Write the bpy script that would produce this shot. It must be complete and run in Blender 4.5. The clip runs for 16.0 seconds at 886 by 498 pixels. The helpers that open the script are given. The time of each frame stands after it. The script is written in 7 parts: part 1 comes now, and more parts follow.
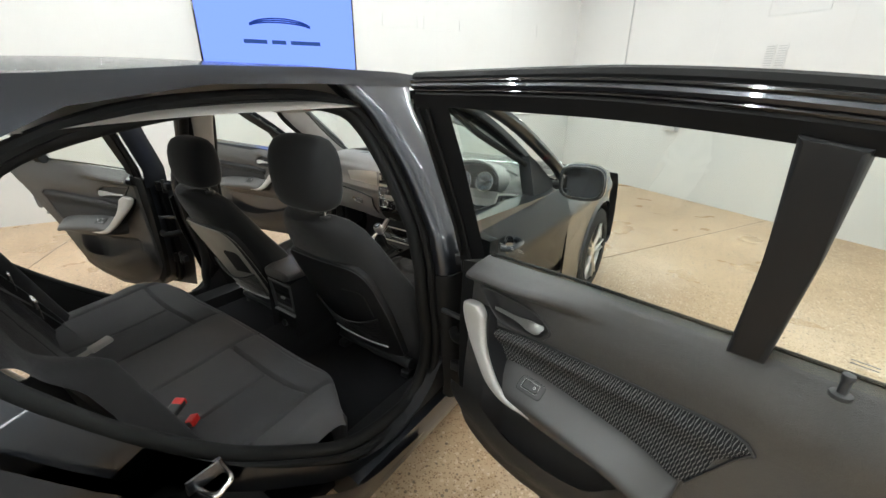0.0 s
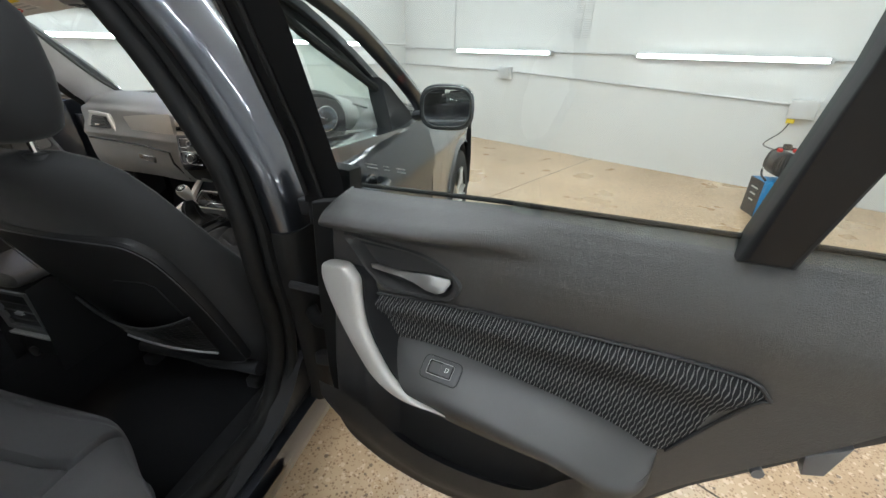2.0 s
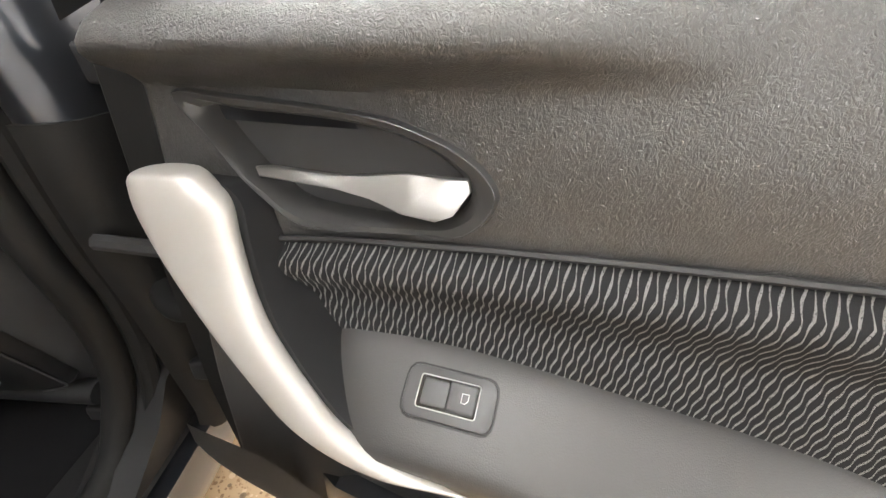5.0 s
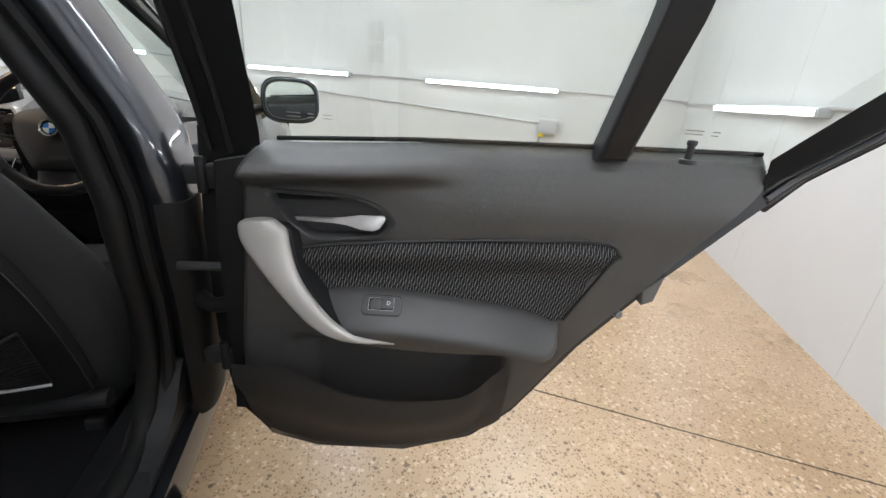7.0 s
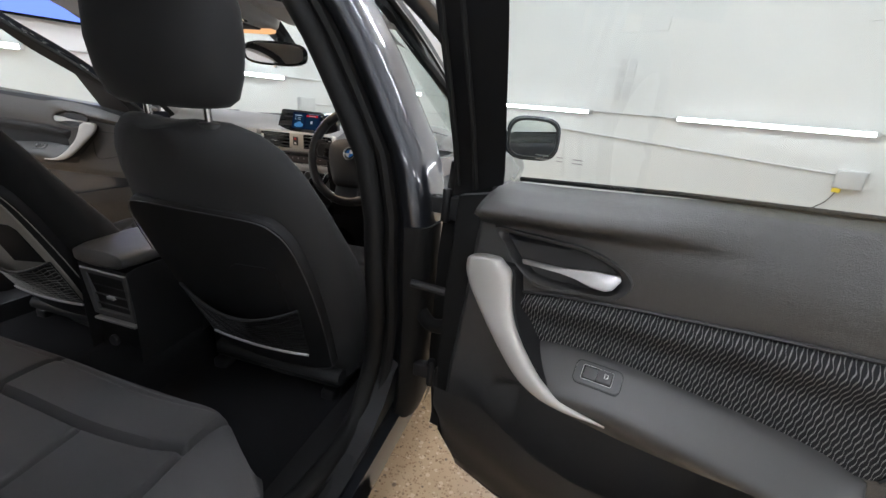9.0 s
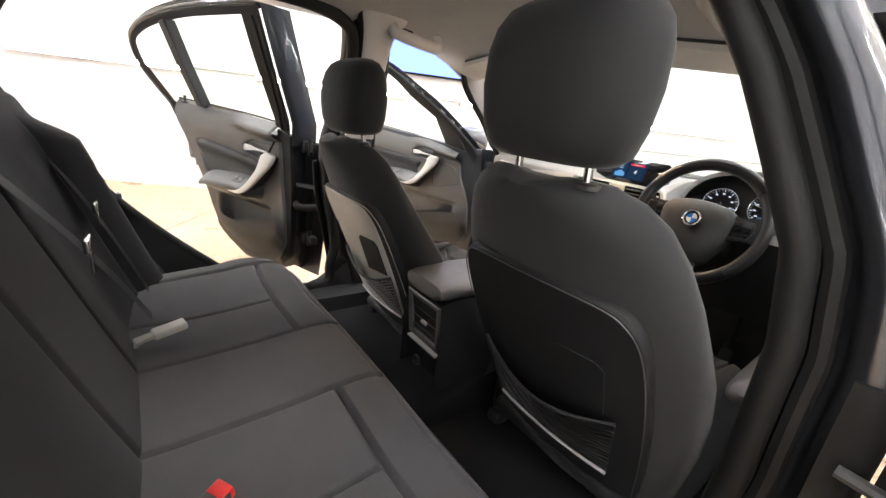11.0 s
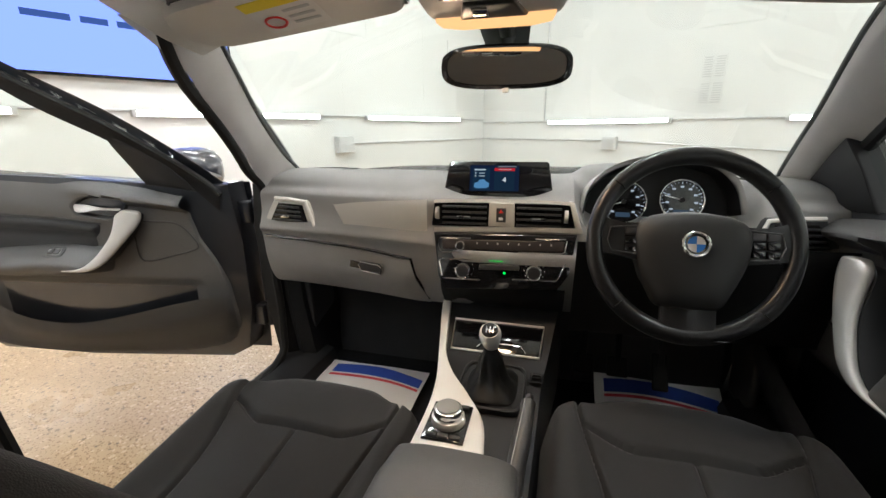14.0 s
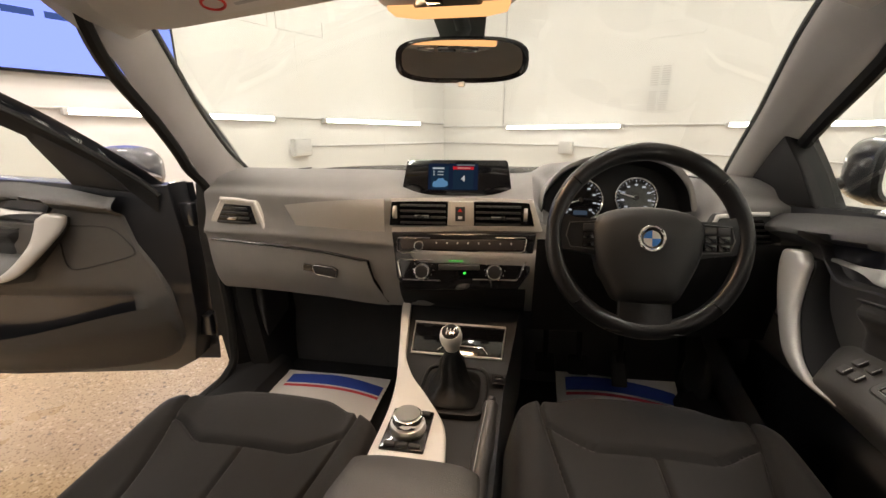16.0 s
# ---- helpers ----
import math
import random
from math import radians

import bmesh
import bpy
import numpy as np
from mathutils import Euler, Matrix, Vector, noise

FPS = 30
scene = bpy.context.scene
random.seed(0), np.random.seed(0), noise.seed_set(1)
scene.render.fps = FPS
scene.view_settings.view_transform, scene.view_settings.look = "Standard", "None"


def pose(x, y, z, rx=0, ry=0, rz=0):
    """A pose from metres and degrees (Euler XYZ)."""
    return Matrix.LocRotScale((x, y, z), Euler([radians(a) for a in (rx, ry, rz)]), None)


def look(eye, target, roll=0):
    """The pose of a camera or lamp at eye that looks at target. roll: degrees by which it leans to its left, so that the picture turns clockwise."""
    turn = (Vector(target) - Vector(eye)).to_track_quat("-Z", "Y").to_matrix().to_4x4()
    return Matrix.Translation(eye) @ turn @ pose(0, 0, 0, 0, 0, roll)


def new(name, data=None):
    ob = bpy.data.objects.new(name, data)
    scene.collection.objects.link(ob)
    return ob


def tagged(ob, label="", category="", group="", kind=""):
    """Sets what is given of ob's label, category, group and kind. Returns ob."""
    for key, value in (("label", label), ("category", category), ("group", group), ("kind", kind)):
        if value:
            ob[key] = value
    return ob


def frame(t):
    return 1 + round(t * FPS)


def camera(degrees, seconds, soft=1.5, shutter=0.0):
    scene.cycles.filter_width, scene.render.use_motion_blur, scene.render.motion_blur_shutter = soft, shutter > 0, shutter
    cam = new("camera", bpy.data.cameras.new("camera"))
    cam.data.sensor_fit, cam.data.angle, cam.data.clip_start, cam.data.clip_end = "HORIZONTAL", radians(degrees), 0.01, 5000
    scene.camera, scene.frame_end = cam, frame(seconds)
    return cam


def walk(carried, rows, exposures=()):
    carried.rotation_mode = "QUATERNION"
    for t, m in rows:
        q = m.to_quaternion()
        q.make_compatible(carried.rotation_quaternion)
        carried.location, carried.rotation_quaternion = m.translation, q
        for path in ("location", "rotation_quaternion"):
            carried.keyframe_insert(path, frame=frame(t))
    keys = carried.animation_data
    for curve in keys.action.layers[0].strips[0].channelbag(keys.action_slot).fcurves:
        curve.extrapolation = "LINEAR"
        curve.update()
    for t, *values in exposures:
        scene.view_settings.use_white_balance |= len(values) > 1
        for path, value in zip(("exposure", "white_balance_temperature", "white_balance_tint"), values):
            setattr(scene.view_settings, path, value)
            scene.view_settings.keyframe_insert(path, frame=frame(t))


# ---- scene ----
cam = camera(94.5, 16.0)
PATH = [
    (0, (1.509, -1.064, 1.372), (0.443, 0.453, 0.624), 0.4),
    (0.5, (1.481, -0.968, 1.371), (0.652, 0.682, 0.602), 2.8),
    (1, (1.547, -0.938, 1.365), (0.855, 0.762, 0.572), 3.0),
    (1.5, (1.466, -0.89, 1.293), (0.924, 0.846, 0.46), 1.9),
    (2, (1.339, -0.79, 1.163), (0.932, 0.961, 0.286), 1.5),
    (2.5, (1.265, -0.658, 1.045), (0.978, 1.081, 0.1), 0.9),
    (3, (1.233, -0.539, 0.967), (1.014, 1.185, -0.022), 0.9),
    (3.5, (1.217, -0.487, 0.941), (1.058, 1.211, -0.102), 0.9),
    (4, (1.216, -0.473, 0.933), (1.078, 1.207, -0.144), 1.2),
    (4.5, (1.214, -0.469, 0.93), (1.104, 1.211, -0.149), 1.5),
    (5, (1.214, -0.469, 0.926), (1.174, 1.232, -0.125), 2.6),
    (5.2, (1.213, -0.471, 0.926), (1.233, 1.252, -0.088), 3.2),
    (7.3, (1.139, -0.965, 1.051), (1.649, 0.841, 0.361), 4.8),
    (7.5, (1.14, -0.967, 1.051), (1.636, 0.848, 0.372), 4.7),
    (8, (1.148, -0.966, 1.051), (1.552, 0.877, 0.39), 4.4),
    (8.5, (1.14, -0.934, 1.052), (1.203, 0.95, 0.384), 4.3),
    (9, (1.109, -0.871, 1.052), (0.618, 0.954, 0.397), 5.4),
    (9.5, (1.108, -0.819, 1.058), (0.064, 0.752, 0.394), 6.0),
    (10, (1.082, -0.808, 1.073), (-0.338, 0.429, 0.398), 6.6),
    (10.2, (1.07, -0.813, 1.075), (-0.438, 0.318, 0.406), 6.6),
    (12.3, (0.36, -0.622, 1.019), (-0.941, 0.842, 0.615), 6.3),
    (12.5, (0.317, -0.581, 1.023), (-0.9, 0.956, 0.627), 5.5),
    (13, (0.182, -0.474, 1.043), (-0.746, 1.242, 0.602), 3.0),
    (13.5, (0.121, -0.38, 1.056), (-0.556, 1.431, 0.547), 0.8),
    (14, (0.11, -0.327, 1.062), (-0.383, 1.53, 0.505), -0.4),
    (14.5, (0.115, -0.306, 1.051), (-0.286, 1.574, 0.499), -0.9),
    (15, (0.115, -0.297, 1.045), (-0.227, 1.593, 0.485), -0.7),
    (15.5, (0.114, -0.296, 1.044), (-0.211, 1.6, 0.498), -0.4),
    (16, (0.114, -0.298, 1.041), (-0.204, 1.604, 0.508), 0.1),
]
walk(cam, [(t, look(eye, target, roll)) for t, eye, target, roll in PATH],
     exposures=[(0.0, 0.55, 6100, 3), (1.5, 0.55, 5750, 2), (2.0, 0.52, 5800, 4), (2.5, 0.68, 5900, 8), (3.0, 1.22, 5850, 9), (3.5, 1.45, 6250, 10), (4.0, 1.75, 6500, 10), (5.2, 1.75, 6500, 10), (7.3, 0.4, 5800, 9), (8.5, 0.4, 5750, 9), (9.2, 0.62, 5900, 10), (10.0, 1.38, 6050, 11), (10.2, 1.42, 6050, 11), (12.5, 2.0, 7050, 12), (13.0, 1.8, 6900, 12), (14.0, 0.78, 6250, 7), (15.0, 0.68, 6850, 12), (16.0, 0.68, 7350, 14)])

# ---- light ----
world = bpy.data.worlds.new("world")
scene.world = world
world.use_nodes = True
world.node_tree.nodes["Background"].inputs[0].default_value = (0.9, 0.95, 1.0, 1)
world.node_tree.nodes["Background"].inputs[1].default_value = 0.15
# the lit reading lamps in the roof console
reading = new("reading_lamp", bpy.data.lights.new("reading_lamp", "AREA"))
reading.data.shape, reading.data.size, reading.data.size_y, reading.data.energy, reading.data.color = "RECTANGLE", 0.17, 0.045, 1.5, (1.0, 0.70, 0.44)
reading.matrix_world = pose(-0.03, 0.447, 1.224, -22, 9, 0)
tagged(reading, "warm lit reading lamp in the roof console", "lamp")


# ---- materials ----
def material(name, color, rough=0.5, metal=0.0, coat=0.0, spec=0.5):
    m = bpy.data.materials.new(name)
    m.use_nodes = True
    b = m.node_tree.nodes["Principled BSDF"]
    b.inputs["Base Color"].default_value = (*color, 1)
    b.inputs["Roughness"].default_value = rough
    b.inputs["Metallic"].default_value = metal
    b.inputs["Coat Weight"].default_value = coat
    b.inputs["Coat Roughness"].default_value = 0.05
    b.inputs["Specular IOR Level"].default_value = spec
    return m


def nodes_of(m):
    t = m.node_tree
    return t, t.nodes["Principled BSDF"], (lambda kind, **kw: add_node(t, kind, kw))


def add_node(t, kind, kw):
    n = t.nodes.new(kind)
    for k, v in kw.items():
        n.inputs[k].default_value = v
    return n


def coords(t, scale=(1, 1, 1)):
    c = t.nodes.new("ShaderNodeTexCoord")
    mp = t.nodes.new("ShaderNodeMapping")
    mp.inputs["Scale"].default_value = scale
    t.links.new(c.outputs["Object"], mp.inputs["Vector"])
    return mp.outputs["Vector"]


def bump_from(t, b, height, strength, distance=0.001):
    bp = t.nodes.new("ShaderNodeBump")
    bp.inputs["Strength"].default_value = strength
    bp.inputs["Distance"].default_value = distance
    t.links.new(height, bp.inputs["Height"])
    t.links.new(bp.outputs["Normal"], b.inputs["Normal"])


def vary(t, b, color, fac, low, high):
    """Base colour swings between low and high times color as fac goes from 0 to 1."""
    r = t.nodes.new("ShaderNodeValToRGB")
    r.color_ramp.elements[0].color = (*[c * low for c in color], 1)
    r.color_ramp.elements[1].color = (*[min(1, c * high) for c in color], 1)
    t.links.new(fac, r.inputs[0])
    t.links.new(r.outputs[0], b.inputs["Base Color"])
    return r


def grained(name, color, rough, scale=420.0, strength=0.35, low=0.8, high=1.2, distance=0.0006, spec=0.5):
    """Moulded soft trim: cellular leather grain, with faint larger patches."""
    m = material(name, color, rough, spec=spec)
    t, b, nd = nodes_of(m)
    v = coords(t)
    warp = nd("ShaderNodeTexNoise", Scale=60.0, Detail=2.0)
    t.links.new(v, warp.inputs["Vector"])
    mixv = t.nodes.new("ShaderNodeMix")
    mixv.data_type = "VECTOR"
    mixv.inputs["Factor"].default_value = 0.004
    t.links.new(v, mixv.inputs["A"])
    t.links.new(warp.outputs["Color"], mixv.inputs["B"])
    vo = nd("ShaderNodeTexVoronoi", Scale=scale)
    vo.feature = "DISTANCE_TO_EDGE"
    t.links.new(mixv.outputs["Result"], vo.inputs["Vector"])
    cr = t.nodes.new("ShaderNodeValToRGB")
    cr.color_ramp.interpolation = "EASE"
    cr.color_ramp.elements[0].position, cr.color_ramp.elements[1].position = 0.0, 0.22
    t.links.new(vo.outputs["Distance"], cr.inputs[0])
    bump_from(t, b, cr.outputs[0], strength, distance)
    no = nd("ShaderNodeTexNoise", Scale=7.0, Detail=4.0)
    t.links.new(v, no.inputs["Vector"])
    vary(t, b, color, no.outputs["Fac"], low, high)
    return m


def leather(name, color, rough, strength):
    """Soft moulded skin: uneven pebbles of two sizes parted by creases, with finer wrinkles."""
    m = material(name, color, rough, spec=0.95)
    t, b, nd = nodes_of(m)
    v = coords(t, (1, 1, 0.72))
    total = v
    for sc, amount in ((90.0, 0.010), (420.0, 0.0028)):
        w = nd("ShaderNodeTexNoise", Scale=sc, Detail=2.0)
        t.links.new(v, w.inputs["Vector"])
        ma = t.nodes.new("ShaderNodeVectorMath")
        ma.operation = "MULTIPLY_ADD"
        ma.inputs[1].default_value = (amount, amount, amount)
        t.links.new(w.outputs["Color"], ma.inputs[0])
        t.links.new(total, ma.inputs[2])
        total = ma.outputs[0]
    heights = []
    for sc, reach in ((300.0, 0.38), (560.0, 0.30)):
        vo = nd("ShaderNodeTexVoronoi", Scale=sc)
        vo.feature = "DISTANCE_TO_EDGE"
        t.links.new(total, vo.inputs["Vector"])
        cr = t.nodes.new("ShaderNodeValToRGB")
        cr.color_ramp.interpolation = "EASE"
        cr.color_ramp.elements[1].position = reach
        t.links.new(vo.outputs["Distance"], cr.inputs[0])
        heights.append(cr.outputs[0])
    patch = nd("ShaderNodeTexNoise", Scale=130.0, Detail=3.0)
    t.links.new(v, patch.inputs["Vector"])
    mx = t.nodes.new("ShaderNodeMix")
    t.links.new(patch.outputs["Fac"], mx.inputs["Factor"])
    t.links.new(heights[0], mx.inputs["A"])
    t.links.new(heights[1], mx.inputs["B"])
    bump_from(t, b, mx.outputs["Result"], strength, 0.0009)
    no = nd("ShaderNodeTexNoise", Scale=7.0, Detail=4.0)
    t.links.new(v, no.inputs["Vector"])
    vary(t, b, color, no.outputs["Fac"], 0.85, 1.15)
    return m


def noisy(name, color, rough, scale, strength, low=0.75, high=1.25, metal=0.0, coat=0.0, distance=0.001, big=5.0, spec=0.5):
    m = material(name, color, rough, metal, coat, spec)
    t, b, nd = nodes_of(m)
    v = coords(t)
    fine = nd("ShaderNodeTexNoise", Scale=scale, Detail=5.0)
    t.links.new(v, fine.inputs["Vector"])
    bump_from(t, b, fine.outputs["Fac"], strength, distance)
    no = nd("ShaderNodeTexNoise", Scale=big, Detail=6.0)
    t.links.new(v, no.inputs["Vector"])
    vary(t, b, color, no.outputs["Fac"], low, high)
    return m


def woven(name, color, scale=900.0, strength=0.5):
    m = material(name, color, 0.92, spec=0.15)
    t, b, nd = nodes_of(m)
    b.inputs["Sheen Weight"].default_value = 0.2
    b.inputs["Sheen Roughness"].default_value = 0.35
    v = coords(t)
    ck = nd("ShaderNodeTexVoronoi", Scale=scale)
    t.links.new(v, ck.inputs["Vector"])
    bump_from(t, b, ck.outputs["Distance"], strength, 0.0008)
    no = nd("ShaderNodeTexNoise", Scale=4.0, Detail=5.0)
    t.links.new(v, no.inputs["Vector"])
    vary(t, b, color, no.outputs["Fac"], 0.75, 1.3)
    return m


def emitter(name, color, strength):
    m = bpy.data.materials.new(name)
    m.use_nodes = True
    t = m.node_tree
    t.nodes.clear()
    e, o = t.nodes.new("ShaderNodeEmission"), t.nodes.new("ShaderNodeOutputMaterial")
    e.inputs[0].default_value, e.inputs[1].default_value = (*color, 1), strength
    t.links.new(e.outputs[0], o.inputs[0])
    return m


def glass(name, tint, gloss=0.9):
    """Thin sheet glass: straight-through tint, with more gloss the more it is seen from the side."""
    m = bpy.data.materials.new(name)
    m.use_nodes = True
    t = m.node_tree
    t.nodes.clear()
    o, mx = t.nodes.new("ShaderNodeOutputMaterial"), t.nodes.new("ShaderNodeMixShader")
    tr, gl, lw = t.nodes.new("ShaderNodeBsdfTransparent"), t.nodes.new("ShaderNodeBsdfGlossy"), t.nodes.new("ShaderNodeLayerWeight")
    tr.inputs[0].default_value, gl.inputs["Roughness"].default_value = (*tint, 1), 0.02
    gl.inputs["Color"].default_value = (gloss, gloss, gloss, 1)
    pw, ml = t.nodes.new("ShaderNodeMath"), t.nodes.new("ShaderNodeMath")
    pw.operation, ml.operation = "POWER", "MULTIPLY_ADD"
    pw.inputs[1].default_value, ml.inputs[1].default_value, ml.inputs[2].default_value = 5.0, 0.8, 0.075
    lw.inputs["Blend"].default_value = 0.5
    t.links.new(lw.outputs["Facing"], pw.inputs[0]), t.links.new(pw.outputs[0], ml.inputs[0]), t.links.new(ml.outputs[0], mx.inputs[0])
    t.links.new(tr.outputs[0], mx.inputs[1]), t.links.new(gl.outputs[0], mx.inputs[2])
    t.links.new(mx.outputs[0], o.inputs[0])
    return m


PAINT = noisy("mineral_grey_paint", (0.052, 0.056, 0.066), 0.34, 900, 0.03, 0.9, 1.1, metal=0.85, coat=1.0)
PAINT.node_tree.nodes["Principled BSDF"].inputs["Coat IOR"].default_value = 1.6
DOOR_TRIM = leather("charcoal_soft_trim", (0.049, 0.0475, 0.0465), 0.40, 0.55)
# charcoal skin with a pale base that makes up for the dim cabin light
DASH_TRIM = grained("lifted_dash_skin", (0.42, 0.41, 0.395), 0.5, 700, 0.2)
ARM_TRIM = grained("grey_armrest_vinyl", (0.043, 0.042, 0.042), 0.43, 520, 0.12, spec=0.75)
BLACK = noisy("black_moulded_plastic", (0.029, 0.029, 0.03), 0.45, 700, 0.15)
CONSOLE_BLACK = noisy("dark_console_plastic", (0.017, 0.017, 0.018), 0.5, 700, 0.12, spec=0.3)
PIANO = material("gloss_black_plastic", (0.006, 0.006, 0.007), 0.08, coat=0.6)
RUBBER = noisy("black_rubber_seal", (0.010, 0.010, 0.010), 0.6, 300, 0.2, spec=0.22)
PILLAR_TRIM = noisy("grey_pillar_trim", (0.5, 0.48, 0.46), 0.75, 500, 0.15)
HEADLINER = noisy("grey_woven_headliner", (0.74, 0.71, 0.67), 0.95, 1100, 0.5, 0.9, 1.1)
CARPET = noisy("black_carpet", (0.019, 0.019, 0.021), 0.98, 1500, 1.0, 0.6, 1.4, distance=0.003, spec=0.15)
# the black carpet again, its colour raised to lighten the dark footwell
LIFTED_CARPET = noisy("lifted_bulkhead_carpet", (0.10, 0.10, 0.102), 0.95, 1200, 0.8, 0.7, 1.3, distance=0.003, spec=0.15)
CLOTH = woven("charcoal_seat_cloth", (0.066, 0.065, 0.065))
# the backrest's charcoal cloth, paler to stand in for light on the cushion
BENCH_CLOTH = woven("lit_bench_cloth", (0.15, 0.147, 0.149))
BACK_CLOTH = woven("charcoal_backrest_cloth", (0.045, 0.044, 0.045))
SEAT_BACK = woven("black_seat_back_cloth", (0.034, 0.034, 0.035))
HEAD_CLOTH = woven("charcoal_headrest_vinyl", (0.027, 0.027, 0.028), 1200.0, 0.2)
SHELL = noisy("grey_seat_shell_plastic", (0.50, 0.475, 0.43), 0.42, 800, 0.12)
SHELL_DARK = noisy("shaded_seat_shell_plastic", (0.018, 0.018, 0.019), 0.5, 800, 0.12, spec=0.3)
SILVER = noisy("satin_silver_trim", (0.78, 0.755, 0.71), 0.45, 1200, 0.08, 0.94, 1.04, metal=0.25)
PULL_SILVER = noisy("dull_silver_pull", (0.52, 0.505, 0.48), 0.42, 1200, 0.08, 0.94, 1.04, metal=0.35)
SATIN = noisy("satin_chrome_lever", (0.40, 0.395, 0.385), 0.36, 900, 0.05, 0.95, 1.04, metal=0.9)
TRIM_SMOOTH = noisy("smooth_charcoal_trim", (0.045, 0.0445, 0.0445), 0.42, 900, 0.05, 0.9, 1.1, spec=0.7)
CHROME = material("bright_chrome", (0.8, 0.8, 0.8), 0.14, 1.0)
BRUSHED = noisy("brushed_aluminium", (0.72, 0.71, 0.69), 0.28, 700, 0.06, 0.92, 1.06, metal=1.0)
MIRROR = material("mirror_glass", (0.9, 0.9, 0.9), 0.01, 1.0)
GLASS = glass("clear_window_glass", (0.89, 0.95, 0.92))
SWITCH_GREY = noisy("satin_grey_switch_plastic", (0.06, 0.06, 0.062), 0.38, 900, 0.06)
VENT_GREY = noisy("satin_dark_grey_vent", (0.13, 0.13, 0.132), 0.35, 900, 0.06)
WHITE_MARK = material("white_marking", (0.75, 0.75, 0.75), 0.5)
STITCH = material("grey_stitching", (0.34, 0.33, 0.31), 0.8)
RED = material("red_plastic", (0.6, 0.02, 0.015), 0.4)
LAMP = emitter("lit_tube", (1.0, 0.98, 0.95), 18.0)
CEILING_LAMP = emitter("lit_ceiling_tube", (1.0, 0.985, 0.96), 100.0)
TYRE = noisy("tyre_rubber", (0.015, 0.015, 0.015), 0.8, 200, 0.4)
GLASS_ETCH = material("etched_glass_mark", (0.3, 0.31, 0.31), 0.7)
GREY_BOX = noisy("grey_enamelled_steel", (0.5, 0.5, 0.5), 0.5, 60, 0.05)


def wave_cloth(name):
    """Dark knit with pale wavy threads running down it."""
    m = material(name, (0.02, 0.02, 0.021), 0.9, spec=0.2)
    t, b, nd = nodes_of(m)
    uv = t.nodes.new("ShaderNodeUVMap")
    sep = t.nodes.new("ShaderNodeSeparateXYZ")
    t.links.new(uv.outputs[0], sep.inputs[0])

    def op(kind, a, c):
        n = t.nodes.new("ShaderNodeMath")
        n.operation = kind
        for i, w in enumerate((a, c)):
            if w is None:
                continue
            if isinstance(w, (int, float)):
                n.inputs[i].default_value = w
            else:
                t.links.new(w, n.inputs[i])
        return n.outputs[0]
    # threads 7 mm apart, swaying and swelling with a 13 mm period, alternate ones in opposite phase
    lane = op("MULTIPLY", sep.outputs[0], 1 / 0.0052)
    idx = op("FLOOR", lane, None)
    par = op("MULTIPLY", idx, 2.7)
    ph = op("ADD", op("MULTIPLY", sep.outputs[1], 2 * math.pi / 0.019), par)
    sway = op("MULTIPLY", op("SINE", ph, None), 0.14)
    pos = op("ABSOLUTE", op("SUBTRACT", op("FRACT", lane, None), op("ADD", 0.5, sway)), None)
    thick = op("ADD", 0.12, op("MULTIPLY", op("COSINE", ph, None), 0.06))
    line = op("LESS_THAN", pos, thick)
    no = nd("ShaderNodeTexNoise", Scale=1400.0, Detail=2.0)
    t.links.new(coords(t), no.inputs["Vector"])
    thread = op("MULTIPLY", line, op("GREATER_THAN", no.outputs["Fac"], 0.40))
    r = t.nodes.new("ShaderNodeValToRGB")
    r.color_ramp.elements[0].color, r.color_ramp.elements[1].color = (0.018, 0.018, 0.019, 1), (0.2, 0.196, 0.19, 1)
    t.links.new(thread, r.inputs[0])
    t.links.new(r.outputs[0], b.inputs["Base Color"])
    bump_from(t, b, op("ADD", line, op("MULTIPLY", no.outputs["Fac"], 0.5)), 0.5, 0.0008)
    return m


WAVE = wave_cloth("wave_pattern_cloth")


# ---- mesh helpers ----
def finish(bm, name, mat, angle=38.0, uv=None):
    bmesh.ops.recalc_face_normals(bm, faces=bm.faces)
    lim = radians(angle)
    for f in bm.faces:
        f.smooth = True
    for e in bm.edges:
        if len(e.link_faces) == 2 and e.calc_face_angle(0.0) > lim:
            e.smooth = False
    me = bpy.data.meshes.new(name)
    bm.to_mesh(me)
    bm.free()
    if mat:
        me.materials.append(mat)
    return me


def part(name, bm, mat, parent=None, label=""):
    ob = new(name, finish(bm, name, mat) if isinstance(bm, bmesh.types.BMesh) else bm)
    if parent is not None:
        while parent.parent is not None and parent.parent.parent is not None:
            parent = parent.parent
        ob.parent = parent
        ob.matrix_parent_inverse = Matrix.Translation(-Vector(parent.get("base", (0, 0, 0))))
    if label:
        ob["label"] = label
    return ob


def thing(name, base, label, category, group="", kind=""):
    ob = new(name)
    ob.location = base
    ob["base"] = list(base)
    ob.empty_display_size = 0.1
    return tagged(ob, label, category, group, kind)


def solid(name, bm, mat, label, category, group="", kind=""):
    return tagged(part(name, bm, mat), label, category, group, kind)


def merge(*bms):
    out = bms[0]
    for b in bms[1:]:
        me = bpy.data.meshes.new("tmp")
        b.to_mesh(me)
        b.free()
        out.from_mesh(me)
        bpy.data.meshes.remove(me)
    return out


def moved(bm, m):
    bmesh.ops.transform(bm, matrix=m, verts=bm.verts)
    return bm


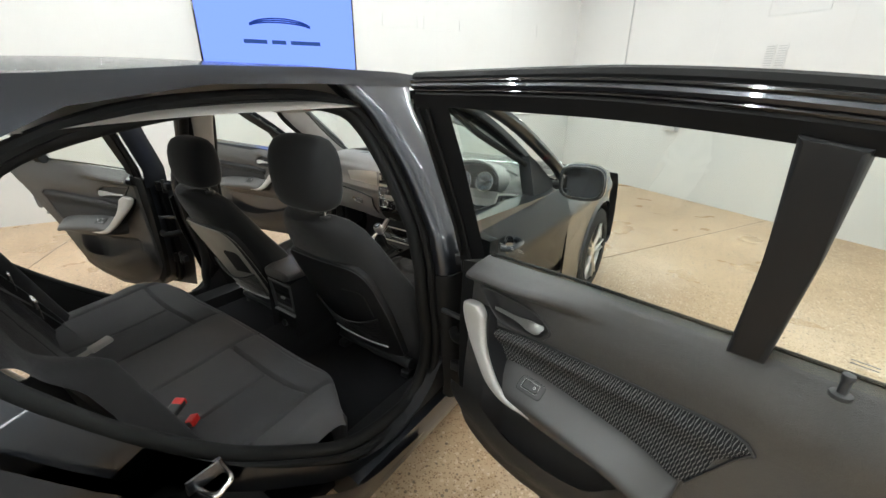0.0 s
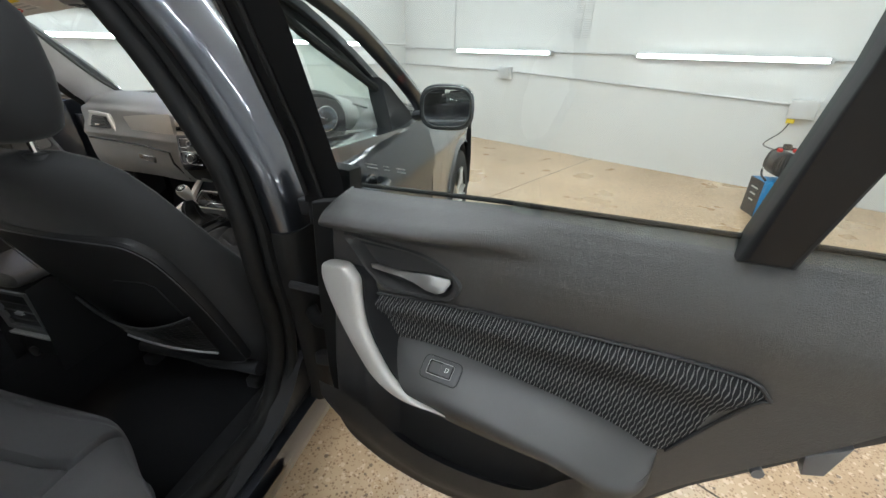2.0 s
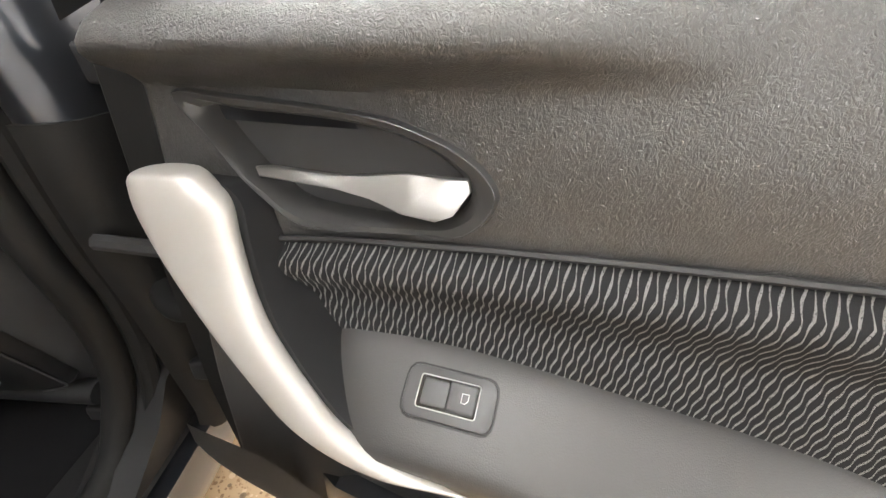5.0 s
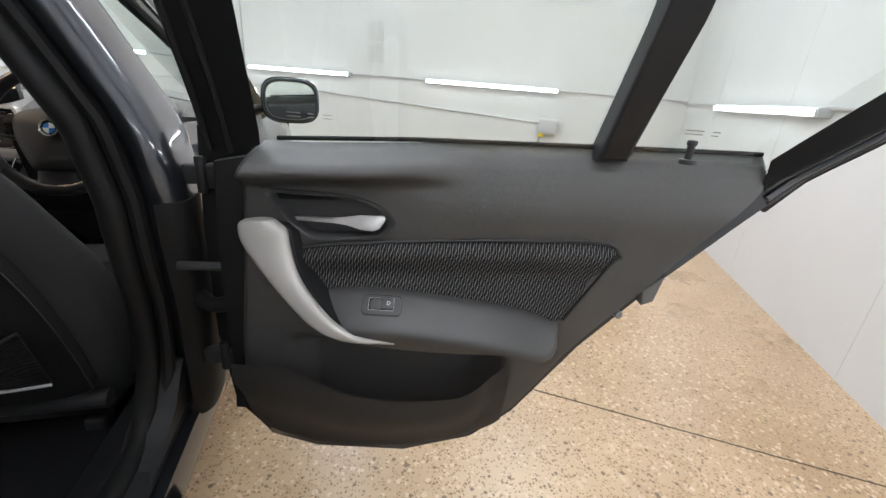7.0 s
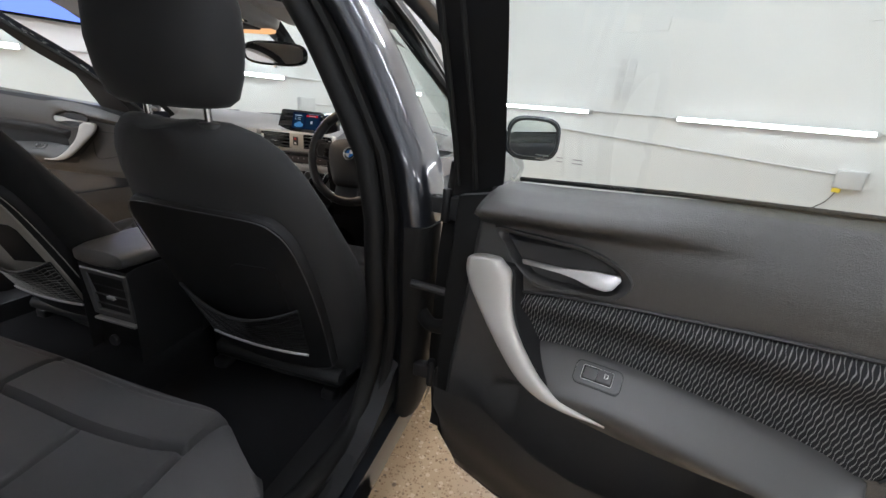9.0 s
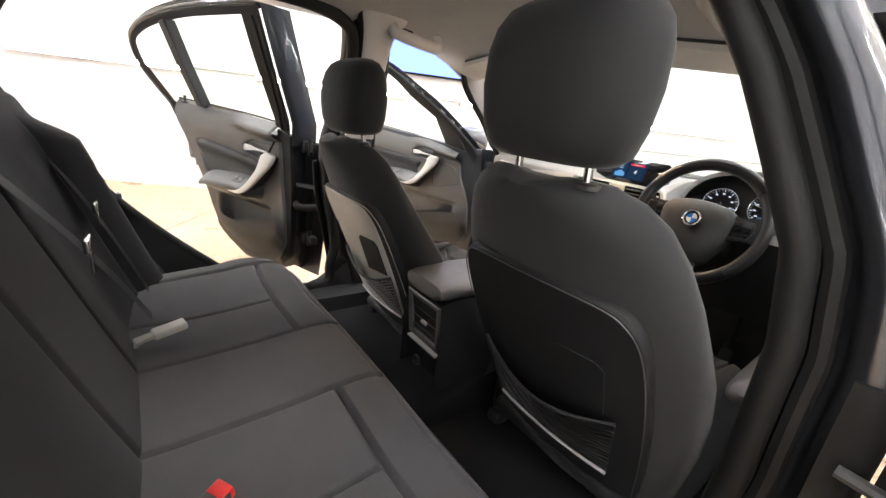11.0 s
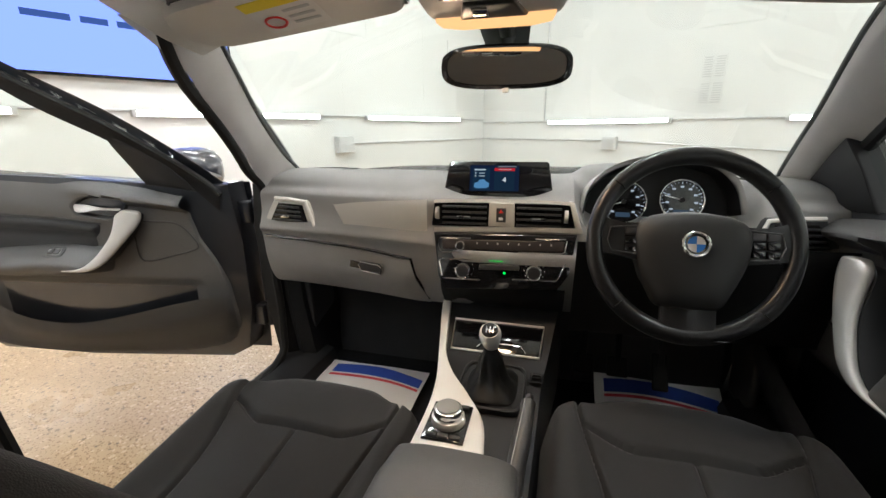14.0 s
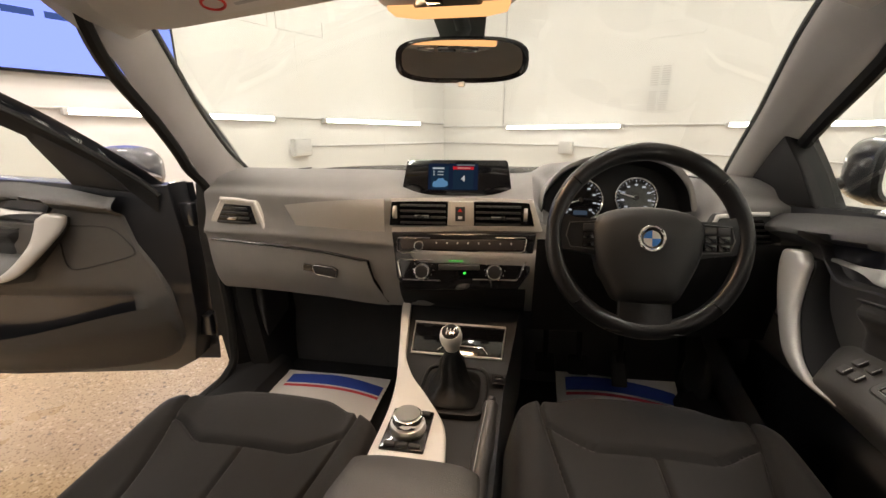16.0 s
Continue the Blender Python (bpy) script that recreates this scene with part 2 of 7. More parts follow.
def rbox(size, at=(0, 0, 0), bevel=0.0, seg=3, rot=None):
    bm = bmesh.new()
    bmesh.ops.create_cube(bm, size=1.0)
    bmesh.ops.scale(bm, vec=size, verts=bm.verts)
    if bevel:
        bmesh.ops.bevel(bm, geom=bm.edges[:], offset=min(bevel, min(size) * 0.49), segments=seg, profile=0.5, affect="EDGES")
    m = Matrix.Translation(at)
    if rot is not None:
        m = m @ rot
    return moved(bm, m)


def cyl(r, h, at=(0, 0, 0), axis="Z", n=24, r2=None, bevel=0.0):
    bm = bmesh.new()
    bmesh.ops.create_cone(bm, cap_ends=True, segments=n, radius1=r, radius2=r if r2 is None else r2, depth=h)
    if bevel:
        rim = [e for e in bm.edges if len([f for f in e.link_faces if len(f.verts) > 4]) == 1]
        bmesh.ops.bevel(bm, geom=rim, offset=bevel, segments=2, profile=0.5, affect="EDGES")
    rot = {"Z": Matrix(), "Y": Matrix.Rotation(radians(-90), 4, "X"), "X": Matrix.Rotation(radians(90), 4, "Y")}[axis]
    return moved(bm, Matrix.Translation(at) @ rot)


def curve(pts, n=8, closed=False):
    """Points of a Catmull-Rom curve through pts, n to a span."""
    pts = [Vector(p) for p in pts]
    out, k = [], len(pts)
    for i in range(k if closed else k - 1):
        p1, p2 = pts[i], pts[(i + 1) % k]
        p0 = pts[i - 1] if closed or i else p1 * 2 - p2
        p3 = pts[(i + 2) % k] if closed or i + 2 < k else p2 * 2 - p1
        for j in range(n):
            s = j / n
            out.append(0.5 * ((2 * p1) + (p2 - p0) * s + (2 * p0 - 5 * p1 + 4 * p2 - p3) * s * s + (3 * p1 - p0 - 3 * p2 + p3) * s ** 3))
    if not closed:
        out.append(pts[-1])
    return out


def lerp(x, table):
    """Linear look-up in rows of (x, value)."""
    if x <= table[0][0]:
        return table[0][1]
    for (a, va), (b, vb) in zip(table, table[1:]):
        if x <= b:
            return va + (vb - va) * (x - a) / (b - a)
    return table[-1][1]


def smooth(x, a, b):
    s = min(1.0, max(0.0, (x - a) / (b - a)))
    return s * s * (3 - 2 * s)


def loft(rings, caps=True, loop=False):
    bm = bmesh.new()
    vs = [[bm.verts.new(p) for p in r] for r in rings]
    n = len(rings[0])
    pairs = list(zip(vs, vs[1:])) + ([(vs[-1], vs[0])] if loop else [])
    for a, b in pairs:
        for i in range(n):
            bm.faces.new((a[i], a[(i + 1) % n], b[(i + 1) % n], b[i]))
    if caps and not loop:
        bm.faces.new(vs[0][::-1]), bm.faces.new(vs[-1])
    return bm


def tube(pts, r, sides=10, closed=False, squash=1.0, up=(0, 0, 1)):
    """A round (or squashed) bar along pts; r may be a list."""
    pts = [Vector(p) for p in pts]
    rings, k = [], len(pts)
    for i, p in enumerate(pts):
        a = pts[i - 1] if closed or i else p
        b = pts[(i + 1) % k] if closed or i + 1 < k else p
        d = (b - a).normalized()
        u = Vector(up)
        s = d.cross(u)
        s = s.normalized() if s.length > 1e-4 else Vector((1, 0, 0))
        w = s.cross(d).normalized()
        rr = r[i] if isinstance(r, (list, tuple)) else r
        rings.append([p + s * rr * math.cos(2 * math.pi * j / sides) + w * rr * squash * math.sin(2 * math.pi * j / sides) for j in range(sides)])
    return loft(rings, loop=closed)


def sheet(fn, nu, nv, thick=0.0, uvfn=None):
    """A surface fn(s, t), s and t from 0 to 1, with an optional thickness behind it."""
    bm = bmesh.new()
    g = [[bm.verts.new(fn(i / nu, j / nv)) for j in range(nv + 1)] for i in range(nu + 1)]
    layer = bm.loops.layers.uv.new("UVMap") if uvfn else None
    for i in range(nu):
        for j in range(nv):
            f = bm.faces.new((g[i][j], g[i + 1][j], g[i + 1][j + 1], g[i][j + 1]))
            if layer:
                for lp, (a, b) in zip(f.loops, ((i, j), (i + 1, j), (i + 1, j + 1), (i, j + 1))):
                    lp[layer].uv = uvfn(a / nu, b / nv)
    if thick:
        bmesh.ops.solidify(bm, geom=bm.faces[:], thickness=thick)
    return bm


def prism(outline, fn, n0, n1, bevel=0.0, seg=2):
    """A flat piece with the given outline of (a, b), from depth n0 to n1; fn(a, n, b) places it; the edges at n1 are rounded."""
    bm = bmesh.new()
    lo = [bm.verts.new(fn(a, n0, b)) for a, b in outline]
    hi = [bm.verts.new(fn(a, n1, b)) for a, b in outline]
    k = len(outline)
    bm.faces.new(lo[::-1])
    top = bm.faces.new(hi)
    for i in range(k):
        bm.faces.new((lo[i], lo[(i + 1) % k], hi[(i + 1) % k], hi[i]))
    if bevel:
        bmesh.ops.bevel(bm, geom=list(top.edges), offset=bevel, segments=seg, profile=0.5, affect="EDGES")
    bmesh.ops.triangulate(bm, faces=[f for f in bm.faces if len(f.verts) > 4])
    return bm


def superring(c, ax, ay, a, b, p=2.6, n=28, front=0.0):
    """A rounded-rectangle ring round c with half sizes a along ax and b along ay."""
    out = []
    for i in range(n):
        th = 2 * math.pi * i / n
        x, y = math.cos(th), math.sin(th)
        out.append(c + ax * (a * math.copysign(abs(x) ** (2 / p), x)) + ay * (b * math.copysign(abs(y) ** (2 / p), y)))
    return out


def strip(c1, c2, fn, k=6, thick=0.0):
    """A skin between two curves of equal length in (a, b), placed by fn(a, b)."""
    m = len(c1) - 1

    def at(s, t):
        i = min(int(round(s * m)), m)
        return fn(c1[i][0] + (c2[i][0] - c1[i][0]) * t, c1[i][1] + (c2[i][1] - c1[i][1]) * t)
    return sheet(at, m, k, thick)


# ---- the room ----
CORNER = Vector((-0.94, 6.04, 0))
ALONG_R, ALONG_L = Vector((0.883, -0.469, 0)), Vector((-0.469, -0.883, 0))
LEN_R, LEN_L, ROOM_H = 6.5, 11.0, 3.1


def wall_r(s, out, z):
    """s metres along the right-hand wall from the corner, out metres into the room."""
    return CORNER + ALONG_R * s + ALONG_L * out + Vector((0, 0, z))


def wall_l(s, out, z):
    return CORNER + ALONG_L * s + ALONG_R * out + Vector((0, 0, z))


def wall_b(s, out, z):
    """The wall behind the right-hand wall's far end."""
    return CORNER + ALONG_R * (LEN_R - out) + ALONG_L * s + Vector((0, 0, z))


def slab(fn, s0, s1, o0, o1, z0, z1, bevel=0.0):
    return prism([(s0, z0), (s1, z0), (s1, z1), (s0, z1)], fn, o0, o1, bevel)


def wall_paint(name):
    m = material(name, (0.66, 0.66, 0.65), 0.5)
    t, b, nd = nodes_of(m)
    v = coords(t)
    fine = nd("ShaderNodeTexNoise", Scale=90.0, Detail=6.0)
    t.links.new(v, fine.inputs["Vector"])
    bump_from(t, b, fine.outputs["Fac"], 0.12, 0.003)
    no = nd("ShaderNodeTexNoise", Scale=1.1, Detail=8.0, Roughness=0.65)
    t.links.new(v, no.inputs["Vector"])
    vary(t, b, (0.66, 0.66, 0.65), no.outputs["Fac"], 0.9, 1.04)
    return m


def floor_stone(name):
    """Ground and sealed concrete: tan paste, brown and pale stones, worn duller patches."""
    m = material(name, (0.45, 0.33, 0.2), 0.3)
    t, b, nd = nodes_of(m)
    v = coords(t)
    big = nd("ShaderNodeTexNoise", Scale=0.9, Detail=7.0, Roughness=0.6)
    t.links.new(v, big.inputs["Vector"])
    base = t.nodes.new("ShaderNodeValToRGB")
    base.color_ramp.elements[0].position, base.color_ramp.elements[1].position = 0.3, 0.72
    base.color_ramp.elements[0].color, base.color_ramp.elements[1].color = (0.36, 0.24, 0.132, 1), (0.61, 0.46, 0.30, 1)
    t.links.new(big.outputs["Fac"], base.inputs[0])
    last = base.outputs[0]
    for scale, lo, hi, col in ((75.0, 0.10, 0.16, (0.16, 0.09, 0.045, 1)), (48.0, 0.13, 0.2, (0.66, 0.52, 0.37, 1)), (120.0, 0.15, 0.22, (0.25, 0.14, 0.07, 1)), (34.0, 0.07, 0.12, (0.10, 0.07, 0.05, 1))):
        vo = nd("ShaderNodeTexVoronoi", Scale=scale, Randomness=1.0)
        off = t.nodes.new("ShaderNodeVectorMath")
        off.inputs[1].default_value = (scale * 0.37, scale * 0.11, 0)
        t.links.new(v, off.inputs[0])
        t.links.new(off.outputs[0], vo.inputs["Vector"])
        # only some of the cells hold a stone
        pick = t.nodes.new("ShaderNodeSeparateColor")
        t.links.new(vo.outputs["Color"], pick.inputs[0])
        sz = t.nodes.new("ShaderNodeMath")
        sz.operation = "MULTIPLY"
        sz.inputs[1].default_value = hi * 2.2
        t.links.new(pick.outputs[0], sz.inputs[0])
        lt = t.nodes.new("ShaderNodeMath")
        lt.operation = "LESS_THAN"
        t.links.new(vo.outputs["Distance"], lt.inputs[0])
        t.links.new(sz.outputs[0], lt.inputs[1])
        k = t.nodes.new("ShaderNodeMath")
        k.operation = "MULTIPLY"
        k.inputs[1].default_value = 0.72
        t.links.new(lt.outputs[0], k.inputs[0])
        mx = t.nodes.new("ShaderNodeMix")
        mx.data_type = "RGBA"
        t.links.new(k.outputs[0], mx.inputs["Factor"])
        t.links.new(last, mx.inputs["A"])
        mx.inputs["B"].default_value = col
        last = mx.outputs["Result"]
    t.links.new(last, b.inputs["Base Color"])
    ro = t.nodes.new("ShaderNodeMapRange")
    ro.inputs["To Min"].default_value, ro.inputs["To Max"].default_value = 0.18, 0.42
    rn = nd("ShaderNodeTexNoise", Scale=2.3, Detail=6.0)
    t.links.new(v, rn.inputs["Vector"])
    t.links.new(rn.outputs["Fac"], ro.inputs["Value"])
    t.links.new(ro.outputs[0], b.inputs["Roughness"])
    fine = nd("ShaderNodeTexNoise", Scale=160.0, Detail=4.0)
    t.links.new(v, fine.inputs["Vector"])
    bump_from(t, b, fine.outputs["Fac"], 0.08, 0.002)
    return m


WALL, STONE = wall_paint("white_wall_paint"), floor_stone("sealed_ground_concrete")
JOINT = material("dark_joint", (0.10, 0.075, 0.05), 0.9)
CEIL = noisy("white_ceiling_board", (0.78, 0.78, 0.77), 0.8, 60, 0.1, 0.95, 1.03)

fl = prism([(-0.3, -0.3), (LEN_R + 0.3, -0.3), (LEN_R + 0.3, LEN_L + 0.3), (-0.3, LEN_L + 0.3)], lambda a, n, b: CORNER + ALONG_R * a + ALONG_L * b + Vector((0, 0, n)), -0.2, 0.0)
floor_ob = tagged(part("floor", fl, STONE), "tan sealed ground concrete floor with dark and pale stones", "floor", kind="structure")
ce = prism([(-0.3, -0.3), (LEN_R + 0.3, -0.3), (LEN_R + 0.3, LEN_L + 0.3), (-0.3, LEN_L + 0.3)], lambda a, n, b: CORNER + ALONG_R * a + ALONG_L * b + Vector((0, 0, n)), ROOM_H + 0.15, ROOM_H)
tagged(part("ceiling", ce, CEIL), "plain white workshop ceiling", "ceiling", kind="structure")
wr = tagged(part("wall_right", slab(wall_r, -0.2, LEN_R + 0.2, -0.2, 0, -0.02, ROOM_H + 0.02), WALL), "white painted workshop wall with scuffs", "wall", kind="structure")
wl = tagged(part("wall_left", slab(wall_l, 0, LEN_L + 0.2, -0.2, 0, -0.02, ROOM_H + 0.02), WALL), "white painted workshop wall behind a large screen", "wall", kind="structure")
wb = tagged(part("wall_back", slab(wall_b, 0, LEN_L + 0.2, -0.2, 0, -0.02, ROOM_H + 0.02), WALL), "white painted workshop wall with board joints", "wall", kind="structure")
tagged(part("wall_end", slab(lambda s, o, z: CORNER + ALONG_R * s + ALONG_L * (LEN_L - o) + Vector((0, 0, z)), 0, LEN_R, -0.2, 0, -0.02, ROOM_H + 0.02), WALL), "plain white painted workshop wall", "wall", kind="structure")

# saw cuts in the floor, and thin board joints and hatches on the walls
def floor_cut(p, q, w=0.006):
    p, q = Vector((*p, 0)), Vector((*q, 0))
    d = (q - p).normalized()
    s = Vector((-d.y, d.x, 0)) * w / 2
    return loft([[p - s - Vector((0, 0, .002)), p + s - Vector((0, 0, .002)), p + s + Vector((0, 0, .0012)), p - s + Vector((0, 0, .0012))],
                 [q - s - Vector((0, 0, .002)), q + s - Vector((0, 0, .002)), q + s + Vector((0, 0, .0012)), q - s + Vector((0, 0, .0012))]])


for i, (p, q) in enumerate((((1.2, 0.63), (4.4, -1.38)), ((-4.9, 0.95), (-1.2, -1.76)), ((2.0, 4.6), (-3.5, -5.5)))):
    part("floor_joint", floor_cut(p, q), JOINT, floor_ob, "dark saw-cut joint in the floor")
for fn, parent, spots in ((wall_r, wr, (1.0, 2.25, 3.45, 4.65, 5.85)), (wall_l, wl, (1.25, 2.45, 3.65, 4.9, 6.1, 7.3, 8.5)), (wall_b, wb, (0.9, 2.1, 3.3, 4.5, 5.7))):
    for s in spots:
        part("wall_joint", slab(fn, s - 0.0012, s + 0.0012, -0.001, 0.0012, 0.0, ROOM_H), material("wall_joint_shade", (0.62, 0.62, 0.6), 0.8) if "wall_joint_shade" not in bpy.data.materials else bpy.data.materials["wall_joint_shade"], parent)
for fn, parent, hatches in ((wall_r, wr, ((2.72, 3.25), (4.8, 5.35))), (wall_l, wl, ((2.1, 2.64), (0.3, 0.8), (2.72, 3.2)))):
    for s0, s1 in hatches:
        fr = merge(slab(fn, s0, s1, -0.002, 0.008, 2.17, 2.18), slab(fn, s0, s1, -0.002, 0.008, 2.03, 2.04), slab(fn, s0, s0 + .01, -0.002, 0.008, 2.04, 2.17), slab(fn, s1 - .01, s1, -0.002, 0.008, 2.04, 2.17))
        h = part("hatch", slab(fn, s0 + 0.01, s1 - 0.01, -0.002, 0.004, 2.04, 2.17), WALL, parent, "white painted flush hatch")
        part("hatch_frame", fr, WALL, h)

# louvred wall vents
for s0, z0 in ((2.79, 1.55), (2.90, 1.55), (2.79, 1.30), (2.90, 1.30)):
    v = part("wall_vent", slab(wall_r, s0, s0 + 0.095, -0.002, 0.006, z0, z0 + 0.22), WALL, wr, "white painted louvred vent panel")
    for k in range(9):
        part("louvre", slab(wall_r, s0 + 0.01, s0 + 0.085, 0.004, 0.012, z0 + 0.015 + k * 0.0225, z0 + 0.024 + k * 0.0225), GREY_BOX, v)

# tube battens on both walls
def batten(fn, s0, s1, z, label, lit=LAMP):
    mid = fn((s0 + s1) / 2, 0.03, z)
    b = thing("tube_light", mid, label, "lamp", "tube lights round the walls")
    part("batten_body", slab(fn, s0, s1, 0.0, 0.045, z - 0.026, z + 0.026, 0.004), GREY_BOX, b, "white enamelled batten body")
    part("tube", slab(fn, s0 + 0.03, s1 - 0.03, 0.0455, 0.056, z - 0.017, z + 0.017, 0.004), lit, b, "lit white tube lens")
    for s in (s0, s1 - 0.03):
        part("end_cap", slab(fn, s, s + 0.03, 0.03, 0.07, z - 0.025, z + 0.02, 0.003), GREY_BOX, b)


for s0, s1 in ((1.08, 2.58), (3.55, 5.16)):
    batten(wall_r, s0, s1, 1.15, "lit white tube batten on the white wall")
for s0, s1 in ((0.58, 2.2), (2.76, 4.35), (4.95, 6.5), (7.1, 8.7)):
    batten(wall_l, s0, s1, 1.2, "lit white tube batten on the white wall")
for s0, s1 in ((1.0, 2.55), (3.3, 4.85), (5.6, 7.1)):
    batten(wall_b, s0, s1, 1.1, "lit white tube batten on the white wall")
# rows of the same battens overhead
def ceiling_spot(a):
    return lambda s, o, z: CORNER + ALONG_R * a + ALONG_L * s + Vector((0, 0, ROOM_H - o)) + ALONG_R * z


for a in (1.3, 3.3, 5.3):
    for s0 in (0.9, 3.1, 5.3, 7.5):
        batten(ceiling_spot(a), s0, s0 + 1.6, 0.0, "lit white tube batten on the white ceiling", CEILING_LAMP)

# conduit and junction boxes
def box_on(fn, s, z, w, h, d, label):
    b = thing("junction_box", fn(s, 0, z), label, "electrical box", "junction boxes on the walls")
    part("box_body", slab(fn, s - w / 2, s + w / 2, 0, d, z - h / 2, z + h / 2, 0.008), GREY_BOX, b)
    part("lid", slab(fn, s - w / 2 + .008, s + w / 2 - .008, d, d + .008, z - h / 2 + .008, z + h / 2 - .008, 0.003), GREY_BOX, b)
    return b


box_on(wall_r, 1.93, 0.90, 0.17, 0.15, 0.07, "small grey junction box on the conduit")
bb = box_on(wall_r, 5.08, 0.76, 0.2, 0.16, 0.09, "grey socket box with a yellow plug below")
part("plug", slab(wall_r, 4.99, 5.05, 0.02, 0.08, 0.64, 0.70, 0.008), material("yellow_plug", (0.85, 0.65, 0.04), 0.5), bb, "yellow plug")
box_on(wall_l, 2.5, 0.92, 0.2, 0.17, 0.08, "grey junction box on the conduit")
for fn, pts, wname in ((wall_r, [(0.0, 0.94), (1.9, 0.93), (5.0, 0.79)], "conduit"), (wall_r, [(0.0, 1.17), (6.5, 1.15)], "conduit"), (wall_l, [(0.0, 0.94), (2.5, 0.93)], "conduit"), (wall_l, [(0.0, 1.21), (8.7, 1.23)], "conduit"), (wall_r, [(1.02, 1.16), (1.02, 3.1)], "conduit"), (wall_b, [(0.0, 1.13), (7.0, 1.1)], "conduit")):
    c = tube([fn(s, 0.012, z) for s, z in pts], 0.0095, 8)
    solid(wname, c, GREY_BOX, "thin pale cable conduit along the white wall", "conduit", "wall conduits")

# wall screen
tv = thing("wall_screen", wall_l(4.4, 0, 1.45), "large wall-mounted screen showing a bright blue page", "screen")
part("screen_frame", slab(wall_l, 3.58, 5.26, 0.0, 0.06, 1.43, 2.40, 0.006), PIANO, tv, "thin black frame")
part("screen_panel", slab(wall_l, 3.60, 5.24, 0.055, 0.063, 1.45, 2.38), emitter("blue_screen", (0.16, 0.235, 0.80), 1.4), tv, "blue lit panel")
navy = emitter("navy_bar", (0.04, 0.08, 0.26), 0.8)
for s0, s1 in ((4.0, 4.33), (4.38, 4.53), (4.58, 4.82)):
    part("caption_bar", slab(wall_l, s0, s1, 0.06, 0.066, 1.772, 1.812), navy, tv, "navy caption bar")
for k in range(3):
    arc = [wall_l(4.42 + 0.34 * math.cos(a), 0.066, 1.93 + (0.10 - 0.02 * k) * math.sin(a)) for a in [radians(20 + 14 * i) for i in range(11)]]
    part("swoosh", tube(arc, 0.008, 6), emitter("dark_swoosh", (0.02, 0.05, 0.25), 0.7), tv)

# work light on its blue carton by the wall
hb = Vector((3.13, 2.95, 0))
hb = hb + ALONG_R * 0.05
carton = thing("carton", hb, "blue printed cardboard carton with a black end, on the floor", "box")
rot = Matrix.Rotation(radians(4), 4, "Z")
part("carton_body", rbox((0.24, 0.2, 0.29), hb + Vector((0, 0, 0.145)), 0.004, rot=rot), noisy("blue_print_card", (0.03, 0.2, 0.45), 0.55, 40, 0.1, 0.7, 1.3), carton)
part("carton_end", rbox((0.003, 0.2, 0.286), hb + rot @ Vector((-0.1215, 0, 0.145)), 0.0, rot=rot), BLACK, carton, "black printed end")
part("print_patch", cyl(0.045, 0.003, hb + rot @ Vector((-0.03, -0.1015, 0.175)), "Y", 20), material("grey_print", (0.10, 0.11, 0.13), 0.5), carton, "printed picture of a heater")
part("print_patch", rbox((0.035, 0.003, 0.03), hb + rot @ Vector((0.02, -0.1018, 0.225)), rot=rot), material("red_print", (0.4, 0.04, 0.03), 0.5), carton, "red printed patch")
part("print_patch", rbox((0.05, 0.003, 0.035), hb + rot @ Vector((0.0, -0.1015, 0.07)), rot=rot), material("navy_print", (0.02, 0.05, 0.14), 0.5), carton, "dark printed patch")
for k in range(3):
    part("print_bar", rbox((0.003, 0.10 - 0.02 * k, 0.012), hb + rot @ Vector((-0.1235, 0.0, 0.22 - 0.05 * k)), rot=rot), GREY_BOX, carton, "pale lettering bar")
lt = thing("fan_heater", hb + Vector((0, 0, 0.29)), "black round fan heater with a carrying frame, standing on the carton", "heater")
up = hb + Vector((0, 0, 0.29))
part("drum", cyl(0.095, 0.15, up + Vector((0, 0, 0.13)), "Y", 28, bevel=0.01), BLACK, lt)
part("grille", merge(*[tube([up + rot @ Vector((dx, -0.082, 0.13 - math.sqrt(0.08 ** 2 - dx * dx))), up + rot @ Vector((dx, -0.082, 0.13 + math.sqrt(0.08 ** 2 - dx * dx)))], 0.003, 5) for dx in [-0.066 + 0.022 * i for i in range(7)]]), SWITCH_GREY, lt, "dark grille bars")
for sx in (-1, 1):
    part("stand_bar", tube(curve([up + rot @ Vector((sx * 0.11, -0.08, 0.008)), up + rot @ Vector((sx * 0.115, 0, 0.05)), up + rot @ Vector((sx * 0.11, 0, 0.2)), up + rot @ Vector((sx * 0.06, 0, 0.245))], 5), 0.008, 8), BLACK, lt)
part("handle", tube([up + rot @ Vector((-0.06, 0, 0.245)), up + rot @ Vector((0.06, 0, 0.245))], 0.012, 8), BLACK, lt)
part("top_cap", cyl(0.03, 0.035, up + rot @ Vector((0.0, 0, 0.262)), "Z", 16, bevel=0.006), BLACK, lt, "black top cap")
for sx in (-1, 1):
    part("knob", cyl(0.014, 0.03, up + rot @ Vector((sx * 0.055, -0.02, 0.235)), "X", 14), RED, lt, "red knob")
cable = tube(curve([wall_r(5.02, 0.05, 0.64), wall_r(4.98, 0.06, 0.55), wall_r(4.9, 0.2, 0.45), up + Vector((0.12, 0.25, 0.16)), up + Vector((0.13, 0.1, 0.05)), up + Vector((0.07, 0.08, 0.1))], 7), 0.005, 6)
solid("cable", cable, BLACK, "thin black cable from the socket box to the heater", "cable")


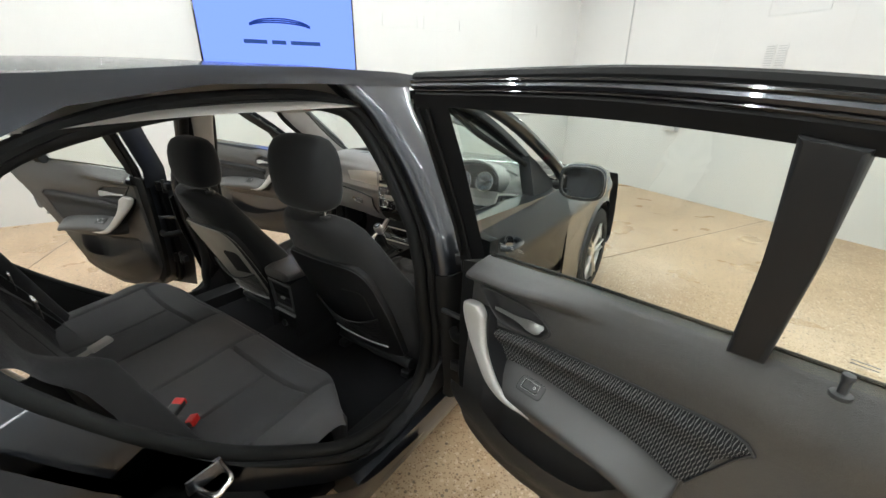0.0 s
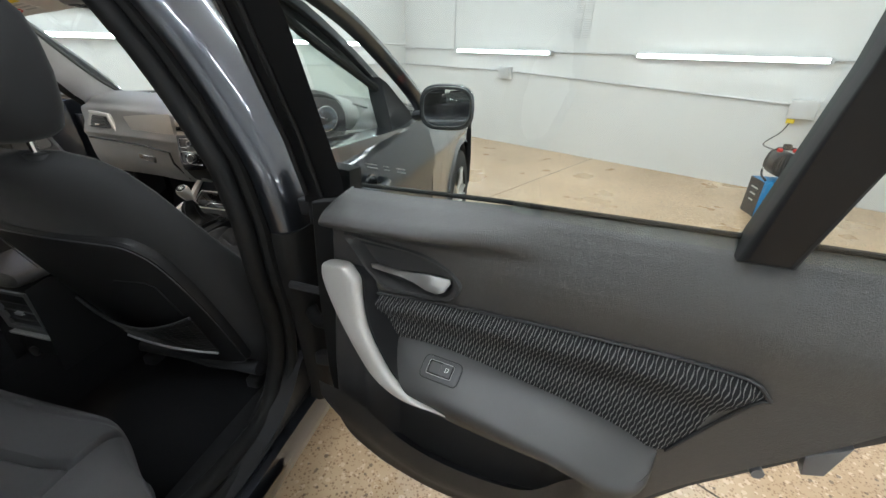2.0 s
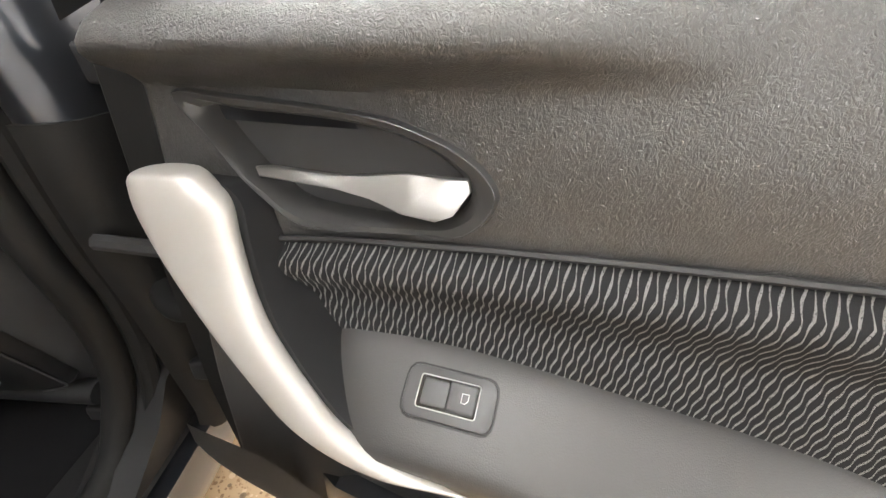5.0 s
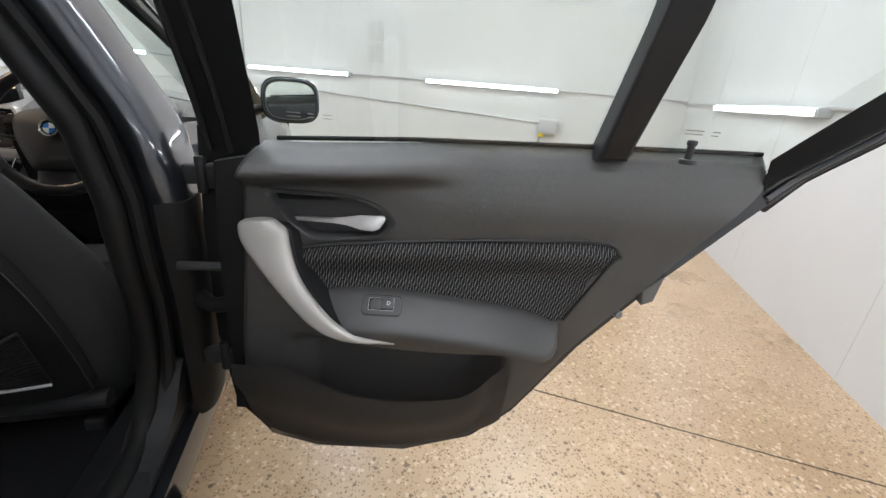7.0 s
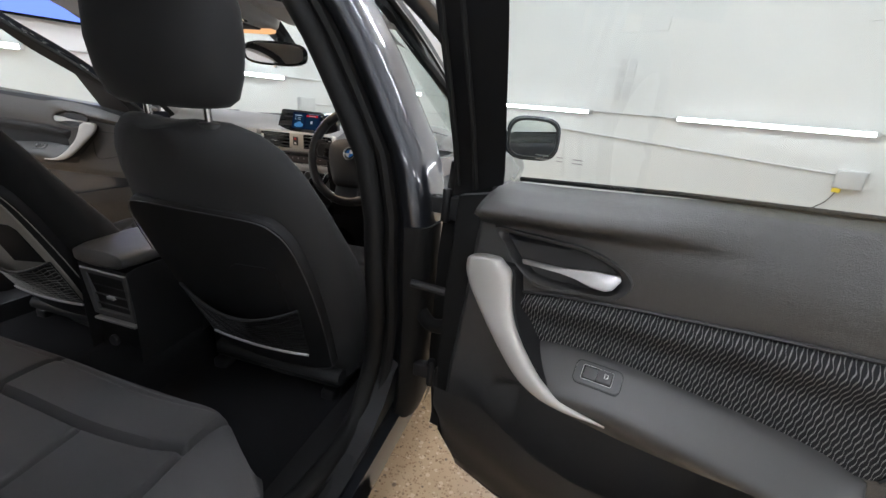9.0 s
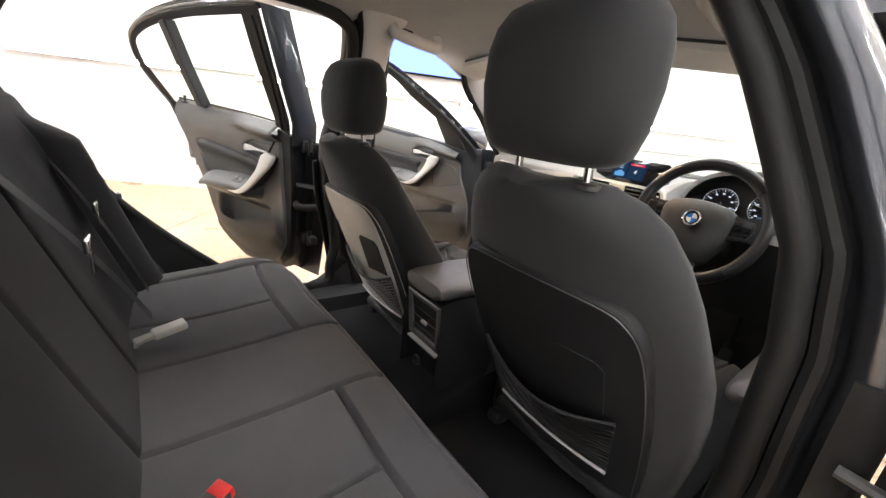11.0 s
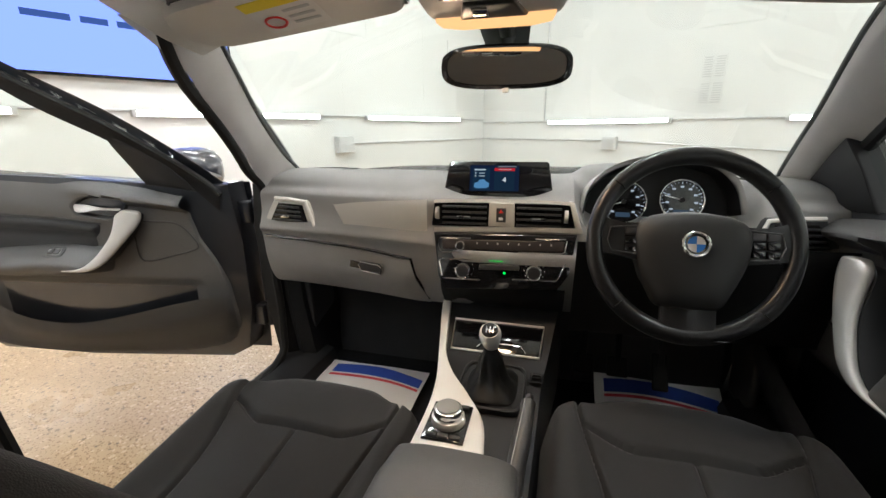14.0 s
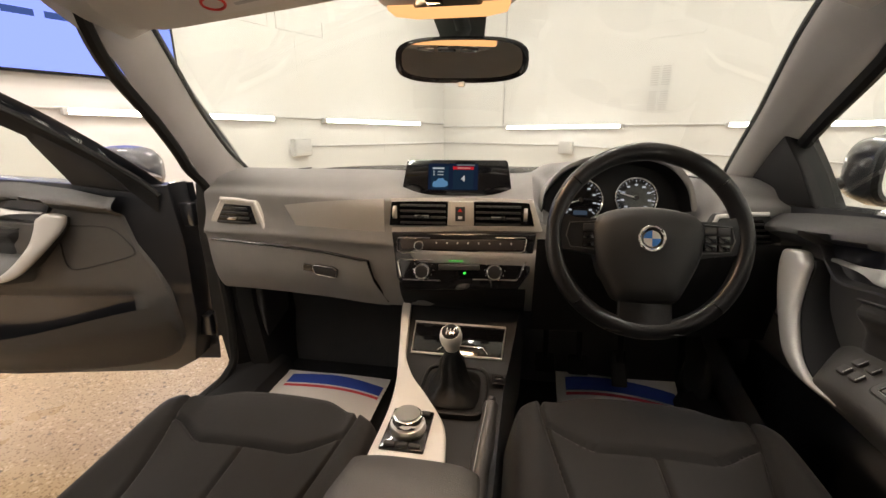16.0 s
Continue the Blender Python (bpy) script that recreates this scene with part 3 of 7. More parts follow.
# ================= the car =================
car = thing("car", (0, 0.3, 0), "dark grey five-door hatchback with three doors standing open", "car")
SIDE_X = [(0.15, 0.80), (0.3, 0.85), (0.6, 0.872), (0.82, 0.872), (0.95, 0.85), (1.16, 0.745), (1.30, 0.655), (1.40, 0.57)]


def side(sg, y, n, z):
    """A place on the car's flank, n metres inside the outer skin."""
    return Vector((sg * (lerp(z, SIDE_X) - n), y, z))


# ---- body ----
def roof_z(x, y):
    return 1.435 - 0.055 * (x / 0.57) ** 2 - 0.05 * smooth(y, -0.1, 0.6) ** 1.5 - 0.05 * smooth(-y, 0.5, 1.7)


def roof_fn(d, inset=0.0):
    return lambda s, t: Vector(((2 * s - 1) * (0.575 - inset), 0.45 - 2.05 * t, roof_z((2 * s - 1) * (0.575 - inset), 0.45 - 2.05 * t) - d))


body = part("body_shell", sheet(roof_fn(0), 20, 24, -0.012), PAINT, car, "dark grey metallic roof skin")
part("headliner", sheet(lambda s, t: Vector(((2 * s - 1) * 0.585, 0.42 - 1.95 * t, roof_z((2 * s - 1) * 0.55, 0.42 - 1.95 * t) - 0.055 - 0.02 * abs(2 * s - 1) ** 6 - 0.062 * smooth(0.42 - 1.95 * t, 0.02, 0.40))), 24, 24, 0.008), HEADLINER, car, "pale grey woven headliner")

OPEN_REAR = [(-0.19, 0.375), (-0.145, 0.52), (-0.135, 0.7), (-0.115, 0.93), (-0.12, 1.1), (-0.15, 1.25), (-0.20, 1.315), (-0.32, 1.342), (-0.55, 1.342), (-0.78, 1.318), (-0.97, 1.25), (-1.06, 1.14), (-1.09, 1.02), (-1.03, 0.9), (-0.93, 0.76), (-0.81, 0.62), (-0.66, 0.48), (-0.5, 0.35), (-0.36, 0.295), (-0.17, 0.285)]
OPEN_FRONT = [(0.06, 0.28), (0.05, 0.5), (0.035, 0.75), (0.03, 0.95), (0.01, 1.15), (-0.02, 1.28), (0.03, 1.33), (0.2, 1.33), (0.40, 1.285), (0.6, 1.18), (0.78, 1.06), (0.9, 0.96), (0.94, 0.85), (0.95, 0.6), (0.93, 0.4), (0.85, 0.3), (0.4, 0.275)]

FRONT_EDGE = {-1: [(0.849, 0.80), (0.924, 0.740), (1.041, 0.605), (1.123, 0.486), (1.186, 0.40), (1.285, 0.30)], 1: [(0.872, 0.965), (0.945, 0.85), (1.013, 0.745), (1.111, 0.555), (1.164, 0.445), (1.285, 0.30)]}


def rail(sg, pts, n, r, squash=1.0, sides=8):
    return tube([side(sg, y, n, z) for y, z in [(p.x, p.y) for p in curve([(a, b, 0) for a, b in pts], 5, True)]], r, sides, True, squash, (1, 0, 0))


for sg in (1, -1):
    # pillars, sills and rails as skins on the flank, 10 cm deep
    def skin(c1, c2, k=5, n=0.0, thick=0.03):
        return strip(c1, c2, lambda a, b: side(sg, a, n, b), k, thick * sg)
    bp_r = [(p.x, p.y) for p in curve([(-0.03, 0.26, 0), (-0.075, 0.5, 0), (-0.112, 0.7, 0), (-0.128, 0.93, 0), (-0.135, 1.1, 0), (-0.165, 1.27, 0), (-0.2, 1.34, 0), (-0.23, 1.385, 0)], 4)]
    bp_f = [(p.x, p.y) for p in curve([(0.07, 0.26, 0), (0.06, 0.5, 0), (0.045, 0.7, 0), (0.04, 0.93, 0), (0.02, 1.1, 0), (0.0, 1.27, 0), (0.03, 1.34, 0), (0.07, 1.385, 0)], 4)]
    if sg < 0:
        bp_r = [(y - 0.045 * (1 - smooth(z, 0.85, 1.15)), z) for y, z in bp_r]
    rings = []
    for (yr, z), (yf, _) in zip(bp_r, bp_f):
        sect = curve([(0.05, yf, 0), (0.012, yf - 0.005, 0), (0.002, yf - 0.04, 0), (0.002, yr + 0.05, 0), (0.006, yr + 0.022, 0), (0.018, yr + 0.004, 0), (0.036, yr - 0.004, 0), (0.054, yr + 0.002, 0), (0.062, yr + 0.016, 0), (0.074, yr + 0.022, 0), (0.086, yr + 0.026, 0), (0.090, yr + 0.045, 0), (0.090, yf - 0.03, 0), (0.080, yf - 0.004, 0)], 3, True)
        rings.append([side(sg, p.y, p.x, z) for p in sect])
    part("pillar", loft(rings), PAINT, car, "dark grey painted centre pillar")
    # black strip added over the painted pillar, for the shade in the hinge gap
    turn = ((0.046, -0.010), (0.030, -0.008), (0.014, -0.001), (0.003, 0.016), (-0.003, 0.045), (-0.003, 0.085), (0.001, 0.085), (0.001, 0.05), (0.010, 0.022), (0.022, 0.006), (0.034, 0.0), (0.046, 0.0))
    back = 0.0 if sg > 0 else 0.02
    part("jamb_shade", loft([[side(sg, y + dy - (back if dy < 0.04 else 0), n, z) for n, dy in turn] for y, z in bp_r if z < 0.86]), RUBBER, car, "added black strip for the shade in the hinge gap")
    inner = loft([superring(side(sg, 0.5 * (a[0] + b[0]), 0.115, a[1]), Vector((1, 0, 0)), Vector((0, 1, 0)), 0.034, 0.5 * (b[0] - a[0]) - 0.026, 3.5, 16) for a, b in zip(bp_r, bp_f)])
    part("pillar_trim", inner, CONSOLE_BLACK, car, "black lower pillar trim")
    part("pillar_trim", loft([superring(side(sg, 0.5 * (a[0] + b[0]) + 0.002, 0.1165, a[1]), Vector((1, 0, 0)), Vector((0, 1, 0)), 0.0345, 0.5 * (b[0] - a[0]) - 0.0255, 3.5, 16) for a, b in zip(bp_r, bp_f) if a[1] > 0.90]), PILLAR_TRIM, car, "pale grey upper pillar trim")
    # roof rail
    rr_lo = [(0.44, 1.27), (0.25, 1.345), (0.0, 1.365), (-0.3, 1.37), (-0.6, 1.368), (-0.85, 1.335), (-1.05, 1.25), (-1.4, 1.13), (-1.7, 1.0)]
    rr_hi = [(0.46, 1.31), (0.25, 1.385), (0.0, 1.405), (-0.3, 1.41), (-0.6, 1.405), (-0.85, 1.385), (-1.15, 1.37), (-1.5, 1.33), (-1.75, 1.25)]
    part("roof_rail", strip(rr_lo, rr_hi, lambda a, b: side(sg, a, 0.0, b), 3, 0.05 * sg), PAINT, car, "dark grey painted roof rail")
    # quarter panel behind the rear opening
    q1 = [(p.x, p.y) for p in curve([(-0.2, 0.24, 0), (-0.5, 0.31, 0), (-0.69, 0.46, 0), (-0.84, 0.61, 0), (-0.96, 0.76, 0), (-1.06, 0.9, 0), (-1.13, 1.02, 0), (-1.13, 1.14, 0), (-1.06, 1.25, 0)], 4)]
    q2 = [(p.x, p.y) for p in curve([(-0.3, 0.16, 0), (-0.62, 0.17, 0), (-0.74, 0.35, 0), (-1.0, 0.62, 0), (-1.4, 0.66, 0), (-1.9, 0.85, 0), (-1.95, 0.95, 0), (-1.8, 1.0, 0), (-1.5, 1.14, 0)], 4)]
    part("quarter_panel", skin(q1, q2, 8, 0.0, 0.04), PAINT, car, "glossy dark grey rear quarter panel")
    q3 = [(y + 0.05, z + 0.02) for y, z in q1]
    part("rear_jamb", strip(q1, q3, lambda a, b: side(sg, a, 0.05, b), 2, 0.03 * sg), PAINT, car, "painted door jamb")
    # sill
    sill = loft([[side(sg, y, n, z) for n, z in ((0.0, 0.15), (0.0, 0.22), (0.03, 0.27), (0.10, 0.285), (0.16, 0.27), (0.17, 0.16))] for y in (-0.5, -0.2, 0.1, 0.5, 0.95, 1.05)])
    part("sill", sill, PAINT, car, "dark grey painted sill")
    st = loft([[side(sg, y, n, z) for n, z in ((0.055, 0.285), (0.075, 0.297), (0.15, 0.30), (0.2, 0.28), (0.2, 0.2), (0.1, 0.26))] for y in (-0.45, 0.0, 0.5, 0.9)])
    part("sill_trim", st, CONSOLE_BLACK, car, "black scuffed sill trim")
    gus = [(0.0, 0.26), (-0.03, 0.44), (-0.07, 0.42), (-0.11, 0.36), (-0.18, 0.31), (-0.27, 0.285), (-0.36, 0.26)]
    part("sill_corner", prism(gus, lambda a, n, b: side(sg, a, n, b), 0.06, 0.135, 0.012), CONSOLE_BLACK, car, "black moulded corner between pillar and sill")
    # rubber seals round the openings
    bp_edge = [(z, y) for y, z in bp_r]
    on_pillar = lambda dy: [(lerp(0.375 + 0.1 * i, bp_edge) + dy - (0.05 if i == 0 else 0.012 if i == 1 else 0.0), 0.375 + 0.1 * i) for i in range(9)] + [(lerp(1.25, bp_edge) + dy, 1.25)] + OPEN_REAR[6:]
    part("door_seal", rail(sg, on_pillar(0.018), 0.085, 0.014), RUBBER, car, "black rubber door seal")
    part("door_seal", rail(sg, [(y + (0.02 if y < -0.5 else -0.02 if y > -0.15 else 0), z + (0.02 if z < 0.4 else -0.015 if z > 1.25 else 0)) for y, z in on_pillar(0.022)], 0.118, 0.021, 1.0, 12), RUBBER, car, "inner black rubber seal")
    part("door_seal", rail(sg, [(y if y < 0.3 else lerp(z, FRONT_EDGE[sg]) if z > 0.84 else y if sg > 0 else 0.4 + (y - 0.4) * 0.73, z) for y, z in OPEN_FRONT], 0.09, 0.014), RUBBER, car, "black rubber door seal")
    yj = 0.95 if sg > 0 else 0.80
    part("front_jamb", loft([[side(sg, y, n, z) for n, y in ((0.02, yj + 0.03), (0.03, yj + 0.005), (0.07, yj), (0.10, yj + 0.02), (0.125, yj + 0.005), (0.16, yj + 0.03), (0.17, 1.04), (0.03, 1.05))] for z in (0.22, 0.5, 0.75, 0.9)]), PAINT if sg > 0 else RUBBER, car, "black sealed front door jamb")
    part("kick_panel", rbox((0.03, 0.16, 0.40), (sg * 0.70, 0.93, 0.47), 0.012), BLACK, car, "black kick panel")
    # windscreen pillar, inner trim and outer skin
    ap = [Vector((sg * (x + 0.012), y, z)) for x, y, z in ((0.755, 1.02, 0.88), (0.735, 0.93, 0.97), (0.69, 0.75, 1.10), (0.64, 0.58, 1.21), (0.59, 0.43, 1.285), (0.565, 0.28, 1.325))]
    if sg < 0:
        by_glass = [(0.744, 0.96, 0.89), (0.744, 0.931, 0.935), (0.738, 0.849, 0.993), (0.703, 0.716, 1.093), (0.648, 0.581, 1.19), (0.612, 0.50, 1.243), (0.575, 0.42, 1.29)]
        by_door = [(0.780, 0.86, 0.78), (0.767, 0.799, 0.849), (0.754, 0.745, 0.924), (0.705, 0.613, 1.041), (0.664, 0.494, 1.123), (0.628, 0.407, 1.186), (0.605, 0.27, 1.25)]
    else:
        by_glass = [(0.695, 0.98, 0.89), (0.684, 0.937, 0.946), (0.661, 0.835, 1.025), (0.637, 0.732, 1.095), (0.600, 0.602, 1.184), (0.582, 0.53, 1.23), (0.560, 0.42, 1.29)]
        by_door = [(0.778, 1.03, 0.82), (0.763, 0.972, 0.872), (0.742, 0.86, 0.945), (0.719, 0.753, 1.013), (0.670, 0.562, 1.111), (0.642, 0.452, 1.164), (0.605, 0.27, 1.25)]
    g1, g2 = (curve([(sg * x, y, z) for x, y, z in e], 6) for e in (by_glass, by_door))

    def pillar_face(i, t):
        p = g1[int(round(i * (len(g1) - 1)))].lerp(g2[int(round(i * (len(g2) - 1)))], t)
        return p + Vector((-sg * 0.75, -0.6, -0.2)) * 0.020 * math.sin(math.pi * min(1.0, t * 1.05)) ** 0.7
    part("windscreen_pillar_trim", sheet(pillar_face, len(g1) - 1, 10, 0.012 * sg), PILLAR_TRIM, car, "pale grey windscreen pillar trim")
    part("glass_edge_band", tube([p + Vector((sg * 0.002, 0.010, 0.004)) for p in g1], 0.006, 8), BLACK, car, "black edge of the windscreen")
    ao = [p + Vector((sg * 0.058, 0.0, 0.012)) for p in ap]
    part("windscreen_pillar", tube(curve(ao, 5), 0.035, 10, squash=0.8), PAINT, car, "dark grey painted windscreen pillar")
    # rear side lining by the seat
    part("rear_side_trim", strip(q3, [(y - 0.15, z) for y, z in q3], lambda a, b: side(sg, a, 0.14, b), 3, 0.02 * sg), BLACK, car, "black rear side lining")
    k = side(sg, -0.885, 0.05, 0.665)
    st = part("door_striker", tube(curve([k, k + Vector((sg * 0.045, 0.012, 0.004)), k + Vector((sg * 0.05, 0.03, 0.012)), k + Vector((sg * 0.045, 0.046, 0.02)), k + Vector((0, 0.05, 0.024))], 5), 0.0055, 10), CHROME, car, "bright steel door striker loop")
    part("striker_plate", rbox((0.012, 0.07, 0.036), k + Vector((-sg * 0.004, 0.02, 0.012)), 0.004), PAINT, car, "painted striker plate")

# floor, tunnel, bulkheads, boot
part("floor_carpet", rbox((1.40, 2.3, 0.05), (0, 0.15, 0.2), 0.01), CARPET, car, "black loop carpet")
tun = loft([superring(Vector((0, y, 0.24)), Vector((1, 0, 0)), Vector((0, 0, 1)), 0.13, h, 2.6, 20) for y, h in ((-0.75, 0.06), (-0.2, 0.08), (0.3, 0.14), (1.0, 0.16))])
part("tunnel_carpet", tun, CARPET, car, "black carpeted floor tunnel")
part("bulkhead", sheet(lambda s, t: Vector(((2 * s - 1) * 0.76, 0.98 + 0.12 * smooth(t, 0.0, 0.6), 0.2 + 0.68 * t)), 6, 10, 0.03), LIFTED_CARPET, car, "black carpeted front bulkhead, lightened against the dark footwell")
part("tailgate_shell", sheet(lambda s, t: Vector(((2 * s - 1) * (0.7 - 0.06 * t), -1.95 + 0.12 * t * t, 0.4 + 0.56 * t)), 8, 8, 0.04), BLACK, car, "dark inside of the tailgate")
rear_pane = lambda s, t: Vector(((2 * s - 1) * (0.64 - 0.08 * t), -1.83 + 0.25 * t, 0.96 + 0.37 * t))
part("rear_window", sheet(rear_pane, 8, 6), GLASS, car, "clear rear window").visible_shadow = False

# glass
ws = lambda s, t: Vector(((2 * s - 1) * (0.715 + (0.575 - 0.715) * t), 1.10 - 0.13 * (2 * s - 1) ** 2 + (0.43 - 1.10 + 0.09 * (2 * s - 1) ** 2) * t, 0.915 + 0.40 * t + 0.012 * math.sin(math.pi * t)))
wsg = part("windscreen", sheet(lambda a, b: ws(-0.035 + 1.05 * a, b), 16, 12), GLASS, car, "clear raked windscreen")
wsg.visible_shadow = False
part("windscreen_band", tube([ws(i / 20, 0.0) for i in range(21)], 0.009, 8), BLACK, car, "black windscreen edge band")

# bonnet and front wing
bon = sheet(lambda s, t: Vector(((2 * s - 1) * (0.74 - 0.06 * t), 1.08 + 1.15 * t, 0.945 - 0.06 * t - 0.12 * t * t - 0.05 * (2 * s - 1) ** 4)), 14, 10, 0.02)
part("bonnet", bon, PAINT, car, "glossy dark grey bonnet")
for sg in (1, -1):
    def wing(s, t):
        y = 1.0 + 1.35 * s
        zb = 0.31 + math.sqrt(0.355 ** 2 - (y - 1.66) ** 2) if abs(y - 1.66) < 0.355 else max(0.22, 0.31 - (abs(y - 1.66) - 0.355) * 4)
        zt = 0.93 - 0.05 * s - 0.15 * s * s
        z = zb + (zt - zb) * t
        lip = 0.012 * math.exp(-((z - zb) / 0.02) ** 2) if zb > 0.32 else 0.0
        return Vector((sg * (0.866 + lip - 0.30 * smooth(y, 1.70, 2.5) ** 1.6 - 0.075 * smooth(z, 0.71, 0.96) + 0.010 * math.exp(-((z - 0.735) / 0.03) ** 2)), y, z))
    part("front_wing", sheet(wing if sg > 0 else lambda s, t: wing(1 - s, t), 120, 26), PAINT, car, "glossy dark grey front wing")
    for wy in (1.66, -1.02):
        wc = Vector((sg * 0.765, wy, 0.31))
        prof = [(0.20, -0.1), (0.25, -0.105), (0.295, -0.09), (0.312, -0.05), (0.312, 0.05), (0.295, 0.09), (0.25, 0.105), (0.20, 0.1)]
        wh = part("wheel", loft([[wc + Vector((b, r * math.cos(a), r * math.sin(a))) for r, b in prof] for a in [2 * math.pi * i / 48 for i in range(48)]], loop=True), TYRE, car, "black road tyre on an alloy wheel")
        rim = loft([[wc + Vector((sg * b, r * math.cos(a), r * math.sin(a))) for r, b in [(0.195, -0.09), (0.215, 0.092), (0.222, 0.1), (0.205, 0.098), (0.19, 0.06)]] for a in [2 * math.pi * i / 40 for i in range(40)]], loop=True)
        part("rim", rim, BRUSHED, wh, "silver alloy rim")
        for k in range(5):
            for dk in (-0.14, 0.14):
                a = 2 * math.pi * k / 5 + dk
                part("spoke", tube([wc + Vector((sg * 0.075, 0.04 * math.cos(a), 0.04 * math.sin(a))), wc + Vector((sg * 0.09, 0.12 * math.cos(a), 0.12 * math.sin(a))), wc + Vector((sg * 0.085, 0.205 * math.cos(a), 0.205 * math.sin(a)))], [0.018, 0.015, 0.017], 8, squash=0.7), BRUSHED, wh)
        part("hub_cap", cyl(0.055, 0.03, wc + Vector((sg * 0.075, 0, 0)), "X", 24, bevel=0.006), BRUSHED, wh)
    part("arch_liner", loft([[Vector((sg * x, 1.66 + 0.345 * math.cos(a), 0.31 + 0.345 * math.sin(a))) for x in (0.55, 0.85)] + [Vector((sg * x, 1.66 + 0.37 * math.cos(a), 0.31 + 0.37 * math.sin(a))) for x in (0.84, 0.55)] for a in [radians(200 - 220 * i / 20) for i in range(21)]]), BLACK, car, "black wheel arch liner")
# bumpers, lamps and tail close the body at both ends
fb = loft([[Vector((x, 2.30 + 0.16 * (1 - (x / 0.82) ** 2) - dy, z)) for x in [-0.82 + 0.082 * i for i in range(21)]] for z, dy in ((0.20, 0.10), (0.24, 0.02), (0.40, 0.0), (0.55, 0.02), (0.68, 0.05), (0.76, 0.12))], caps=False)
part("front_bumper", fb, PAINT, car, "dark grey front bumper")
rb = loft([[Vector((x, -2.02 - 0.12 * (1 - (x / 0.82) ** 2) + dy, z)) for x in [-0.82 + 0.082 * i for i in range(21)]] for z, dy in ((0.20, 0.08), (0.26, 0.0), (0.50, -0.01), (0.66, 0.03), (0.80, 0.05), (0.95, 0.10), (0.99, 0.2))], caps=False)
part("rear_bumper", rb, PAINT, car, "dark grey tail panel and bumper")


# ---- doors ----
def door_map(sg, start, theta):
    """Places (u, n, z) of a door: u back from its hinge edge, n inwards from the pull handle's face; theta is how far it stands open."""
    s, c = math.sin(radians(theta)), math.cos(radians(theta))
    d, w = Vector((sg * s, -c, 0)), Vector((-sg * c, -s, 0))
    o = Vector((*start, 0))
    return lambda u, n, z: o + d * u + w * n + Vector((0, 0, z))


def shifted(pts, du, dz=0.0, k=1.0):
    return [(u * k + du, z + dz) for u, z in pts]


BEZEL = [(0.030, 0.8635), (0.077, 0.8645), (0.130, 0.8643), (0.186, 0.862), (0.220, 0.8545), (0.2485, 0.842), (0.265, 0.824), (0.261, 0.806), (0.249, 0.792), (0.2376, 0.787), (0.209, 0.7845), (0.136, 0.775), (0.113, 0.777), (0.089, 0.7945), (0.072, 0.8105), (0.050, 0.840)]
CUP = [(0.0467, 0.8526), (0.0884, 0.8548), (0.146, 0.8555), (0.186, 0.853), (0.214, 0.8455), (0.235, 0.8345), (0.2455, 0.823), (0.2455, 0.813), (0.237, 0.802), (0.209, 0.792), (0.1365, 0.784), (0.108, 0.788), (0.0945, 0.798), (0.075, 0.811)]
LEVER = [(0.085, 0.8148), (0.097, 0.8168), (0.147, 0.8187), (0.1726, 0.8219), (0.2046, 0.8281), (0.227, 0.829), (0.245, 0.8305), (0.2478, 0.8237), (0.239, 0.8092), (0.228, 0.8043), (0.2044, 0.8048), (0.180, 0.8101), (0.155, 0.8125), (0.0897, 0.809)]
# the pull handle's two edges, top to bottom: u, z and how far it stands into the cabin
PULL_L = [(-0.004, 0.803, 0.001), (-0.003, 0.785, 0.006), (0.009, 0.762, 0.012), (0.035, 0.731, 0.021), (0.065, 0.698, 0.031), (0.097, 0.665, 0.039), (0.130, 0.637, 0.047), (0.170, 0.618, 0.050), (0.215, 0.612, 0.051), (0.279, 0.612, 0.051)]
PULL_R = [(0.064, 0.810, 0.000), (0.081, 0.797, 0.003), (0.087, 0.770, 0.009), (0.099, 0.732, 0.020), (0.116, 0.704, 0.029), (0.143, 0.672, 0.038), (0.173, 0.645, 0.0455), (0.205, 0.627, 0.049), (0.240, 0.619, 0.050), (0.279, 0.615, 0.051)]
ARM_TOP = [(0.0, 0.665), (0.034, 0.681), (0.09, 0.689), (0.16, 0.691), (0.25, 0.683), (0.36, 0.674), (0.425, 0.662), (0.48, 0.645)]


def around(pts, n):
    """n points at even steps round the closed curve through pts, from its first point."""
    c = curve([(a, b, 0) for a, b in pts], 8, True)
    c.append(c[0])
    run = [0.0]
    for p, q in zip(c, c[1:]):
        run.append(run[-1] + (q - p).length)
    out, k = [], 0
    for i in range(n):
        d = run[-1] * i / n
        while run[k + 1] < d:
            k += 1
        q = c[k].lerp(c[k + 1], (d - run[k]) / max(1e-9, run[k + 1] - run[k]))
        out.append((q.x, q.y))
    return out


def inside(poly, u, z):
    c, j = False, len(poly) - 1
    for i in range(len(poly)):
        (a, b), (p, q) = poly[i], poly[j]
        if (b > z) != (q > z) and u < (p - a) * (z - b) / (q - b) + a:
            c = not c
        j = i
    return c


def scaled(poly, k):
    cu, cz = sum(p[0] for p in poly) / len(poly), sum(p[1] for p in poly) / len(poly)
    return [(cu + (u - cu) * k, cz + (z - cz) * k) for u, z in poly]


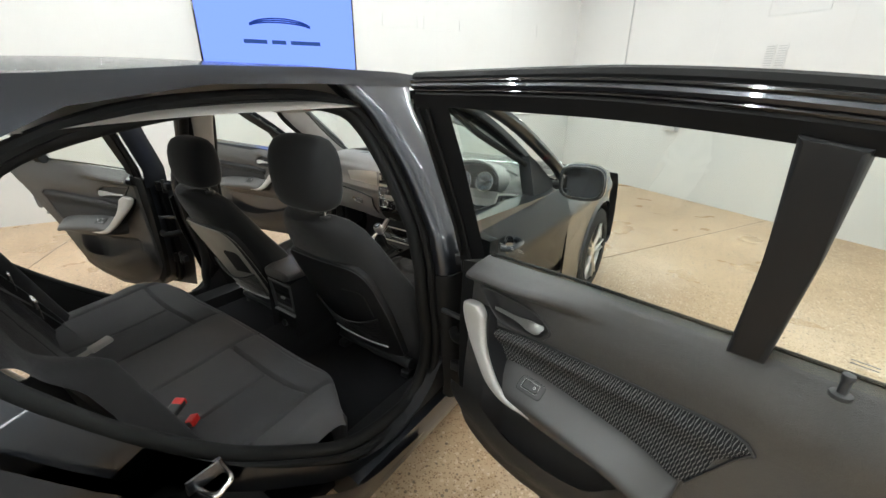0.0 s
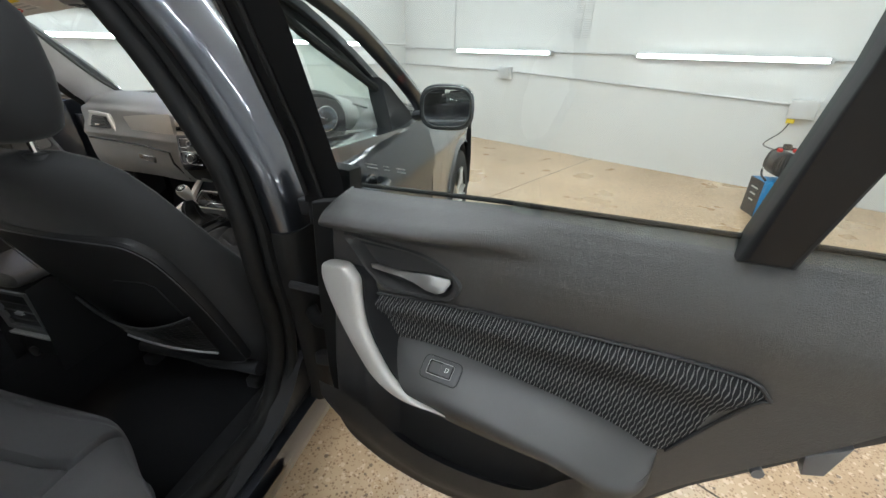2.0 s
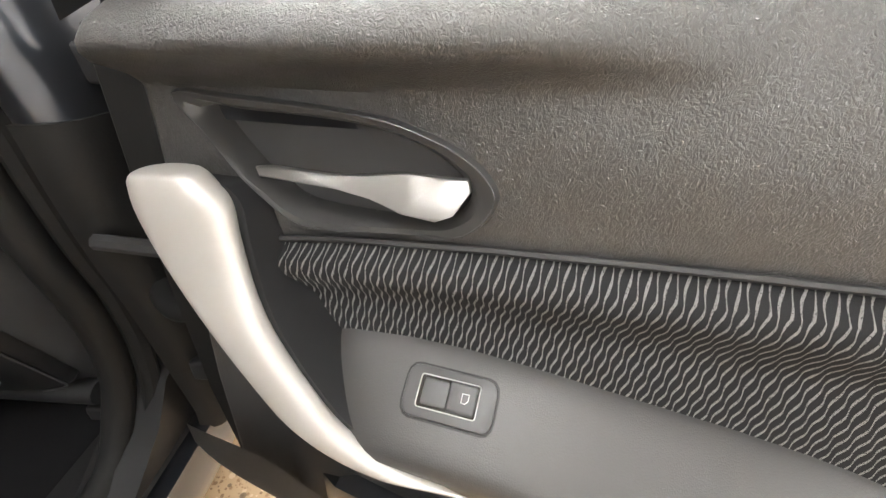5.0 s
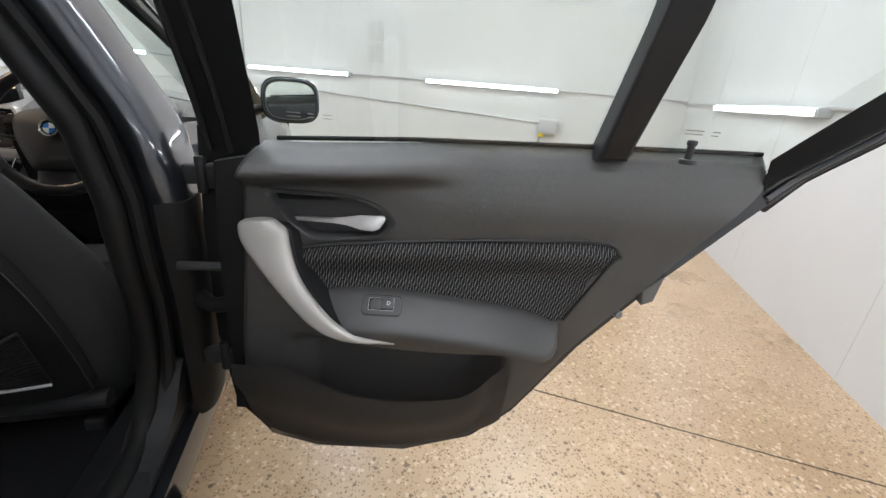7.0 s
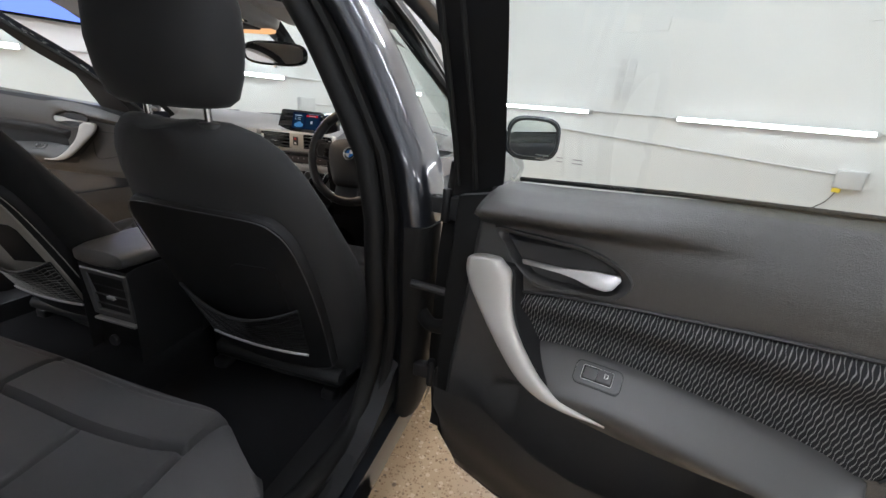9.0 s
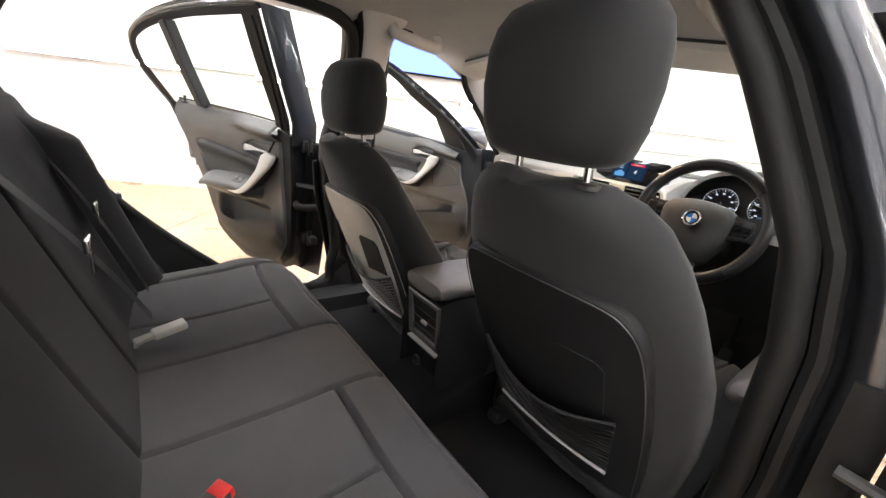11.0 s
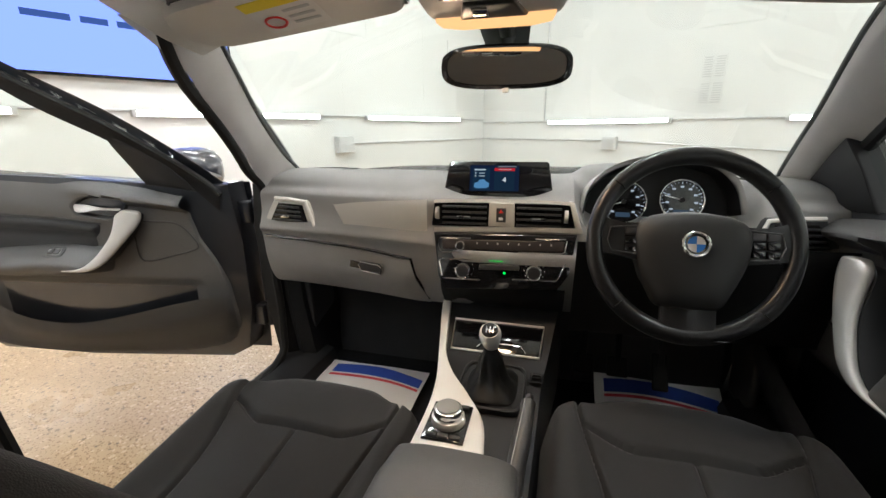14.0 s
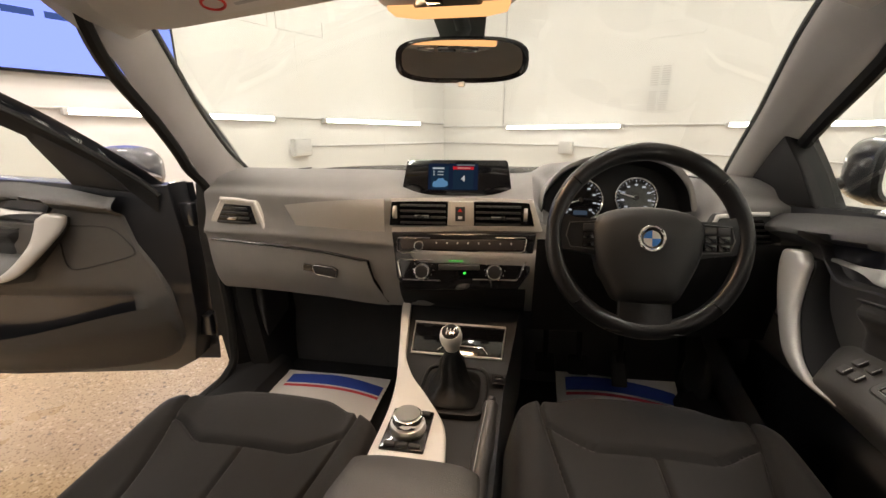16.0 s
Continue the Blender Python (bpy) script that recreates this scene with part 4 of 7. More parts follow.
def door_inside(M, door, spec):
    """Lining, armrest, pull, handle, switch and map pocket of one door, as parts of it."""
    B, sh = -0.03, spec["shift"]
    bez, cup_out = shifted(BEZEL, sh), shifted(CUP, sh)
    hole = scaled(cup_out, 1.06)
    soft = lambda e: [(p.x, p.y) for p in curve([(a, b, 0) for a, b in e], 6)]
    zb, zt = soft(spec["bottom"]), spec["belt"]
    u0, u1 = spec["span"]
    pk = soft(spec["pocket"])
    # the upper pad: a sharp lip by the hinge edge that melts into one broad roll
    lip = [(-1.0, B - 0.003), (-0.078, B - 0.002), (-0.070, B + 0.008), (-0.060, B + 0.032), (-0.053, B + 0.040), (-0.047, B + 0.041), (-0.036, B + 0.034), (-0.014, B - 0.002), (0.0, B - 0.036)]
    roll = [(-1.0, B - 0.003), (-0.178, B - 0.002), (-0.15, B + 0.001), (-0.13, B + 0.003), (-0.115, B + 0.0035), (-0.10, B + 0.0025), (-0.08, B - 0.001), (-0.06, B - 0.006), (-0.04, B - 0.0125), (-0.02, B - 0.021), (0.0, B - 0.036)]
    fade = spec["fade"]

    def field(u, z):
        h, k = z - lerp(u, zt), smooth(u, *fade)
        n = lerp(h, lip) * (1 - k) + lerp(h, roll) * k
        if inside(hole, u, z):
            n -= 0.026
        if pk[0][0] < u < pk[-1][0] and z < 0.575:
            n -= spec["well"] * smooth(u, pk[0][0] + 0.085, pk[0][0] + 0.15) * (1 - smooth(u, pk[-1][0] - 0.08, pk[-1][0])) * (1 - smooth(z, 0.535, 0.575))
        return n
    nu, nv = spec.get("grid", (110, 80))

    def lining(s, t):
        u = u0 + (u1 - u0) * s
        lo, hi = lerp(u, zb), lerp(u, zt)
        z = lo + (hi - lo) * t
        # the hinge-side edge slants back towards the belt
        ul = lerp(z, spec["edge"]) if "edge" in spec else u0
        u = ul + (u1 - ul) * s
        return M(u, field(u, z) - (0.010 * (1 - smooth(u - ul, 0.0, 0.010)) if "edge" in spec else 0.0), z)
    part("door_lining", sheet(lining, nu, nv), DOOR_TRIM, door, "charcoal grained soft door lining")
    # cloth panel with a padded upper roll
    cl = spec["cloth"]

    def cloth_uz(s, t):
        ul, ur = cl["left"][0] + (cl["left"][1] - cl["left"][0]) * t, cl["right"][0] + (cl["right"][1] - cl["right"][0]) * t
        u = ul + (ur - ul) * s
        return u, cl["low"] + (lerp(u, cl["top"]) - cl["low"]) * t

    def cloth(s, t):
        u, z = cloth_uz(s, t)
        edge = min(smooth(s, 0, 0.03), smooth(1 - s, 0, 0.03), smooth(1 - t, 0, 0.09))
        return M(u, B - 0.0025 + 0.0055 * edge + 0.013 * edge * math.exp(-((t - 0.84) / 0.15) ** 2) - 0.004 * math.exp(-((t - 0.55) / 0.12) ** 2), z)
    part("cloth_panel", sheet(cloth, 90, 22, uvfn=lambda s, t: (cloth_uz(s, t)[0] - cloth_uz(s, t)[1] * 0.12, cloth_uz(s, t)[1])), spec.get("cloth_mat", WAVE), door, "black cloth panel woven with pale wavy threads")
    top = [M(*(lambda q: (q[0], B + 0.0015, q[1] + 0.003))(cloth_uz(i / 40, 1.0))) for i in range(41)]
    part("panel_piping", tube(top, 0.0028, 6), BLACK, door)
    end = [M(*(lambda q: (q[0] + 0.001, B - 0.0005, q[1]))(cloth_uz(1.0, 1 - i / 12))) for i in range(13)]
    part("panel_piping", tube(end, 0.0028, 6), BLACK, door)
    # armrest: a sloping top that rolls over into a shallow side
    a0, a1 = spec["arm"]
    length = a1 - a0
    arm_z = lambda u: lerp((u - a0) * 0.48 / length, ARM_TOP)
    arm_out, drop = B + 0.074, 0.052

    def arm_face(u, n):
        f = max(0.0, (n - B) / (arm_out - B))
        return arm_z(u) - drop * f ** 1.3
    rings = []
    for k in (0.0, 0.006, 0.015, 0.03, 0.05, 0.08, 0.13, 0.2, 0.3, 0.4, 0.5, 0.6, 0.7, 0.8, 0.86, 0.9, 0.93, 0.955, 0.975, 0.99, 1.0):
        u = a0 + length * k
        e = math.sqrt(max(0.0, 1 - (max(0.0, 1 - k / 0.05)) ** 2)) * math.sqrt(max(0.0, 1 - (max(0.0, (k - 0.86) / 0.14)) ** 2))
        zt_, out = arm_z(u), B + 0.074 * (0.12 + 0.88 * e)
        ze, zl = zt_ - drop, 0.600 - 0.014 * math.sin(math.pi * k)
        prof = [(B - 0.012, zt_ + 0.002)] + [(B + (out - B) * f, zt_ - drop * f ** 1.3) for f in (0.0, 0.12, 0.3, 0.5, 0.7, 0.85, 0.94)]
        prof += [(out - 0.001, ze - 0.001), (out + 0.0015, ze - 0.008), (out, ze - 0.016), (out - 0.007, zl + 0.010), (out - 0.02, zl + 0.001), (B - 0.012, zl - 0.010)]
        mid = 0.632
        rings.append([M(u + 0.055 * (1 - k) ** 6 * max(0.0, (n - B) / 0.074), n, mid + (z - mid) * (0.35 + 0.65 * e)) for n, z in prof])
    part("armrest", loft(rings), ARM_TRIM, door, "grey padded vinyl armrest")
    # window switch sunk into a flat bezel on the armrest's slope
    us = spec["switch"]
    top_of = lambda a, n, b: M(a, b + n * 0.5, arm_face(a, b) + n * 0.86)
    def rounded(u, n, w, d, r):
        return [(u + sx * (w / 2 - r) + r * math.cos(radians(q)), n + sy * (d / 2 - r) + r * math.sin(radians(q))) for sx, sy, q0 in ((1, 1, 0), (-1, 1, 90), (-1, -1, 180), (1, -1, 270)) for q in (q0, q0 + 30, q0 + 60, q0 + 90)]
    nb = B + 0.036
    part("switch_groove", prism(rounded(us, nb, 0.073, 0.034, 0.009), top_of, -0.006, 0.0006), CONSOLE_BLACK, door, "dark gap round the switch")
    part("switch_bezel", prism(rounded(us, nb, 0.070, 0.031, 0.008), top_of, -0.006, 0.0022, 0.0012), SWITCH_GREY, door, "grey satin switch surround")
    part("switch_frame", prism(rounded(us - 0.001, nb, 0.046, 0.0195, 0.002), top_of, -0.004, 0.0028), PIANO, door)
    part("switch_frame_edge", tube([top_of(a, 0.0028, b) for a, b in rounded(us - 0.001, nb, 0.046, 0.0195, 0.002)], 0.0005, 5, True), GREY_BOX, door, "fine bright edge")
    part("switch_scoop", prism(rounded(us - 0.011, nb, 0.020, 0.016, 0.002), lambda a, n, b: top_of(a, n - 0.16 * max(0.0, a - us + 0.021) * 0.1, b), -0.004, 0.0034, 0.0008), SWITCH_GREY, door, "scooped half of the rocker")
    part("switch_key", prism(rounded(us + 0.010, nb, 0.021, 0.0175, 0.002), top_of, -0.004, 0.0072, 0.0018), SWITCH_GREY, door, "window rocker key")
    part("switch_mark", tube([top_of(us + 0.012 + a, 0.0074, nb + b) for a, b in ((-0.002, -0.0028), (0.003, -0.0028), (0.003, 0.001), (0.001, 0.0026), (-0.002, 0.0026))], 0.0005, 5, True), WHITE_MARK, door, "white window mark")
    for k in range(spec.get("keys", 0)):
        ku, kn = us - 0.09 + 0.026 * (k % 2), nb - 0.010 + 0.020 * (k // 2)
        part("window_key", prism(rounded(ku, kn, 0.018, 0.014, 0.003), top_of, -0.004, 0.0045, 0.0015), SWITCH_GREY, door, "window rocker key")
        part("key_edge", tube([top_of(ku + 0.008, 0.005, kn - 0.006), top_of(ku + 0.008, 0.005, kn + 0.006)], 0.0010, 6), CHROME, door, "bright key edge")
    # pull handle, wide at the top and running out along the armrest
    le, re_ = (curve([(u + sh, z, n) for u, z, n in e], 5) for e in (PULL_L, PULL_R))
    rings, m = [], len(le) - 1

    def pull_ring(c, half, dep):
        ring = []
        for j in range(20):
            th = 2 * math.pi * j / 20
            x, y = math.cos(th), math.sin(th)
            x, y = math.copysign(abs(x) ** 0.75, x), math.copysign(abs(y) ** 0.75, y) * dep
            ring.append(M(c.x + half.x * x, c.z - 0.006 + y, c.y + half.y * x))
        return ring
    for i, (a, b) in enumerate(zip(le, re_)):
        c, half = (a + b) / 2, (b - a) / 2
        if i == 0:
            for up, k in ((0.0075, 0.55), (0.0065, 0.76), (0.004, 0.9)):
                rings.append(pull_ring(c + Vector((0, up, 0)), half * k, 0.016 * (0.5 + 0.5 * k)))
        rings.append(pull_ring(c, half, (0.016 - 0.009 * i / m) * (1 - 0.85 * smooth(i / m, 0.86, 1.0))))
    part("pull_handle", loft(rings), PULL_SILVER, door, "satin silver curved pull handle")
    back = loft([[M(a.x + 0.014, B - 0.012, (a.y + b.y) / 2 - 0.002), M(b.x + 0.010, B - 0.012, b.y - 0.004), M(b.x + 0.004, b.z - 0.012, b.y - 0.002), M(a.x + 0.008, a.z - 0.014, (a.y + b.y) / 2 - 0.002)] for a, b in list(zip(le, re_))[1:-6]])
    part("pull_back", back, CONSOLE_BLACK, door, "black back of the pull handle")
    # release lever in its bezel
    cu = around(cup_out, 72)
    cm = (sum(a for a, _ in cu) / 72, sum(b for _, b in cu) / 72)
    dish = lambda a, n, b: M(a, n + 0.016 * smooth(a - sh, 0.155, 0.215), b)
    cup = loft([[dish(cm[0] + (a - cm[0]) * k, B + n, cm[1] + (b - cm[1]) * k) for a, b in cu] for k, n in ((1.04, -0.024), (0.98, -0.027), (0.92, -0.031), (0.85, -0.033), (0.75, -0.034), (0.65, -0.034), (0.55, -0.034), (0.45, -0.034), (0.35, -0.034), (0.2, -0.034), (0.02, -0.034))])
    part("handle_cup", cup, SWITCH_GREY, door, "grey sunken handle cup")
    ring_o, ring_i = around(bez, 72), around(cup_out, 72)
    fr = loft([[M(o[0], B - 0.012, o[1]), M(o[0], B - 0.0012, o[1]), M(o[0] * 0.95 + i[0] * 0.05, B + 0.0012, o[1] * 0.95 + i[1] * 0.05), M(o[0] * 0.86 + i[0] * 0.14, B + 0.0052, o[1] * 0.86 + i[1] * 0.14), M(o[0] * 0.4 + i[0] * 0.6, B + 0.0040, o[1] * 0.4 + i[1] * 0.6), M(i[0], B - 0.003, i[1]), M(i[0] * 0.97 + (0.15 + sh) * 0.03, B - 0.03, i[1] * 0.97 + 0.82 * 0.03)] for o, i in zip(ring_o, ring_i)], loop=True)
    part("handle_bezel", fr, TRIM_SMOOTH, door, "charcoal teardrop handle surround")
    part("bezel_line", tube([M(o[0] * 0.86 + i[0] * 0.14, B + 0.0052, o[1] * 0.86 + i[1] * 0.14) for o, i in zip(ring_o, ring_i)], 0.0007, 5, True), SWITCH_GREY, door)
    lv = prism(shifted(LEVER, sh), lambda a, n, b: M(a, n - 0.006 * math.cos((a - sh - 0.085) / 0.16 * math.pi) - (b - 0.818) * 0.55, b), B + 0.001, B + 0.0045, 0.0015, 2)
    part("release_lever", lv, SATIN, door, "satin silver release lever")
    # map pocket
    zpk = lambda u: lerp(u, pk)

    def pocket(s, t):
        u = u0 + 0.004 + (pk[-1][0] - u0 - 0.004) * s
        hi, lo = zpk(u), lerp(u, zb) - 0.004
        z = lo + (hi - lo) * t
        return M(u, B + 0.056 * smooth(t, 0, 0.75) * (0.35 + 0.65 * math.sin(math.pi * min(1, 0.12 + s * 0.95)) ** 0.6) + 0.004, z)
    part("map_pocket", sheet(pocket, 50, 14, -0.012), DOOR_TRIM, door, "charcoal moulded map pocket")


def side_strip(M, lower, upper, n_fn, thick, mat, name, door, label="", k=3):
    c1 = [(p.x, p.y) for p in curve([(a, b, 0) for a, b in lower], 5)]
    c2 = [(p.x, p.y) for p in curve([(a, b, 0) for a, b in upper], 5)]
    return part(name, strip(c1, c2, lambda a, b: M(a, n_fn(b), b), k, thick), mat, door, label)


REAR = dict(shift=0.0, edge=[(0.40, -0.042), (0.55, -0.036), (0.70, -0.020), (0.80, -0.012), (0.88, -0.006), (0.893, 0.002), (0.92, 0.012), (0.95, 0.034)], span=(-0.042, 0.915), grid=(250, 170),
            bottom=[(-0.042, 0.42), (-0.03, 0.38), (0.0, 0.34), (0.06, 0.312), (0.12, 0.298), (0.24, 0.296), (0.40, 0.335), (0.517, 0.405), (0.629, 0.585), (0.754, 0.742), (0.805, 0.81), (0.895, 0.918), (0.916, 0.95)],
            belt=[(-0.042, 0.940), (0.05, 0.945), (0.3, 0.962), (0.62, 0.975), (0.9, 0.985), (0.916, 0.965)],
            fade=(0.14, 0.42), well=0.042,
            pocket=[(-0.038, 0.52), (0.061, 0.532), (0.13, 0.505), (0.2, 0.478), (0.3, 0.468), (0.414, 0.476), (0.47, 0.515), (0.508, 0.556)],
            cloth=dict(left=(0.128, 0.075), right=(0.600, 0.684), low=0.645, top=[(0.075, 0.744), (0.085, 0.753), (0.16, 0.7665), (0.27, 0.780), (0.376, 0.7905), (0.484, 0.7995), (0.591, 0.807), (0.63, 0.8075), (0.655, 0.8055), (0.668, 0.801), (0.677, 0.794), (0.684, 0.783)]),
            arm=(0.112, 0.592), switch=0.25)


def rear_door(sg, start, theta, label):
    M = door_map(sg, start, theta)
    lean = lambda z: -0.05 + 0.14 * max(0.0, (z - 0.95) / 0.38)
    out = [(-0.048, 0.89), (-0.055, 0.75), (-0.055, 0.5), (-0.045, 0.36), (0.0, 0.285), (0.1, 0.258), (0.3, 0.262), (0.45, 0.315), (0.535, 0.395), (0.65, 0.575), (0.775, 0.73), (0.83, 0.79), (0.88, 0.845), (0.955, 0.925), (0.98, 0.95), (0.96, 0.955), (0.6, 0.925), (0.2, 0.902)]
    door = part("rear_door", prism(out, M, -0.15, -0.078, 0.006), PAINT, car, label)
    part("door_rim", loft([[M(u, n, z) for u, z in scaled(out, k)] for k, n in ((1.0, -0.085), (1.0, -0.052), (0.99, -0.048), (0.80, -0.048), (0.80, -0.085))], caps=False), PAINT, door, "dark grey folded edge of the door")
    skin = lambda s, t: M(-0.13 + 1.105 * s, -0.15 - 0.03 * math.sin(math.pi * min(1, t * 1.1)), max(0.26 + 0.62 * t, lerp(-0.13 + 1.105 * s, [(0.4, 0.26), (0.54, 0.40), (0.65, 0.57), (0.83, 0.8), (0.97, 0.94)]) - 0.0))
    part("outer_skin", sheet(skin, 30, 14, 0.006), PAINT, door, "glossy dark grey outer skin")
    part("outer_handle", merge(tube(curve([M(0.62, -0.19, 0.83), M(0.66, -0.215, 0.832), M(0.76, -0.215, 0.835), M(0.80, -0.19, 0.836)], 5), 0.012, 10)), PAINT, door, "body-coloured outside handle")
    he = 0.0 if sg > 0 else 0.05
    # hinge side and edge cover are black to stand in for the gap's shade
    part("hinge_edge", prism([(-0.12 + he, 0.95), (-0.13 + he, 0.75), (-0.13 + he, 0.5), (-0.11 + he, 0.33), (-0.03, 0.28), (-0.02, 0.95)], M, -0.15, -0.115, 0.004), RUBBER, door, "hinge side of the door, blacked for the shaded gap")
    part("edge_shade", prism([(-0.058, 0.90), (-0.066, 0.7), (-0.064, 0.5), (-0.052, 0.36), (0.0, 0.30), (0.03, 0.36), (0.03, 0.92)], M, -0.07, -0.044, 0.004), RUBBER, door, "added black cover for the shade along the hinge edge")
    door_inside(M, door, REAR)
    # window frame
    nf = lambda z: lean(z) + 0.012
    side_strip(M, [(-0.065, 0.90), (-0.07, 1.05), (-0.077, 1.2), (-0.085, 1.35)], [(0.03, 0.935), (0.034, 1.05), (0.038, 1.2), (0.032, 1.34)], nf, 0.04, CONSOLE_BLACK, "window_post", door, "black front window post")
    for du in (-0.055, -0.02):
        part("post_ridge", tube([M(du + k * -0.004, nf(0.92 + 0.1 * k) + 0.004, 0.92 + 0.1 * k) for k in range(5)], 0.005, 8), RUBBER, door, "rubber ridge along the window post")
    post = [[M(ul + 0.002, lean(z) - 0.115, z), M(ul, lean(z) - 0.02, z), M(ul + 0.012, lean(z) + 0.004, z), M(ul + 0.05, lean(z) - 0.03, z), M(ul + 0.06, lean(z) - 0.10, z), M(ul + 0.045, lean(z) - 0.12, z)] for ul, z in ((-0.078, 0.86), (-0.082, 0.95), (-0.085, 1.05), (-0.09, 1.2), (-0.10, 1.36))]
    if sg < 0:
        part("post_outer", loft(post), PAINT, door, "glossy dark grey outer window post")
    lo = [(-0.05, 1.325), (0.25, 1.325), (0.45, 1.322), (0.66, 1.308), (0.83, 1.287), (0.97, 1.255), (1.04, 1.220), (1.062, 1.185), (1.038, 1.150), (0.996, 1.105), (0.938, 1.038), (0.890, 0.980)]
    mid = [(-0.07, 1.35), (0.25, 1.352), (0.45, 1.348), (0.66, 1.334), (0.84, 1.312), (0.99, 1.278), (1.07, 1.238), (1.10, 1.18), (1.078, 1.118), (1.034, 1.060), (0.970, 0.995), (0.905, 0.935)]
    hi = [(-0.09, 1.385), (0.25, 1.388), (0.45, 1.386), (0.66, 1.372), (0.85, 1.347), (1.02, 1.308), (1.11, 1.262), (1.145, 1.18), (1.122, 1.092), (1.072, 1.032), (1.000, 0.962), (0.935, 0.890)]
    side_strip(M, lo, mid, nf, 0.03, CONSOLE_BLACK, "window_frame", door, "black window frame")
    side_strip(M, mid, hi, lambda z: lean(z) - 0.012, 0.035, PAINT, "outer_frame", door, "glossy dark grey window frame", 4)
    for pts, n, r, mt in ((mid, 0.0, 0.011, RUBBER), (hi, -0.02, 0.012, RUBBER), ([(a * 0.5 + c * 0.5, b * 0.5 + d * 0.5) for (a, b), (c, d) in zip(mid, hi)], 0.004, 0.007, PAINT), ([(a * 0.78 + c * 0.22, b * 0.78 + d * 0.22) for (a, b), (c, d) in zip(mid, hi)], 0.006, 0.004, PIANO), ([(a * 0.25 + c * 0.75, b * 0.25 + d * 0.75) for (a, b), (c, d) in zip(mid, hi)], 0.0, 0.005, PIANO)):
        part("frame_seal", tube([M(p.x, lean(p.y) + n, p.y) for p in curve([(a, b, 0) for a, b in pts], 6)], r, 8, up=M(0, 1, 0) - M(0, 0, 0)), mt, door, "black rubber frame seal" if mt == RUBBER else "glossy frame ridge")
    part("window_divider", prism([(0.600, 0.955), (0.653, 0.958), (0.678, 1.16), (0.691, 1.312), (0.626, 1.322), (0.622, 1.16)], lambda a, n, b: M(a, lean(b) + n, b), -0.03, 0.020, 0.008, 3), CONSOLE_BLACK, door, "black window divider bar")
    gl = side_strip(M, [(0.02, 0.88), (0.3, 0.90), (0.6, 0.915), (0.9, 0.925)], [(0.02, 1.335), (0.4, 1.335), (0.75, 1.305), (1.08, 1.195)], lambda z: lean(z) - 0.012, 0.0, GLASS, "window_pane", door, "clear side window", 6)
    gl.visible_shadow = False
    part("belt_seal", tube([M(u, -0.064, lerp(u, REAR["belt"]) + 0.001) for u in [0.05 + 0.0405 * i for i in range(22)]], 0.004, 8), RUBBER, door, "black rubber belt seal")
    # etched marks on the panes
    for u, z, w in ((0.075, 0.985, 0.022), (0.11, 0.985, 0.01), (0.135, 0.985, 0.016), (0.74, 1.01, 0.03), (0.785, 1.01, 0.012)):
        for k in range(2):
            part("glass_mark", prism([(u, z + k * 0.006), (u + w, z + k * 0.006), (u + w, z + 0.0016 + k * 0.006), (u, z + 0.0016 + k * 0.006)], lambda a, n, b: M(a, lean(b) - 0.012 + n, b), 0.0008, 0.0014), GLASS_ETCH, door)
    # lock pin in its collar
    part("lock_collar", cyl(0.014, 0.008, M(0.745, -0.016, 0.968), "Z", 20, bevel=0.002), BLACK, door)
    part("lock_pin", merge(cyl(0.006, 0.03, M(0.745, -0.018, 0.982), "Z", 14), cyl(0.008, 0.009, M(0.745, -0.018, 0.998), "Z", 14, bevel=0.002)), BLACK, door, "black lock pin")
    # latch on the closing edge, hinges and check strap
    part("latch", merge(prism([(0.74, 0.72), (0.775, 0.755), (0.765, 0.70), (0.745, 0.69)], M, -0.10, -0.03, 0.002), cyl(0.008, 0.02, M(0.705, -0.04, 0.665), "Y", 12)), VENT_GREY, door, "steel latch on the door edge")
    for z in (0.45, 0.86):
        part("hinge", merge(rbox((0.03, 0.026, 0.05), M(-0.085, -0.10, z), 0.006), cyl(0.010, 0.07, M(-0.115, -0.105, z), "Z", 14, bevel=0.003), rbox((0.04, 0.026, 0.036), M(-0.14, -0.105, z), 0.005)), CONSOLE_BLACK, door, "dark door hinge")
    part("check_strap", tube([Vector((sg * 0.845, -0.12, 0.695)), M(-0.02, -0.07, 0.69)], 0.009, 8), BLACK, door, "black door check strap")
    part("wire_boot", tube(curve([Vector((sg * 0.84, -0.06, 0.62)), M(-0.11, -0.07, 0.60), M(-0.06, -0.07, 0.61)], 5), 0.016, 10), RUBBER, door, "black ribbed wiring boot")
    return door


rear_door(1, (0.978, -0.199), 76.0, "open dark grey rear door with charcoal lining")
rear_door(-1, (-1.0, -0.31), 70.0, "open dark grey rear door seen across the cabin")

